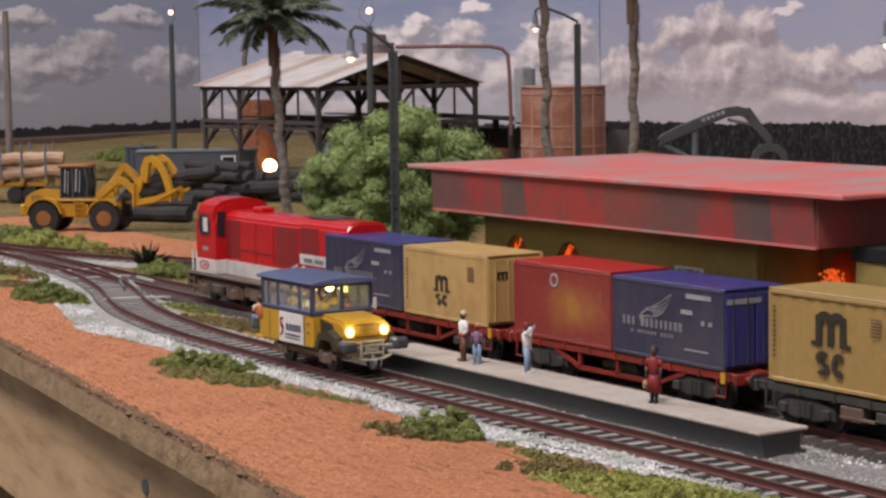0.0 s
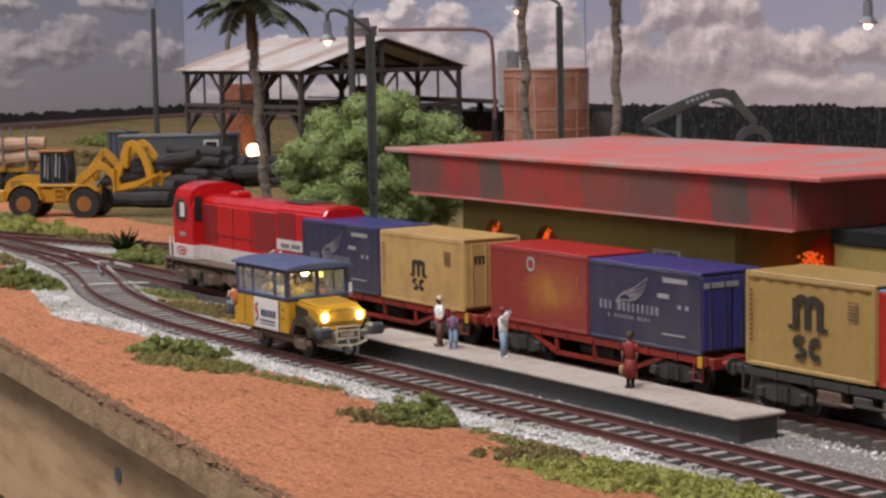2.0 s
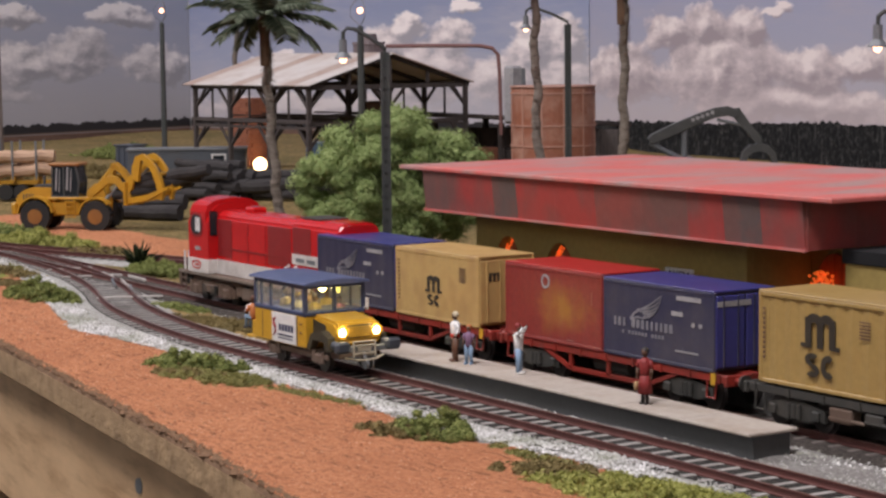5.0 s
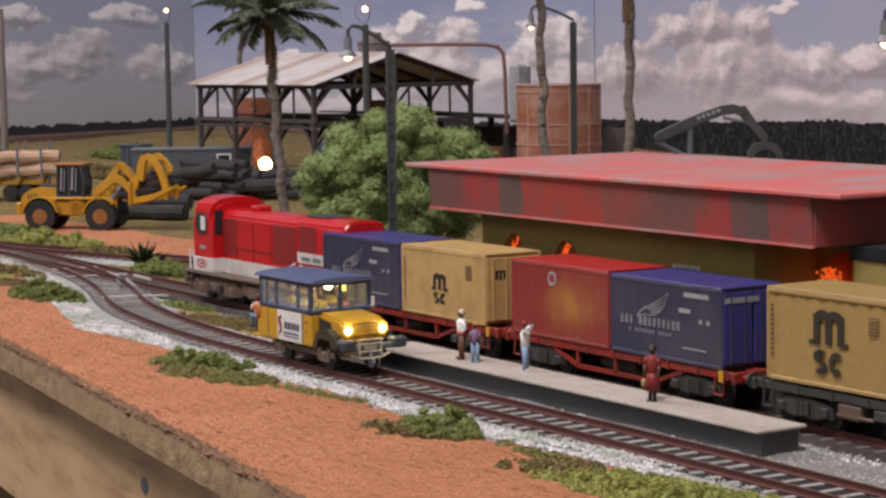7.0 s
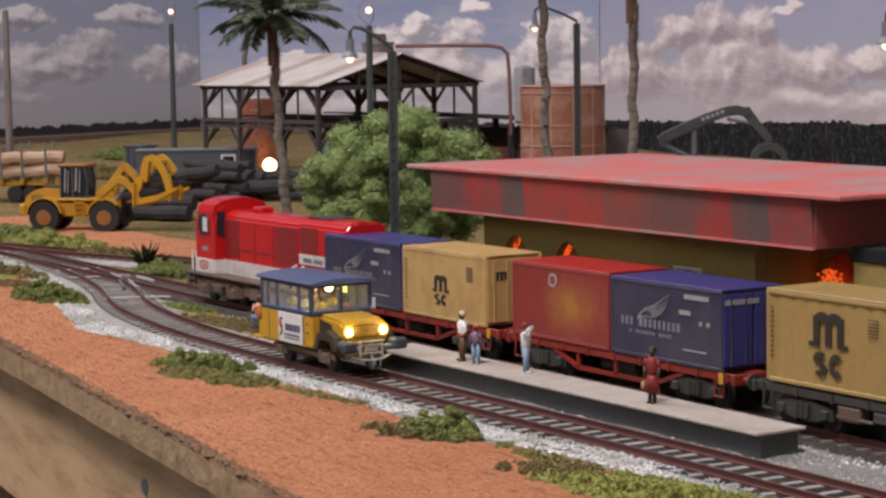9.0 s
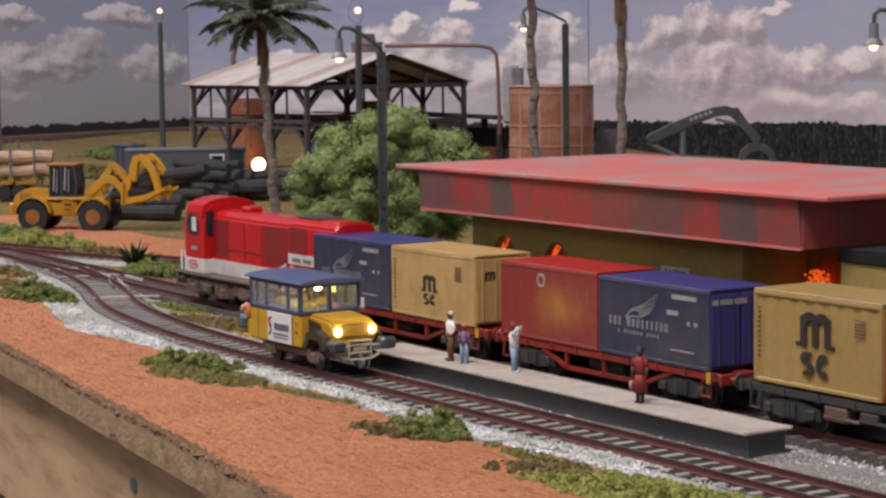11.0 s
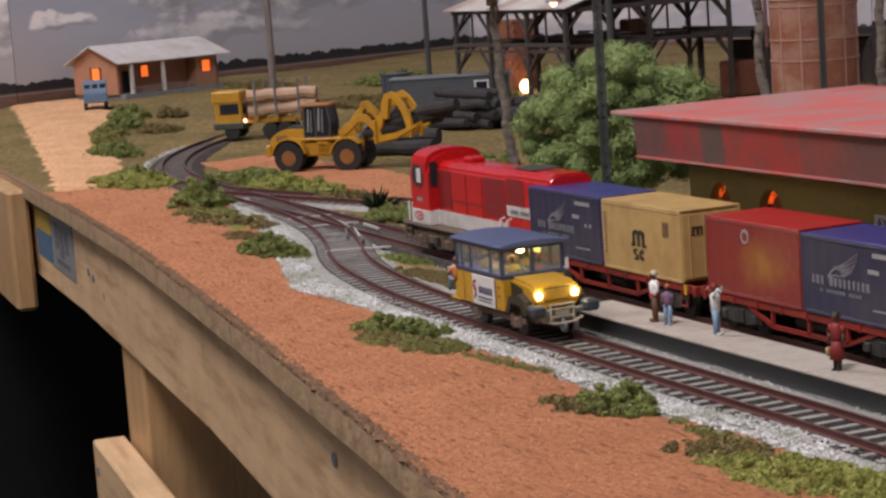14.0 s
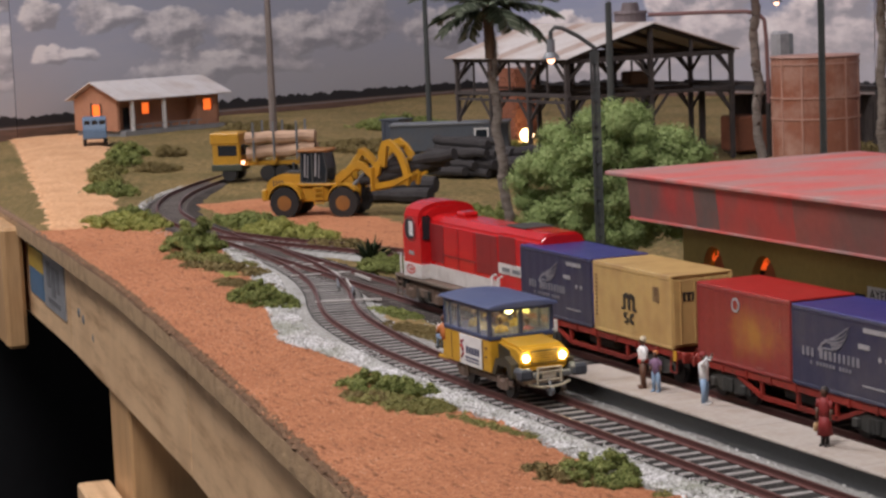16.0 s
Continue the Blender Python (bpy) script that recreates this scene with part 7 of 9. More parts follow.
    for s in (-0.5, 0.5):
        prism(bm, [(-0.95, 1.0), (0.45, 1.0), (0.55, 1.9), (0.35, 2.6), (-0.2, 2.95), (-0.75, 2.5)], s - 0.09, s + 0.09, axis="y")
    box(bm, -0.2, 0, 1.5, 1.1, 0.9, 0.7, 0.05)
    part("arm_tower", bm, M_MACHYEL, w)
    for s in (-1, 1):
        bm = B()
        prism(bm, [(-0.55, 2.35), (-0.35, 2.7), (0.4, 3.3), (0.85, 3.5), (1.3, 3.35), (2.1, 2.45), (2.25, 1.85), (1.95, 1.75), (1.75, 2.25), (1.1, 2.9), (0.7, 2.95), (0.1, 2.45), (-0.3, 2.15)], s * 0.62 - 0.11, s * 0.62 + 0.11, axis="y")
        bmesh.ops.bevel(bm, geom=bm.edges[:], offset=0.03, segments=1, affect="EDGES")
        part("lift_arm", bm, M_MACHYEL, w)
        bm = B()
        tube(bm, (0.1, s * 0.62, 1.5), (0.75, s * 0.62, 2.2), 0.14, sides=10)
        tube(bm, (0.7, s * 0.62, 2.15), (1.35, s * 0.62, 2.85), 0.07, sides=8)
        part("ram", bm, M_STEELGREY, w)
    bm = B()
    for s in (-0.24, 0.24):
        prism(bm, [(0.35, 3.0), (0.62, 3.75), (0.80, 4.2), (1.02, 4.25), (1.6, 3.75), (2.0, 3.2), (2.0, 2.95), (1.75, 3.0), (1.4, 3.5), (1.0, 3.8), (0.85, 3.5), (0.65, 2.95)], s - 0.07, s + 0.07, axis="y")
    tube(bm, (0.9, -0.4, 4.1), (0.9, 0.4, 4.1), 0.12, sides=10)
    tube(bm, (-0.2, 0, 2.8), (0.85, 0, 4.05), 0.12, sides=8)
    part("rocker", bm, M_MACHYEL, w)
    # the grapple hangs turned a little from the machine
    grip = P(2.0, 0.0, 0, -22)
    bm = B()
    box(bm, 0.15, 0, 2.3, 0.16, 1.9, 1.5, 0.04)
    for s in (-0.55, 0.55):
        prism(bm, [(0.1, 2.2), (0.55, 2.6), (0.75, 3.3), (0.5, 3.5), (0.1, 3.2)], s - 0.10, s + 0.10, axis="y")
    part("grapple_frame", bm, M_MACHYEL, w, m=grip)
    curve = [(0.75, 3.1, 0.55), (0.85, 3.9, 0.62), (1.05, 4.5, 0.50), (1.4, 4.62, 0.40), (1.85, 4.35, 0.40), (2.3, 3.85, 0.42), (2.65, 3.2, 0.50), (2.85, 2.5, 0.46), (2.85, 1.95, 0.16)]
    for s in (-0.48, 0.48):
        bm = B()
        rim, inner = [], []
        for k, (x0_, z0_, th) in enumerate(curve):
            xp, zp, _ = curve[max(0, k - 1)]
            xn, zn, _ = curve[min(len(curve) - 1, k + 1)]
            d = Vector((xn - xp, zn - zp)).normalized()
            nrm = Vector((-d.y, d.x))
            rim.append((x0_ + nrm.x * th / 2, z0_ + nrm.y * th / 2))
            inner.append((x0_ - nrm.x * th / 2, z0_ - nrm.y * th / 2))
        prism(bm, rim + inner[::-1], s - 0.12, s + 0.12, axis="y")
        part("grapple_claw", bm, M_MACHYEL, w, m=grip)
        bm = B()
        prism(bm, [(0.1, 1.6), (1.9, 1.95), (3.5, 2.65), (3.45, 2.8), (1.85, 2.3), (0.1, 2.0)], s * 1.25 - 0.10, s * 1.25 + 0.10, axis="y")
        part("grapple_fork", bm, M_MACHYEL, w, m=grip)
    for gx, gz in ((1.85, 4.35), (2.5, 3.55), (2.85, 2.6)):
        bm = B()
        box(bm, gx, 0, gz, 0.24, 1.1, 0.20, 0.03)
        part("claw_bar", bm, M_MACHYEL, w, m=grip)
    bm = B()
    tube(bm, (0.3, 0, 2.9), (1.5, 0, 4.0), 0.10, sides=8)
    part("ram", bm, M_STEELGREY, w, m=grip)
    return w


wheel_loader(-68.1, 17.6, GZ + 0.12, 47)
for k in range(3):
    ob = new("log", DARK_LOGS[k])
    ob.matrix_basis = P(-65.6 + 0.4 * k, 20.0 + 0.3 * k, 2.3 + 0.40 * k, 52 - 8 * k, 0, -9)
    tagged(ob, "dark bark log held in the loader grapple", "log", "grappled logs")


# ---------------------------------------------------------------- log truck
truck = thing("log_truck", -97.6, 19.3, -0.05, 55, "yellow log truck loaded with pale trunks", "truck")
bm = B()
box(bm, 0, 0, 1.9, 2.2, 2.5, 2.0, 0.12)
cab = part("cab", bm, M_MACHYEL, truck)
bm = B()
box(bm, -0.1, 0, 3.2, 2.3, 2.6, 0.9, 0.1)
part("roof_box", bm, M_MACHYEL, cab)
bm = B()
box(bm, 0.1, -1.26, 2.3, 1.5, 0.04, 0.8, 0.02)
part("window", bm, M_DARKGLASS, cab)
bm = B()
box(bm, 1.12, 0, 2.3, 0.04, 2.0, 0.8, 0.02)
part("window", bm, M_DARKGLASS, cab)
bm = B()
box(bm, 0, -0.2, 1.0, 2.4, 2.3, 0.5, 0.06)
part("lower_cab", bm, paint("green_skirt", (0.05, 0.06, 0.035), 0.6), cab)
bm = B()
box(bm, 4.0, 0, 1.25, 6.4, 1.0, 0.35, 0.04)
part("chassis", bm, M_MACHYEL, truck)
for x in (2.2, 3.8, 5.6):
    bm = B()
    box(bm, x, 0, 1.55, 0.3, 2.6, 0.3)
    b = part("bolster", bm, M_MACHYEL, truck)
    for s in (-1, 1):
        bm = B()
        tube(bm, (x, s * 1.25, 1.5), (x, s * 1.3, 4.4), 0.09, sides=6)
        part("stake", bm, M_STEELGREY, b)
for x in (0.2, 3.2, 4.4, 6.2):
    for s in (-1, 1):
        bm = B()
        tyre(bm, (x, s * 1.05, 0.55), 0.55, 0.5)
        part("wheel", bm, M_TYRE, truck)
for k, (dy, dz) in enumerate(((-0.6, 2.3), (0.6, 2.3), (0, 3.3), (-0.7, 3.35))):
    ob = new("log", PALE_LOGS[k % 3])
    a = math.radians(55)
    ob.matrix_basis = P(-97.6 + math.cos(a) * 4.1 - math.sin(a) * dy, 19.3 + math.sin(a) * 4.1 + math.cos(a) * dy, dz - 0.2, 55 + 2 * k, 0, -3 + k)
    tagged(ob, "pale trunk loaded on the yellow truck", "log", "loaded trunks")
bm = B()
ball(bm, (1.2, -0.9, 1.35), 0.16)
part("headlamp", bm, M_LAMP, truck)


# ---------------------------------------------------------------- grey trailer by the shed
tr = thing("site_trailer", -98.95, 38.35, 0.2, 60, "dark grey box trailer with a pale roof edge", "trailer")
bm = B()
box(bm, 0, 0, 1.75, 9.5, 2.6, 2.1, 0.05)
part("body", bm, paint("trailer_grey", (0.075, 0.085, 0.10), 0.6), tr)
bm = B()
box(bm, 0, 0, 2.87, 9.7, 2.8, 0.18, 0.03)
part("roof", bm, M_STEELGREY, tr)
bm = B()
box(bm, 2.6, -1.32, 1.9, 0.9, 0.05, 0.8)
part("window", bm, M_DARKGLASS, tr)
bm = B()
for x in (2.08, 3.12):
    box(bm, x, -1.33, 1.9, 0.12, 0.06, 1.0)
box(bm, 2.6, -1.33, 2.4, 1.2, 0.06, 0.12)
part("window_frame", bm, M_WHITE, tr)
for x in (-3.2, 3.2):
    bm = B()
    for s in (-1, 1):
        tyre(bm, (x, s * 1.0, 0.45), 0.45, 0.4)
    part("axle", bm, M_TYRE, tr)
bm = B()
box(bm, 0, 0, 1.5, 1.9, 1.9, 3.0, 0.1)
box(bm, 0, 0, 3.0, 2.1, 2.1, 0.16, 0.04)
for k in range(-1, 2):
    box(bm, 0.55 * k, -0.98, 1.5, 0.12, 0.1, 2.7)
single("steel_bin", bm, paint("bin_slate", (0.06, 0.07, 0.09), 0.55), -107.6, 37.2, 0.1, 30, "slate grey steel bin beside the log stack", "bin")
van = thing("blue_van", -106.4, 55.9, 0.6, 60, "small pale blue van parked under the shed", "van")
bm = B()
prism(bm, [(-2.2, 0.5), (2.2, 0.5), (2.2, 1.3), (1.4, 1.5), (0.7, 2.2), (-2.2, 2.2)], -0.9, 0.9, axis="y")
bmesh.ops.bevel(bm, geom=bm.edges[:], offset=0.08, segments=1, affect="EDGES")
part("body", bm, M_BLUEVAN, van)
for x in (-1.4, 1.4):
    for s in (-1, 1):
        bm = B()
        tyre(bm, (x, s * 0.8, 0.4), 0.4, 0.3)
        part("wheel", bm, M_TYRE, van)
bm = B()
box(bm, 0.2, -0.91, 1.75, 1.2, 0.04, 0.5)
part("window", bm, M_DARKGLASS, van)


# ---------------------------------------------------------------- excavator arm over the station roof
ex = thing("log_excavator", -62.25, 60.6, 0.25, 55, "dark grey log excavator with a bent boom and grab", "excavator")
bm = B()
prism(bm, [(-3.0, 4.0), (-2.75, 4.3), (-0.6, 5.15), (1.2, 5.75), (2.8, 6.2), (3.9, 6.32), (4.7, 6.1), (5.0, 5.65), (4.6, 5.45), (3.9, 5.62), (2.9, 5.5), (1.3, 5.0), (-0.4, 4.35), (-2.6, 3.6)], -0.38, 0.38, axis="y")
bmesh.ops.bevel(bm, geom=bm.edges[:], offset=0.05, segments=1, affect="EDGES")
part("boom", bm, M_GREYMACH, ex, "dark grey bent boom with a pale mark")
bm = B()
prism(bm, [(4.3, 6.1), (4.9, 6.2), (5.9, 5.0), (6.7, 4.2), (6.9, 3.8), (6.4, 3.6), (5.5, 4.5), (4.4, 5.5)], -0.3, 0.3, axis="y")
part("stick", bm, M_GREYMACH, ex)
bm = B()
for k in range(5):
    box(bm, 0.9 + 0.42 * k, -0.40, 5.36 + 0.125 * k, 0.30, 0.03, 0.24)
part("marking", bm, M_MARKLIGHT, ex, "pale bars")
for s in (-1, 1):
    for t in (-0.42, 0.42):
        bm = B()
        prism(bm, [(6.6, 3.6), (6.6 + s * 0.8, 3.5), (6.6 + s * 1.4, 3.0), (6.6 + s * 1.6, 2.3), (6.6 + s * 1.2, 1.7), (6.6 + s * 1.1, 2.3), (6.6 + s * 0.9, 2.75), (6.6 + s * 0.4, 3.0), (6.6, 3.05)], t - 0.12, t + 0.12, axis="y")
        part("grab_claw", bm, M_GREYMACH, ex)
bm = B()
box(bm, 6.6, 0, 3.4, 0.6, 1.1, 0.45, 0.08)
tube(bm, (6.6, 0, 3.5), (6.7, 0, 4.1), 0.2, 0.16, 10)
part("rotator", bm, M_GREYMACH, ex)
for a, b, r in (((-2.8, 0, 3.7), (0.2, 0, 2.4), 0.20), ((0.2, 0, 2.6), (0.2, 0, 4.7), 0.26), ((3.0, -0.1, 5.35), (5.4, -0.1, 4.9), 0.12), ((5.0, -0.1, 5.0), (6.4, -0.1, 3.9), 0.10)):
    bm = B()
    tube(bm, a, b, r, sides=10)
    part("ram", bm, M_STEELGREY, ex)
bm = B()
box(bm, -1.0, 0, 1.8, 4.0, 2.8, 1.8, 0.15)
part("body", bm, M_GREYMACH, ex)
bm = B()
box(bm, -1.0, 0, 0.6, 4.8, 3.0, 1.2, 0.3)
part("crawler", bm, M_TYRE, ex)


ex.matrix_basis = ex.matrix_basis @ P(-0.5, 0, 0) @ Matrix.Diagonal((0.83, 1, 1, 1))


# ---------------------------------------------------------------- house on the hill
HX, HY, HZ, HR = -147.5, 24.0, 0.9, 110.4
ho = thing("bungalow", HX, HY, HZ, HR, "small brick-pink bungalow with lit orange windows", "house")
# local x runs along the long front to the right, y goes back
HL, HD, HH = 12.4, 7.4, 3.4
bm = B()
prism(bm, [(0, -0.9), (HL, -0.9), (HL, HD), (0, HD)], -1.2, 0.35)
part("plinth", bm, M_PLINTH, ho, "grey concrete plinth")
bm = B()
wall_strip(bm, 0.0, HL, 0.35, HH, 1.6, 0.3, [(1.5, 2.4, 0.35, 2.6, 0), (3.9, 4.8, 1.8, 2.9, 0)])
part("wall", bm, M_HOUSEWALL, ho)
bm = B()
wall_strip(bm, 9.6, HL, 0.35, HH, 0.0, 0.3, [(10.45, 11.55, 1.75, 2.9, 0)])
box(bm, 9.75, 0.95, 1.9, 0.3, 1.3, 3.05)
part("wall", bm, M_HOUSEWALL, ho)
bm = B()
prism(bm, [(0, 0.35), (HD, 0.35), (HD, HH), (HD * 0.5, HH + 1.7), (0, HH)], -0.3, 0.0, axis="x")
part("gable_wall", bm, M_HOUSEWALL, ho)
bm = B()
prism(bm, [(0, 0.35), (HD, 0.35), (HD, HH), (HD * 0.5, HH + 1.7), (0, HH)], HL - 0.3, HL, axis="x")
part("gable_wall", bm, M_HOUSEWALL, ho)
bm = B()
box(bm, HL / 2, HD - 0.15, 1.9, HL, 0.3, 3.1)
part("wall", bm, M_HOUSEWALL, ho)
for y0, y1, z0, z1 in ((-1.3, HD * 0.5, HH - 0.02, HH + 1.75), (HD * 0.5, HD + 0.8, HH + 1.75, HH - 0.1)):
    for k in range(8):
        a, b = -0.9 + (HL + 1.8) * k / 8, -0.9 + (HL + 1.8) * (k + 1) / 8 - 0.03
        bm = B()
        q = [(a, y0, z0), (b, y0, z0), (b, y1, z1), (a, y1, z1)]
        lo = [bm.verts.new(p) for p in q]
        hi = [bm.verts.new((p[0], p[1], p[2] + 0.12)) for p in q]
        bm.faces.new(lo[::-1])
        bm.faces.new(hi)
        for i in range(4):
            bm.faces.new((lo[i], lo[(i + 1) % 4], hi[(i + 1) % 4], hi[i]))
        part("roof_sheet", bm, M_TIN, ho)
for x in (1.0, 4.9):
    bm = B()
    box(bm, x, -0.75, 1.8, 0.3, 0.3, 3.0)
    part("porch_post", bm, M_WHITE, ho)
M_HOUSELIT = glow("lit_house_window", (1.0, 0.17, 0.025), 1.2)
for x, y, rz in ((4.35, 1.75, 0), (11.0, 0.15, 0)):
    bm = B()
    box(bm, x, y, 2.35, 1.0, 0.05, 1.15)
    w = part("window", bm, M_HOUSELIT, ho, "window glowing orange")
    bm = B()
    for s in (-0.65, 0.65):
        box(bm, x + s, y - 0.1, 2.35, 0.14, 0.1, 1.3)
    part("window_frame", bm, M_HOUSEWALL, w)
bm = B()
box(bm, -0.33, HD * 0.47, 2.35, 0.06, 1.25, 1.15)
w = part("window", bm, M_HOUSELIT, ho, "window glowing orange")
bm = B()
for s in (-0.95, 0.95):
    box(bm, -0.38, HD * 0.47 + s * 0.85, 2.3, 0.12, 0.2, 1.6)
part("window_frame", bm, M_RUST, w)
bm = B()
box(bm, 1.95, 1.75, 1.45, 0.9, 0.06, 2.2)
part("door", bm, M_NEARBLACK, ho)
bm = B()
for k in range(8):
    box(bm, 1.2 + 1.1 * k, -0.85, 0.62, 0.10, 0.08, 0.55)
box(bm, 5.2, -0.85, 0.9, 8.6, 0.1, 0.08)
part("porch_rail", bm, M_PLINTH, ho)
car = thing("blue_pickup", -138.0, 19.0, 0.75, 166, "blue pickup parked before the bungalow", "pickup")
bm = B()
prism(bm, [(-2.3, 0.6), (2.3, 0.6), (2.3, 1.4), (1.0, 1.55), (0.7, 2.6), (-2.0, 2.6), (-2.3, 1.5)], -1.1, 1.1, axis="y")
bmesh.ops.bevel(bm, geom=bm.edges[:], offset=0.1, segments=1, affect="EDGES")
part("body", bm, M_BLUEVAN, car)
for sx in (-1, 1):
    for sy in (-1, 1):
        bm = B()
        tyre(bm, (sx * 1.4, sy * 0.95, 0.45), 0.45, 0.35)
        part("wheel", bm, M_TYRE, car)
for yy in (-0.7, 0.0, 0.7):
    bm = B()
    box(bm, -2.12, yy, 2.0, 0.12, 0.5, 0.7, rot=Matrix.Rotation(-0.2, 4, "Y"))
    part("window", bm, M_DARKGLASS, car)


# ---------------------------------------------------------------- plants
def leaf_material(name, dark, mid, light):
    def build(nt, bsdf):
        g = nt.nodes.new("ShaderNodeNewGeometry")
        c = ramp(nt, g.outputs["Random Per Island"], [(0.0, dark), (0.5, mid), (1.0, light)])
        n = noise_at(nt, coords(nt), 0.8, 4, 0.6)
        c = mix(nt, ramp(nt, n, [(0.4, (0, 0, 0)), (0.7, (0.45,) * 3)]), c, dark)
        nt.links.new(c, bsdf.inputs["Base Color"])
        bsdf.inputs["Roughness"].default_value = 0.75
        bsdf.inputs["Specular IOR Level"].default_value = 0.2
    return material(name, build)


M_LEAF = leaf_material("tree_foam_leaves", (0.175, 0.235, 0.075), (0.28, 0.355, 0.13), (0.40, 0.465, 0.195))
M_BUSH = leaf_material("bush_foam", (0.06, 0.08, 0.02), (0.22, 0.25, 0.068), (0.44, 0.45, 0.165))
M_BUSHDRY = leaf_material("dry_bush_foam", (0.085, 0.06, 0.022), (0.22, 0.165, 0.062), (0.37, 0.29, 0.13))
M_BUSHLIME = leaf_material("lime_turf_foam", (0.16, 0.165, 0.035), (0.35, 0.35, 0.085), (0.54, 0.52, 0.18))
M_BUSHOLIVE = leaf_material("olive_foam", (0.11, 0.105, 0.03), (0.25, 0.235, 0.075), (0.40, 0.36, 0.14))
M_PALMLEAF = leaf_material("palm_leaf", (0.05, 0.065, 0.04), (0.135, 0.16, 0.105), (0.32, 0.34, 0.25))
M_BARK = wood("tree_bark", (0.11, 0.085, 0.06), (0.045, 0.035, 0.028), (5, 5, 1), 0.95, relief=0.06)
M_PALMBARK = wood("palm_bark", (0.20, 0.165, 0.135), (0.085, 0.065, 0.05), (2, 2, 6), 0.95, relief=0.08)
M_PALMFUR = wood("palm_fibre", (0.15, 0.085, 0.05), (0.055, 0.035, 0.024), (5, 5, 1), 0.95, relief=0.1)


def bush(x, y, w, d, h, n, mat, label, seed, name="bush", category="bush", size=0.13, kind=""):
    """A mat of foam scatter: many small overlapping lumps with a ragged rim."""
    rng = random.Random(seed)
    cores = []
    lumps = max(14, int(w * d * 0.10 / (size * size)))
    for _ in range(lumps):
        a, r = rng.uniform(0, math.tau), rng.random() ** 0.55
        rim = 1 + 0.5 * noise.noise((2.2 * math.cos(a), 2.2 * math.sin(a), seed))
        px, py = 0.5 * w * r * rim * math.cos(a), 0.5 * d * r * rim * math.sin(a)
        swell = 0.55 + 1.0 * abs(noise.noise((px * 0.7, py * 0.9, seed + 3.0))) + 0.3 * noise.noise((px * 2.0, py * 2.0, seed))
        hh = max(0.05 * rng.random(), h * (1 - 0.8 * r * r) * swell * rng.uniform(0.5, 1.05))
        cores.append((px, py, hh * 0.8, size * rng.uniform(1.2, 2.3)))
    for _ in range(lumps // 4):
        a, r = rng.uniform(0, math.tau), rng.uniform(0.9, 1.25)
        cores.append((0.5 * w * r * math.cos(a), 0.5 * d * r * math.sin(a), 0.02, size * rng.uniform(0.35, 0.8)))
    me = tufted(cores, max(60, min(260, 64000 // lumps)), 0.034 if size < 0.1 else 0.06, seed, mat, name, 0.9, 0.6)
    ob = new(name, me)
    ob.matrix_basis = P(x, y, ground_z(x, y) + 0.04, rng.uniform(0, 20))
    return tagged(ob, label, category, "bushes on the layout", kind)


def tree(x, y, z):
    t = thing("broadleaf_tree", x, y, z, 0, "bushy green tree with dense clumpy foliage", "tree")
    rng = random.Random(5)
    bm = B()
    pipe(bm, [(0, 0, -0.4), (0.05, 0, 0.5), (0.1, 0.05, 1.5), (0.0, 0.1, 2.6), (0.1, 0.1, 4.2)], [0.48, 0.36, 0.30, 0.26, 0.12], 10)
    trunk = part("trunk", bm, M_BARK, t)
    for k in range(7):
        a = k * 0.9
        bm = B()
        pipe(bm, [(0, 0, 1.3 + 0.2 * k), (0.9 * math.cos(a), 0.9 * math.sin(a), 2.3 + 0.2 * k), (2.4 * math.cos(a), 2.4 * math.sin(a), 3.2 + 0.25 * k)], [0.17, 0.11, 0.04], 7)
        part("limb", bm, M_BARK, trunk)
    # rounded masses: along, behind, height and the three half sizes
    masses = ((0.3, 0.1, 6.5, 1.8, 1.6, 1.6), (2.55, 0.3, 5.35, 1.3, 1.4, 1.05), (-1.6, 0.2, 5.85, 1.5, 1.5, 1.4), (-2.9, -0.2, 4.3, 1.5, 1.5, 1.5),
              (-0.8, -1.3, 4.5, 1.8, 1.3, 1.7), (1.3, -1.1, 4.1, 1.8, 1.3, 1.7), (2.9, 0.3, 3.2, 1.1, 1.3, 1.2), (-2.3, -0.6, 2.7, 1.4, 1.3, 0.9),
              (0.3, 1.6, 4.6, 2.1, 1.4, 2.1), (0.0, -0.8, 2.5, 1.8, 1.5, 0.7))
    cores = []
    for k in range(300):
        u, v, h, ru, rv, rh = masses[k % 10]
        d = Vector((rng.gauss(0, 1), rng.gauss(0, 1), rng.gauss(0, 1))).normalized() * (0.6 + 0.42 * rng.random() ** 0.4)
        u, v = u + d.x * ru, v + d.y * rv
        cores.append((0.47 * u - 0.88 * v, 0.88 * u + 0.47 * v, max(h + 0.35 + d.z * rh, 1.7 + rng.uniform(0, 0.5)), rng.uniform(0.36, 0.72)))
    crown = new("crown", tufted(cores, 720, 0.055, 7, M_LEAF, "crown", 0.85, 0.66))
    crown.parent = t
    return t


tree(-26.3, 14.1, 0.0)


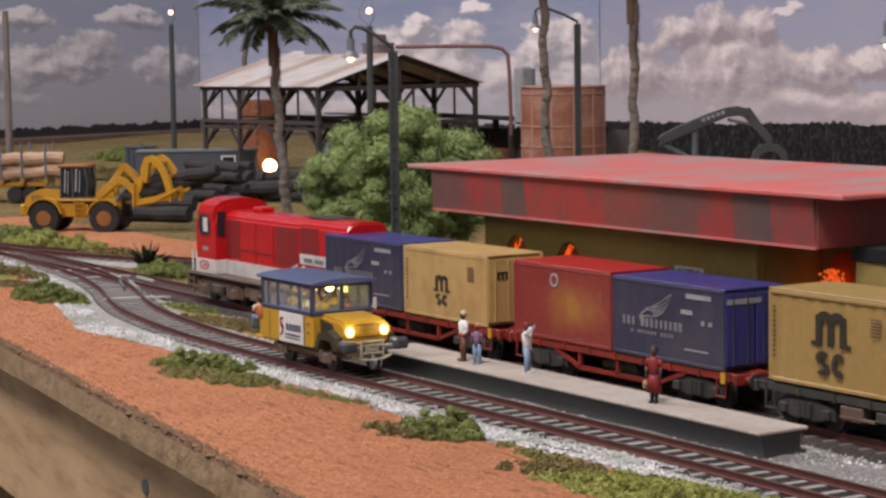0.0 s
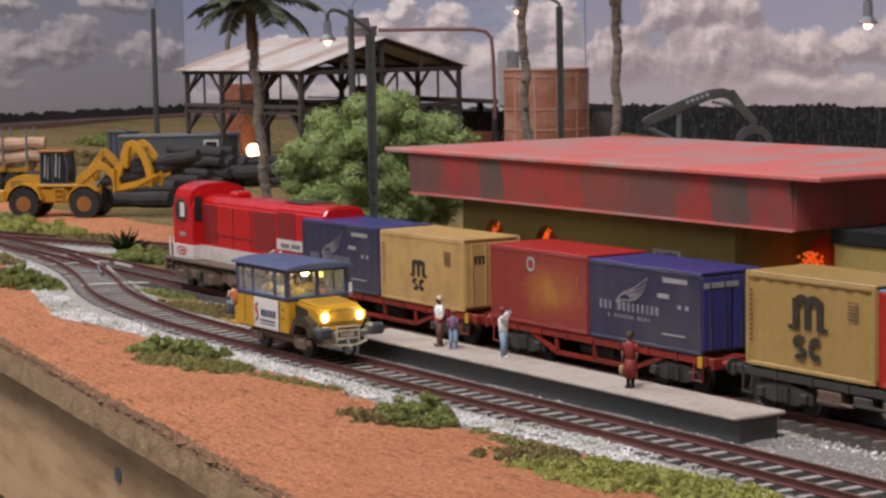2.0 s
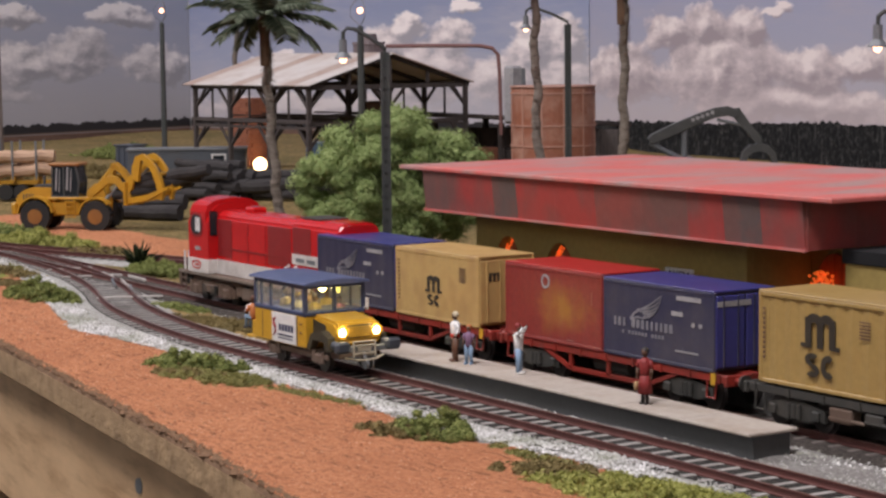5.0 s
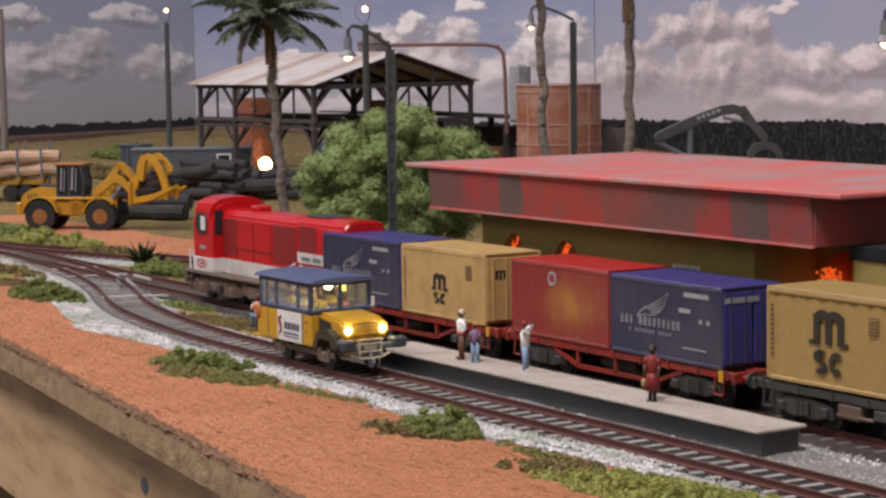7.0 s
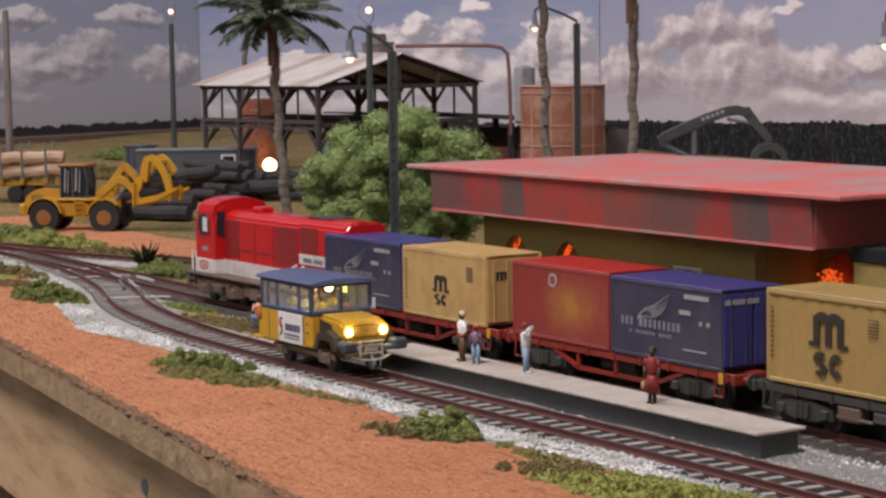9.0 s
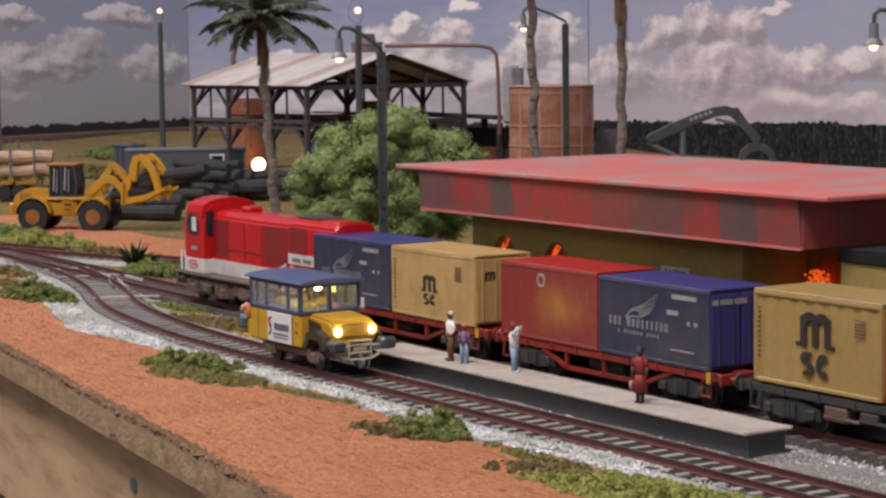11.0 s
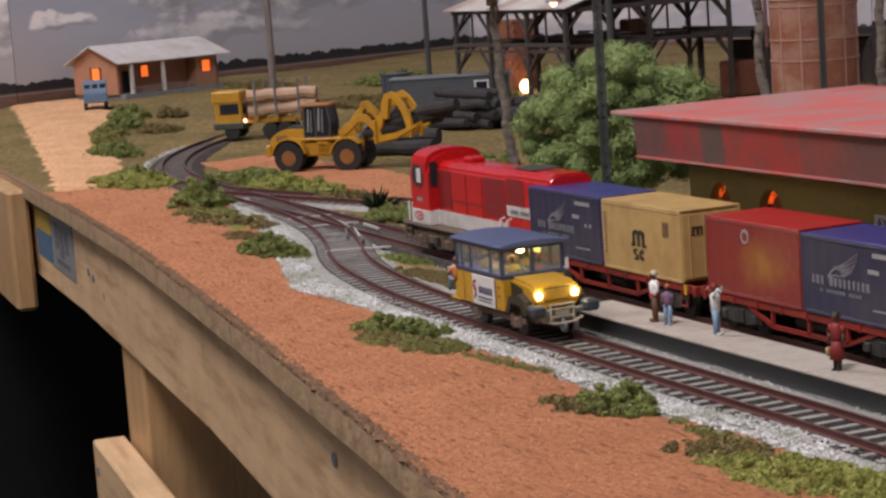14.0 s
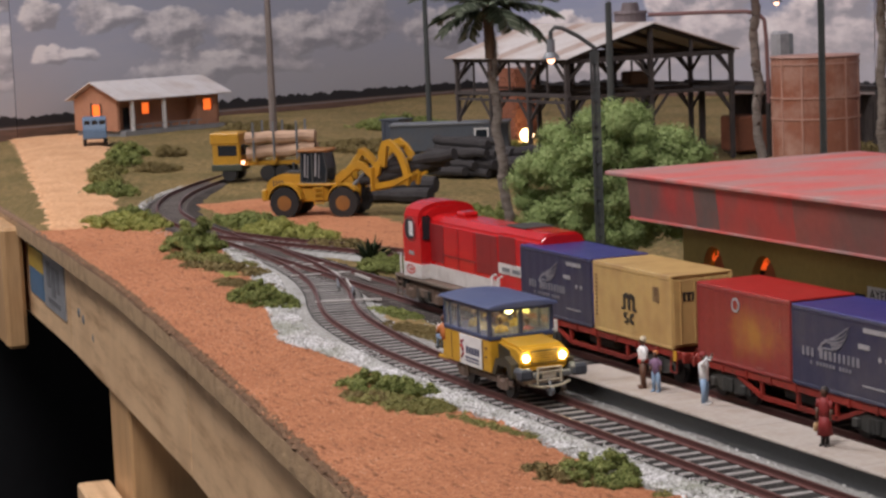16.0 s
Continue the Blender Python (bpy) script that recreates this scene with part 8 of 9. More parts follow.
def frond_mesh(length, seed):
    rng = random.Random(seed)
    bm = B()
    pts = []
    for k in range(9):
        s = k / 8
        pts.append(Vector((length * s * (1 - 0.12 * s), 0, length * (0.22 * s - 0.40 * s * s))))
    pipe(bm, pts, [0.07 * (1 - 0.8 * k / 8) for k in range(9)], 5)
    for k in range(58):
        s = 0.14 + 0.86 * k / 57
        i = min(7, int(s * 8))
        p = pts[i].lerp(pts[i + 1], s * 8 - i)
        ln = length * 0.34 * (1 - 0.55 * abs(s - 0.5)) * rng.uniform(0.85, 1.1)
        for sd in (-1, 1):
            tip = p + Vector((ln * 0.55, sd * ln * 0.78, -ln * rng.uniform(0.25, 0.5)))
            w = Vector((0.055, 0, 0.02))
            m = p.lerp(tip, 0.5) + Vector((0, 0, 0.08))
            a, b, c, d2, e = [bm.verts.new(q) for q in (p - w, p + w, m + w * 0.9, tip, m - w * 0.9)]
            bm.faces.new((a, b, c, d2, e))
    me = bpy.data.meshes.new("frond")
    bm.transform(Matrix.Scale(K, 4))
    bm.to_mesh(me)
    bm.free()
    me.materials.append(M_PALMLEAF)
    return me


FRONDS = [frond_mesh(3.3, s) for s in range(3)]


def palm(x, y, height, lean, label, r=0.34, fur=0.0, seed=0):
    rng = random.Random(seed)
    t = thing("palm_tree", x, y, 0, 58, label, "palm tree", "palm trees")
    bm = B()
    n = 56
    pts, rad = [], []
    for k in range(n + 1):
        s = k / n
        pts.append((lean * s * s + 0.10 * math.sin(6 * s + seed) + 0.07 * math.sin(31 * s + seed) + 0.03 * math.sin(67 * s), 0.08 * math.sin(9 * s + seed), -0.4 + (height + 0.4) * s))
        rad.append(r * (1.12 - 0.32 * s) * (1.08 if k % 2 == 0 else 0.95) * (1 + 0.12 * noise.noise((k * 0.7, seed, 0))))
    pipe(bm, pts, rad, 12)
    for k in range(420):
        i = rng.randrange(2, n)
        a = rng.uniform(0, math.tau)
        d = Vector((math.cos(a), math.sin(a), 0))
        p = Vector(pts[i]) + d * rad[i] * 0.93 + Vector((0, 0, rng.uniform(-0.12, 0.12)))
        w = d.cross(Vector((0, 0, 1))) * 0.06
        bm.faces.new([bm.verts.new(v) for v in (p - w, p + w, p + d * rng.uniform(0.04, 0.13) + Vector((0, 0, 0.10)))])
    trunk = part("trunk", bm, M_PALMBARK, t, "ringed grey palm trunk")
    top = Vector(pts[-1])
    bm = B()
    shag = fur or 2.2
    for k in range(int(150 * shag)):
        z = height - shag * rng.random() ** 1.1
        s = z / height
        c = Vector((lean * s * s + 0.10 * math.sin(6 * s + seed), 0.08 * math.sin(9 * s + seed), z))
        a = rng.uniform(0, math.tau)
        d = Vector((math.cos(a), math.sin(a), 0))
        p = c + d * r * 0.8
        q = p + d * rng.uniform(0.12, 0.42) + Vector((0, 0, rng.uniform(-0.3, 0.15)))
        w = d.cross(Vector((0, 0, 1))) * 0.04
        bm.faces.new([bm.verts.new(v) for v in (p - w, p + w, q)])
    tube(bm, (top.x, top.y, height - 0.72 * shag), (top.x, top.y, height), r * 0.98, r * 1.15, 12)
    part("fibre", bm, M_PALMFUR, trunk, "shaggy brown fibre")
    for k in range(15):
        tier = k / 15
        ob = new("frond", FRONDS[k % 3])
        ob.parent = t
        ob.matrix_basis = P(top.x, top.y, top.z - 0.1, k * 137.5, 0, 28 - 66 * (1 - tier)) @ Matrix.Diagonal((0.85 + 0.3 * rng.random(),) * 3 + (1,))
    return t


palm(-37.3, 13.9, 12.7, -0.6, "tall palm with drooping dark fronds and shaggy trunk", 0.235, 3.6, 1)
palm(-19.3, 17.4, 15.6, -0.6, "tall slim palm with a wavy ringed trunk", 0.20, 0, 2)
palm(-49.0, 44.7, 17.0, -0.3, "tall palm with a shaggy brown trunk", 0.29, 6.6, 3)
palm(-118.0, 52.0, 16.5, 0.9, "far slender palm behind the shed", 0.25, 0, 4)

BUSHES = [
    (-11.6, -3.2, 3.9, 1.3, 1.0, 1500, "M", 1), (-8.8, -3.55, 4.2, 1.4, 0.34, 900, "O", 2), (-9.8, -3.85, 4.2, 0.9, 0.24, 500, "D", 43), (4.1, -3.1, 2.6, 1.4, 1.0, 1300, "M", 3), (3.5, -3.9, 2.6, 1.0, 0.42, 600, "D", 31), (-3.6, -2.75, 4.6, 0.35, 0.07, 200, "O", 44), (8.4, -2.7, 4.0, 0.4, 0.08, 200, "O", 45),
    (14.6, -3.15, 7.0, 1.9, 0.45, 2600, "L", 4), (10.6, -3.45, 3.0, 1.3, 0.3, 800, "D", 5), (20, -3.2, 7, 2.6, 0.5, 1500, "L", 6),
    (-35.0, 0.35, 5.2, 1.6, 1.1, 1600, "M", 7), (-41, 1.6, 5, 1.2, 0.16, 500, "D", 8), (-47.5, 2.6, 7, 1.6, 0.22, 600, "D", 9),
    (-57.0, 3.9, 4.2, 2.6, 2.3, 2200, "M", 10), (-51.5, 2.8, 6.0, 1.5, 0.4, 800, "O", 11), (-72.5, 4.2, 7, 3.2, 0.9, 1500, "L", 12), (-77, 5.6, 5, 2.2, 1.0, 900, "M", 13),
    (-60.0, 10.3, 8.5, 2.6, 1.1, 2000, "L", 14), (-67.5, 10.8, 7, 2.4, 0.9, 1300, "M", 15), (-52, 10.9, 7, 1.6, 0.5, 800, "D", 16),
    (-55.5, 21.3, 5.5, 3.0, 1.5, 1600, "M", 17), (-50.5, 19.4, 4.5, 2.2, 1.0, 900, "M", 18), (-43.5, 10.0, 3.6, 1.8, 0.8, 800, "M", 19), (-41.5, 8.9, 3.0, 1.2, 0.6, 500, "M", 20),
    (-112, 13.2, 3.2, 2.4, 1.5, 1500, "O", 21), (-118, 16.2, 4.5, 2.6, 1.7, 1700, "M", 22), (-125, 18.6, 4.6, 2.6, 1.5, 1500, "M", 23), (-105, 11.4, 3.6, 2.2, 1.2, 1200, "O", 24), (-122, 21.5, 3.0, 2.0, 1.1, 700, "D", 41), (-111, 17.0, 4.0, 2.5, 0.7, 700, "D", 42), (-97, 9.4, 6, 3, 1.2, 1000, "M", 25),
    (-130, 47, 13, 6, 1.3, 1800, "M", 26), (-140, 36, 9, 4, 1.0, 1000, "D", 27), (-112, 36, 12, 5, 0.9, 1300, "D", 28), (-120, 30, 10, 5, 0.8, 1000, "D", 29), (-86, 24.5, 6, 3, 1.0, 900, "D", 30),
    (-20.5, 3.1, 9.0, 1.3, 0.28, 1000, "D", 32), (-13.5, 3.2, 5.0, 1.1, 0.22, 500, "D", 33), (-15.6, 7.0, 2.2, 1.3, 0.9, 700, "M", 34), (-27.5, 3.9, 4.0, 0.8, 0.25, 400, "M", 35),
    (-20.0, 11.5, 6.0, 3.0, 0.5, 900, "D", 36), (-30.0, 12.5, 7.0, 3.0, 0.8, 1200, "M", 37), (-99, 44.5, 9, 2.0, 1.0, 900, "L", 38), (-74, 60, 16, 4, 1.4, 1500, "D", 39),
]
WORDS = {"O": (M_BUSHOLIVE, "low olive green scrub on the ground"), "M": (M_BUSH, "low dark green foam bush on the ground"), "D": (M_BUSHDRY, "dry brownish tuft of scrub on the ground"), "L": (M_BUSHLIME, "flat yellowish green turf tuft on the ground")}
for bx, by, bw, bd, bh, bn, bk, bs in BUSHES:
    bush(bx, by, bw * 1.12, bd * (1.35 if bx > -45 else 1.15), bh, int(bn * 1.35), WORDS[bk][0], WORDS[bk][1], bs, size=0.085 if bx > -45 else 0.15)

# a dark spiky plant by the turnout
rng = random.Random(8)
bm = B()
for k in range(70):
    a = rng.uniform(0, math.tau)
    l = rng.uniform(0.9, 1.7)
    el = rng.uniform(0.35, 1.25)
    d = Vector((math.cos(a) * math.cos(el), math.sin(a) * math.cos(el), math.sin(el)))
    w = Vector((-math.sin(a), math.cos(a), 0)) * 0.09
    p, q = Vector((0, 0, 0)), d * l
    mid = d * l * 0.55 + Vector((0, 0, 0.12))
    bm.faces.new([bm.verts.new(v) for v in (p - w * 0.5, p + w * 0.5, mid + w, q, mid - w)])
single("spiky_plant", bm, leaf_material("dark_spiky_leaf", (0.010, 0.018, 0.008), (0.022, 0.034, 0.014), (0.05, 0.06, 0.025)), -45.0, 9.7, GZ + 0.05, 0, "dark spiky plant between the tracks", "plant")

# loose gravel along the near track
rng = random.Random(3)
verts, faces = [], []


def stone(x, y, z, r):
    b = len(verts)
    pts = [(1, 0, 0), (0, 1, 0), (-1, 0, 0), (0, -1, 0), (0, 0, 0.8), (0, 0, -0.8)]
    for u, v, w in pts:
        k = r * rng.uniform(0.7, 1.3)
        verts.append(((x + u * k) * K, (y + v * k) * K, (z + w * k) * K))
    for i in range(4):
        faces.append((b + i, b + (i + 1) % 4, b + 4))
        faces.append((b + (i + 1) % 4, b + i, b + 5))


for _ in range(26000):
    x = rng.uniform(-58, 26)
    s = rng.random()
    if x > -24 or rng.random() < 0.8:
        yn = near_ballast(x) - 0.15
        if noise.noise((x * 0.6, s * 2.0, 8.0)) < -0.18 and rng.random() < 0.75:
            continue
        y = yn + (1.55 if x > -24 else 1.25) * s + rng.gauss(0, 0.06)
        stone(x, y, ground_z(x, y) + 0.10 + 0.04 * rng.random(), rng.uniform(0.035, 0.08))
for i in range(0, len(near_line), 1):
    p, d = near_line[i], heading(near_line, i)
    nrm = Vector((-d.y, d.x))
    for _ in range(26):
        o = rng.choice((-1, 1)) * rng.uniform(1.35, 2.3)
        q = p + nrm * o + d * rng.uniform(-0.3, 0.3)
        stone(q.x, q.y, -0.31 - 0.06 * (abs(o) - 1.4), rng.uniform(0.03, 0.07))
for i in range(0, len(main_line)):
    p, d = main_line[i], heading(main_line, i)
    nrm = Vector((-d.y, d.x))
    if p.x > -100:
        for _ in range(12):
            o = -rng.uniform(1.45, 2.4)
            q = p + nrm * -o * (1 if nrm.y < 0 else -1) + d * rng.uniform(-0.3, 0.3)
            stone(q.x, q.y, -0.33, rng.uniform(0.04, 0.08))
for _ in range(2200):
    x, y = rng.uniform(11.5, 34), rng.uniform(1.4, 4.4)
    stone(x, y, ground_z(x, y) + 0.07, rng.uniform(0.018, 0.042))
me = bpy.data.meshes.new("gravel")
me.from_pydata(verts, [], faces)
me.materials.append(M_STONE)
tagged(new("gravel", me), "loose pale gravel along the tracks", "gravel", kind="stuff")

# crumbs along the torn rim of the board
verts, faces = [], []
for _ in range(5200):
    x = 24 - 90 * rng.random() ** 0.8
    y = edge_y(x) + rng.gauss(0.10, 0.09)
    stone(x, max(y, edge_y(x) - 0.06), GZ + 0.10 + 0.05 * rng.random(), rng.uniform(0.025, 0.075))
for _ in range(240):
    x = 20 - 75 * rng.random()
    stone(x, edge_y(x) + rng.gauss(0.02, 0.05), GZ + 0.05 + 0.06 * rng.random(), rng.uniform(0.07, 0.16))
me = bpy.data.meshes.new("rim_crumbs")
me.from_pydata(verts, [], faces)
me.materials.append(M_EDGE)
tagged(new("rim_crumbs", me), "brown crumbs along the torn board rim", "crumbs", kind="stuff")

# darker stones between the sleepers
verts, faces = [], []
for i in range(0, len(near_line), 1):
    p, d = near_line[i], heading(near_line, i)
    nrm = Vector((-d.y, d.x))
    for _ in range(14):
        q = p + nrm * rng.uniform(-1.5, 1.5) + d * rng.uniform(0.17, 0.45)
        stone(q.x, q.y, -0.268, rng.uniform(0.015, 0.032))
me = bpy.data.meshes.new("track_gravel")
me.from_pydata(verts, [], faces)
me.materials.append(M_STONEDARK)
tagged(new("track_gravel", me), "darker gravel between the sleepers", "gravel", kind="stuff")

# crumbs of soil on the red strip
verts, faces = [], []
for _ in range(14000):
    x = rng.uniform(-70, 22)
    y = edge_y(x) + (near_ballast(x) - edge_y(x)) * rng.random()
    stone(x, y, ground_z(x, y) + 0.115, rng.uniform(0.016, 0.04))
me = bpy.data.meshes.new("soil_crumbs")
me.from_pydata(verts, [], faces)
me.materials.append(M_CRUMB)
tagged(new("soil_crumbs", me), "loose reddish crumbs of soil on the strip", "soil", kind="stuff")


# ---------------------------------------------------------------- painted figurines
def flat(name, c):
    return paint(name, c, 0.6, tuple(x * 0.6 for x in c), 0.3, 2.0, 9)


C = {"white": flat("figure_white", (0.82, 0.80, 0.77)), "jeans": flat("figure_jeans", (0.25, 0.36, 0.50)), "red": flat("figure_red", (0.42, 0.035, 0.02)), "brown": flat("figure_brown", (0.12, 0.05, 0.025)),
     "dark": flat("figure_dark", (0.03, 0.025, 0.022)), "tan": flat("figure_tan", (0.52, 0.34, 0.17)), "purple": flat("figure_purple", (0.24, 0.13, 0.22)), "pink": flat("figure_pink", (0.55, 0.16, 0.20)),
     "orange": flat("figure_orange", (0.60, 0.20, 0.06)), "skin": flat("figure_skin", (0.10, 0.045, 0.025)), "teal": flat("figure_teal", (0.045, 0.13, 0.19)), "yellow": flat("figure_yellow", (0.60, 0.42, 0.08)), "wine": flat("figure_wine", (0.25, 0.022, 0.02)), "cream": flat("figure_cream", (0.68, 0.58, 0.40))}


def figurine(x, y, z, rz, hair, shirt, legs, shoes, label, h=1.62, seated=False, dress=False, arms="down", extra=None, parent=None, skin="skin"):
    """A plain painted figure, one mesh."""
    names = [hair, skin, shirt, legs, shoes]
    bm = B()
    s = h / 1.7
    if seated:
        hip = 0.48 * s
        for t in (-0.09, 0.09):
            pipe(bm, [(-0.05, t * s, hip), (0.40 * s, t * s, hip + 0.02), (0.44 * s, t * s, 0.06)], [0.10 * s, 0.085 * s, 0.065 * s], 8, 3)
            box(bm, 0.50 * s, t * s, 0.04, 0.24 * s, 0.10 * s, 0.08, 0.02, 4)
    else:
        hip = 0.86 * s
        if dress:
            tube(bm, (0, 0, 0.34 * s), (0, 0, hip + 0.1), 0.24 * s, 0.15 * s, 12, 2)
            for t in (-0.08, 0.08):
                tube(bm, (0, t * s, 0.05), (0, t * s, 0.4 * s), 0.06 * s, 0.07 * s, 8, 3)
                box(bm, 0.05 * s, t * s, 0.035, 0.22 * s, 0.09 * s, 0.07, 0.02, 4)
        else:
            for t in (-1, 1):
                pipe(bm, [(0, t * 0.09 * s, hip), (0.02, t * 0.11 * s, hip * 0.55), (0, t * 0.13 * s, 0.06)], [0.125 * s, 0.095 * s, 0.075 * s], 8, 3)
                box(bm, 0.06 * s, t * 0.13 * s, 0.04, 0.27 * s, 0.11 * s, 0.08, 0.02, 4)
    sh = hip + 0.56 * s
    pipe(bm, [(0, 0, hip - 0.06), (0, 0, hip + 0.22 * s), (0, 0, sh - 0.08), (0, 0, sh + 0.02)], [0.16 * s, 0.165 * s, 0.19 * s, 0.09 * s], 12, 2)
    tube(bm, (0, 0, sh), (0.01, 0, sh + 0.10 * s), 0.06 * s, 0.06 * s, 8, 1)
    ball(bm, (0.015, 0, sh + 0.19 * s), 0.115 * s, 1, 12, (1, 0.9, 1.15))
    ball(bm, (-0.015, 0, sh + 0.235 * s), 0.128 * s, 0, 12, (1, 0.95, 0.95))
    for t in (-1, 1):
        a = (0, t * 0.20 * s, sh - 0.05)
        if arms == "up" or (arms == "one" and t > 0):
            b, c2 = (0.10, t * 0.36 * s, sh + 0.02), (0.22 * s, t * 0.22 * s, sh + 0.22 * s)
        elif arms == "lap" or seated:
            b, c2 = (0.08, t * 0.26 * s, sh - 0.32 * s), (0.28 * s, t * 0.12 * s, sh - 0.36 * s)
        elif arms == "hip":
            b, c2 = (-0.05, t * 0.38 * s, sh - 0.28 * s), (0.06, t * 0.20 * s, sh - 0.48 * s)
        else:
            b, c2 = (0.02, t * 0.25 * s, sh - 0.30 * s), (0.06, t * 0.24 * s, sh - 0.60 * s)
        pipe(bm, [a, b], [0.07 * s, 0.058 * s], 7, 2)
        pipe(bm, [b, c2], [0.056 * s, 0.045 * s], 7, 2 if arms in ("hip", "up") else 1)
        ball(bm, c2, 0.05 * s, 1, 8)
    if extra == "hat":
        tube(bm, (0, 0, sh + 0.27 * s), (0, 0, sh + 0.44 * s), 0.15 * s, 0.10 * s, 10, 0)
    if extra == "sash":
        tube(bm, (0, 0, hip - 0.02), (0, 0, hip + 0.13), 0.185 * s, 0.18 * s, 12, 5)
        names.append("red")
    if extra == "paper":
        names.append("white")
        for t in (-1, 1):
            box(bm, 0.42 * s, t * 0.19, sh - 0.12, 0.02, 0.40, 0.5, 0, 5, Matrix.Rotation(t * 0.35, 4, "Z"))
    if extra == "drum":
        names.append("yellow")
        tube(bm, (0.17, 0, sh - 0.40), (0.30, 0, sh - 0.38), 0.22, 0.22, 14, 5)
    if extra == "bag":
        names.append("tan")
        box(bm, 0.0, -0.28 * s, 0.55 * s, 0.30, 0.10, 0.26, 0.04, 5)
    ob = part("figurine", bm, [C[n] for n in names], parent, label, P(x, y, z, rz), True)
    return tagged(ob, label, "figurine", "painted figurines")


PZ, SZ = 0.42, 0.80
figurine(-3.45, 2.55, PZ, -110, "cream", "white", "brown", "brown", "painted figurine with cream hat and red sash", 1.62, extra="sash", arms="hip")
figurine(-2.62, 2.55, PZ, -60, "orange", "purple", "jeans", "jeans", "small painted figurine in purple and blue", 1.28, dress=False)
figurine(0.0, 2.75, PZ, 40, "wine", "white", "jeans", "white", "painted figurine in white top and jeans, arms raised", 1.58, arms="up")
figurine(6.95, 2.45, PZ, -70, "dark", "wine", "dark", "dark", "painted figurine in a dark red dress with bag", 1.62, dress=True, extra="bag")
figurine(-6.25, 8.35, SZ, -60, "dark", "teal", "jeans", "white", "painted figurine in blue jacket holding a round drum", 1.66, arms="up", extra="drum")
figurine(-5.55, 8.55, SZ, -90, "orange", "wine", "jeans", "white", "painted figurine in dark red vest and jeans", 1.60, arms="one")
figurine(3.95, 8.75, SZ, -90, "pink", "pink", "white", "white", "painted figurine in pink top and white trousers", 1.66, arms="hip")
figurine(7.15, 8.6, SZ, -150, "dark", "white", "white", "dark", "painted figurine in white shirt and trousers", 1.55, arms="hip")
figurine(8.0, 8.95, SZ, -100, "dark", "tan", "cream", "tan", "painted figurine in tan shirt and cream trousers", 1.66, arms="one")
figurine(-13.7, 8.9, SZ, -110, "dark", "yellow", "purple", "purple", "painted figurine in yellow top and purple skirt", 1.5, dress=True)
figurine(-14.4, 8.5, SZ, -60, "purple", "pink", "pink", "pink", "painted figurine in pink crouching by baskets", 1.0, seated=True)


def bench(x, y, rz, label):
    b = thing("bench", x, y, SZ, rz, label, "bench", "platform benches")
    for k in range(3):
        bm = B()
        box(bm, 0.13 * k - 0.1, 0, 0.42, 0.11, 2.1, 0.05, 0.01)
        part("slat", bm, M_TIMBER, b)
    bm = B()
    box(bm, -0.22, 0, 0.72, 0.05, 2.1, 0.3, 0.01)
    part("backrest", bm, M_TIMBER, b)
    for t in (-0.9, 0.9):
        bm = B()
        box(bm, 0.0, t, 0.2, 0.4, 0.07, 0.42)
        part("leg", bm, M_TIMBER, b)
    return b


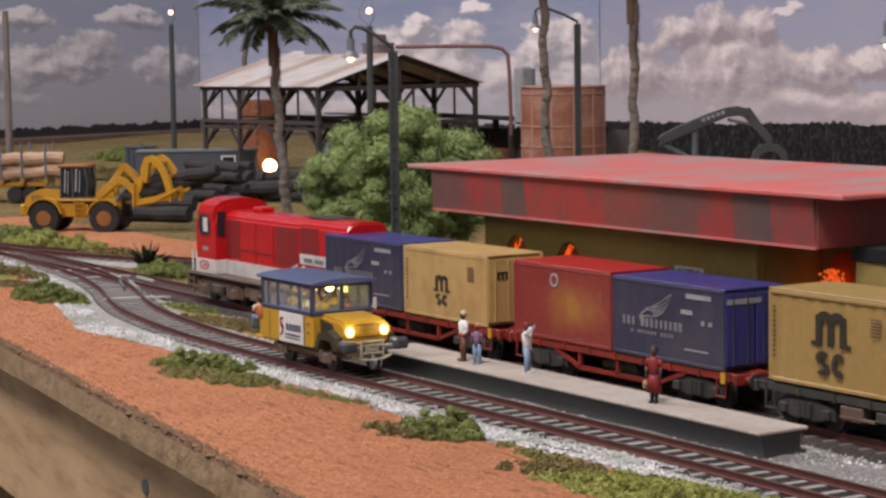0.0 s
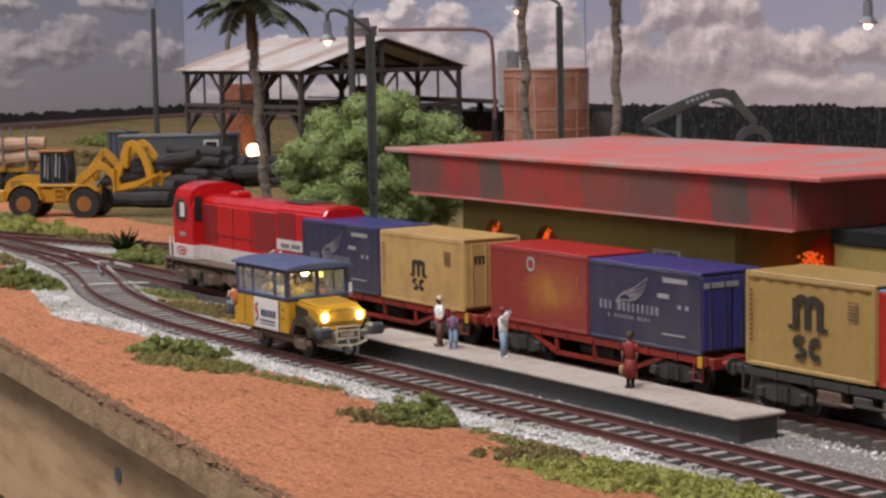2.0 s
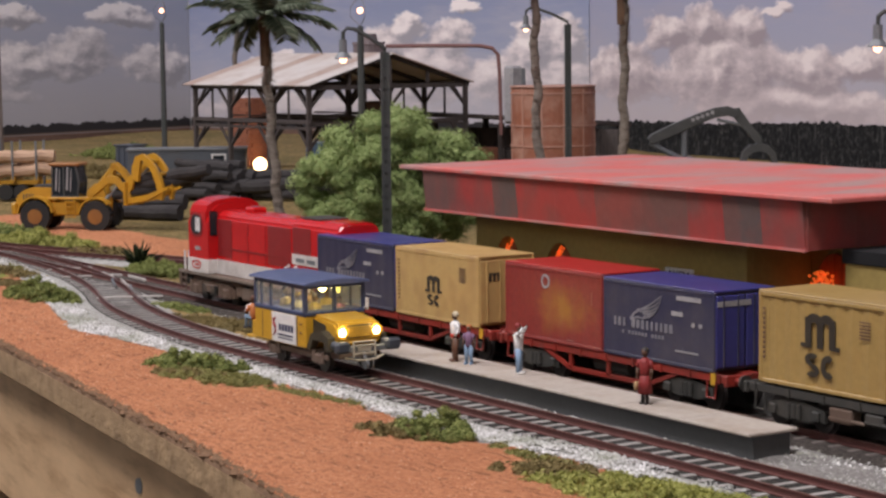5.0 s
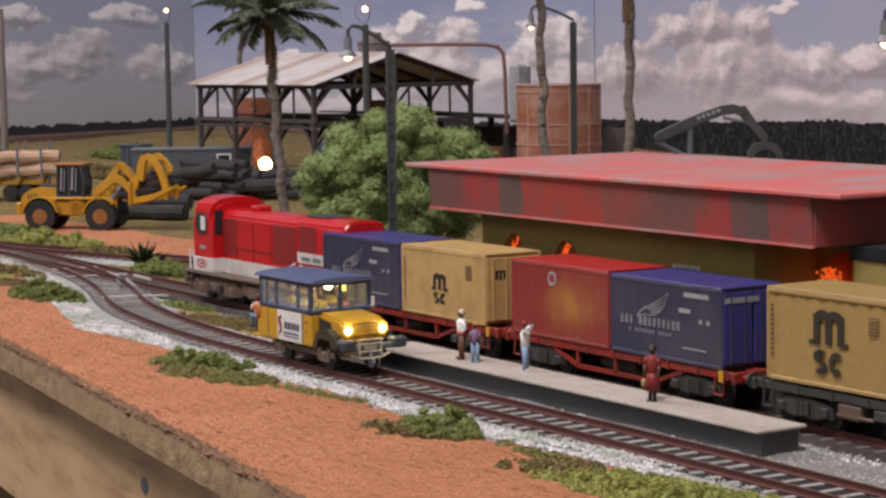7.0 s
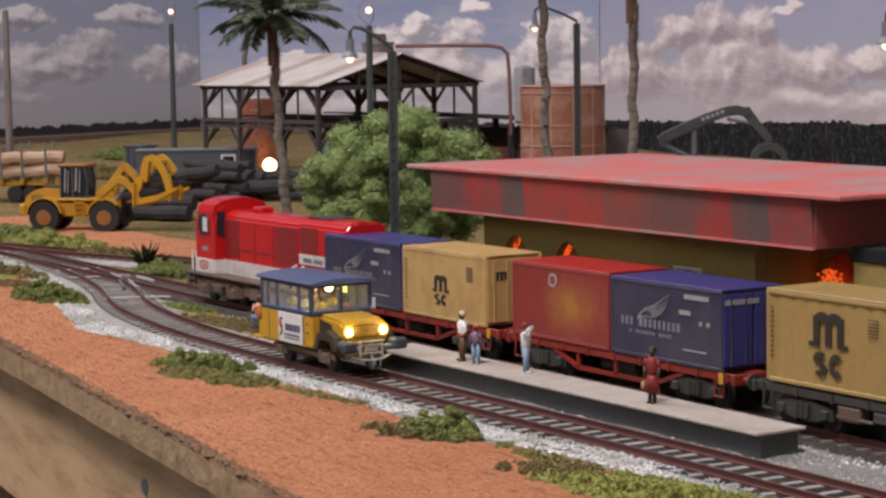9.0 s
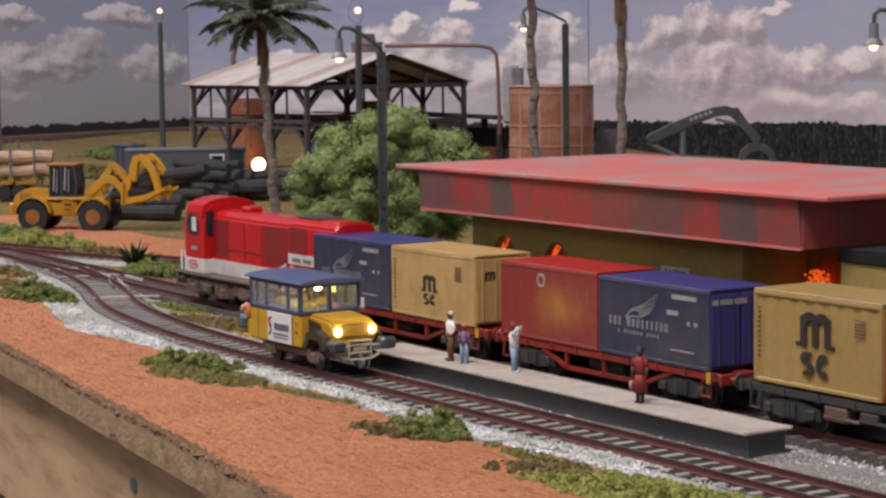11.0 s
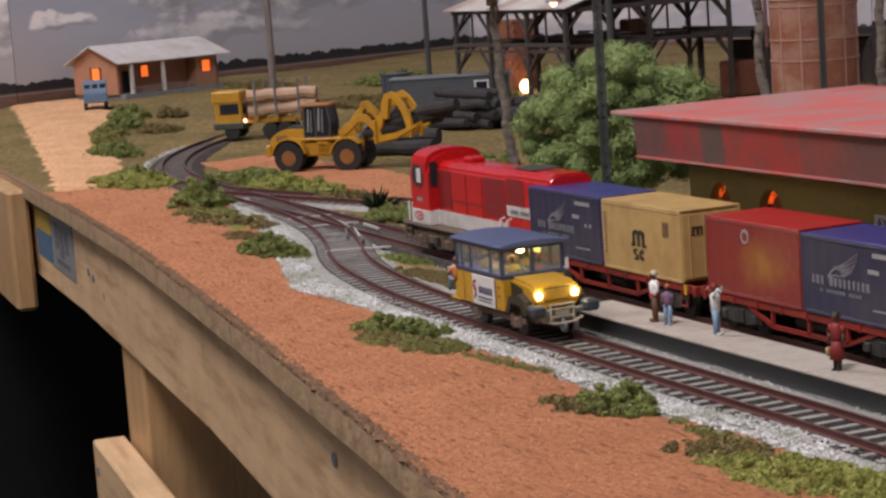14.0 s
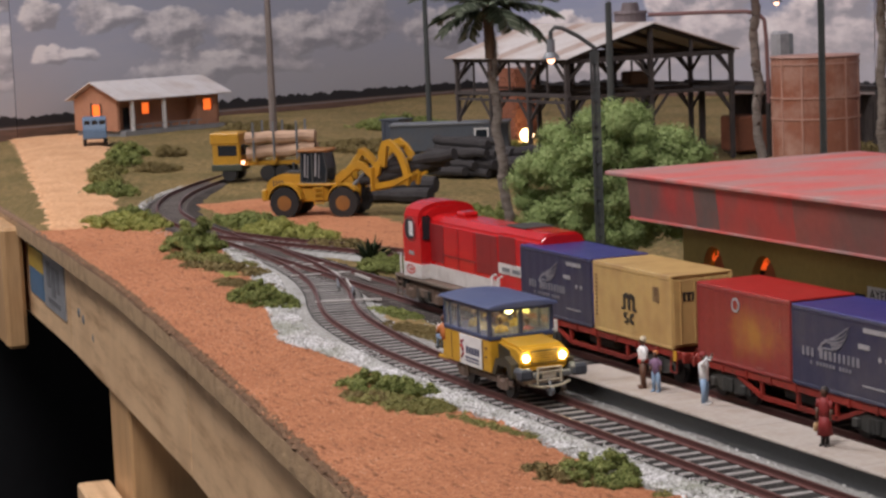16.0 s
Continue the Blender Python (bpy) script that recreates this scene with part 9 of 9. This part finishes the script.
bench(-8.6, 8.95, -90, "dark wooden platform bench by the wall")
bench(0.2, 8.95, -90, "dark wooden platform bench below the name board")
bench(4.6, 9.9, -90, "dark wooden bench in the shaded passage")
figurine(-9.1, 8.75, SZ, -90, "dark", "wine", "dark", "dark", "seated painted figurine in dark clothes on bench", 1.55, seated=True)
figurine(-8.1, 8.75, SZ, -90, "dark", "white", "cream", "white", "seated painted figurine in pale clothes on bench", 1.55, seated=True)
figurine(-0.35, 8.75, SZ, -90, "tan", "white", "white", "white", "seated painted figurine reading a white paper", 1.58, seated=True, extra="paper")
figurine(0.55, 8.75, SZ, -90, "white", "red", "orange", "dark", "seated painted figurine in red and orange", 1.52, seated=True)
figurine(4.5, 9.7, SZ, -90, "wine", "wine", "brown", "brown", "seated painted figurine in dark red and brown", 1.5, seated=True)
# riders in and on the railcar
figurine(-7.75, -0.45, 1.36, 0, "dark", "yellow", "teal", "dark", "seated painted figurine in yellow vest inside railcar", 1.40, seated=True)
figurine(-7.75, 0.55, 1.30, 0, "dark", "pink", "teal", "dark", "seated painted figurine in pink inside railcar", 1.30, seated=True)
figurine(-9.6, -0.55, 1.38, 0, "tan", "yellow", "teal", "dark", "seated painted figurine in yellow inside railcar", 1.40, seated=True)
figurine(-9.6, 0.45, 1.38, 0, "white", "tan", "brown", "dark", "seated painted figurine in tan inside railcar", 1.40, seated=True)
figurine(-11.25, -1.0, 0.95, 180, "brown", "orange", "jeans", "dark", "seated painted figurine in orange on the rear step", 1.50, seated=True)
figurine(-11.6, -0.85, 0.92, 180, "dark", "white", "jeans", "dark", "seated painted figurine in white on the rear step", 1.50, seated=True)

figurine(-8.7, 0.55, 1.36, 0, "dark", "yellow", "teal", "dark", "seated painted figurine in yellow jacket inside railcar", 1.40, seated=True)
figurine(-8.7, -0.55, 1.36, 0, "yellow", "cream", "teal", "dark", "seated painted figurine with yellow hat inside railcar", 1.40, seated=True)

# baskets on the platform end
for k, (x, y) in enumerate(((-12.1, 7.85), (-11.3, 7.95), (-10.75, 7.75))):
    bk = thing("basket", x, y, SZ, 20 * k, "round woven basket heaped with goods", "basket", "market baskets")
    bm = B()
    tube(bm, (0, 0, 0), (0, 0, 0.5), 0.26, 0.38, 14)
    for j in range(5):
        tube(bm, (0, 0, 0.07 + 0.1 * j), (0, 0, 0.11 + 0.1 * j), 0.29 + 0.022 * j, 0.29 + 0.022 * j, 14)
    part("weave", bm, C["tan"], bk)
    bm = B()
    for j in range(9):
        a = j * 2.4
        ball(bm, (0.2 * math.cos(a) * (j / 9), 0.2 * math.sin(a) * (j / 9), 0.52), 0.10, 0, 7)
    part("goods", bm, C["orange" if k else "cream"], bk)
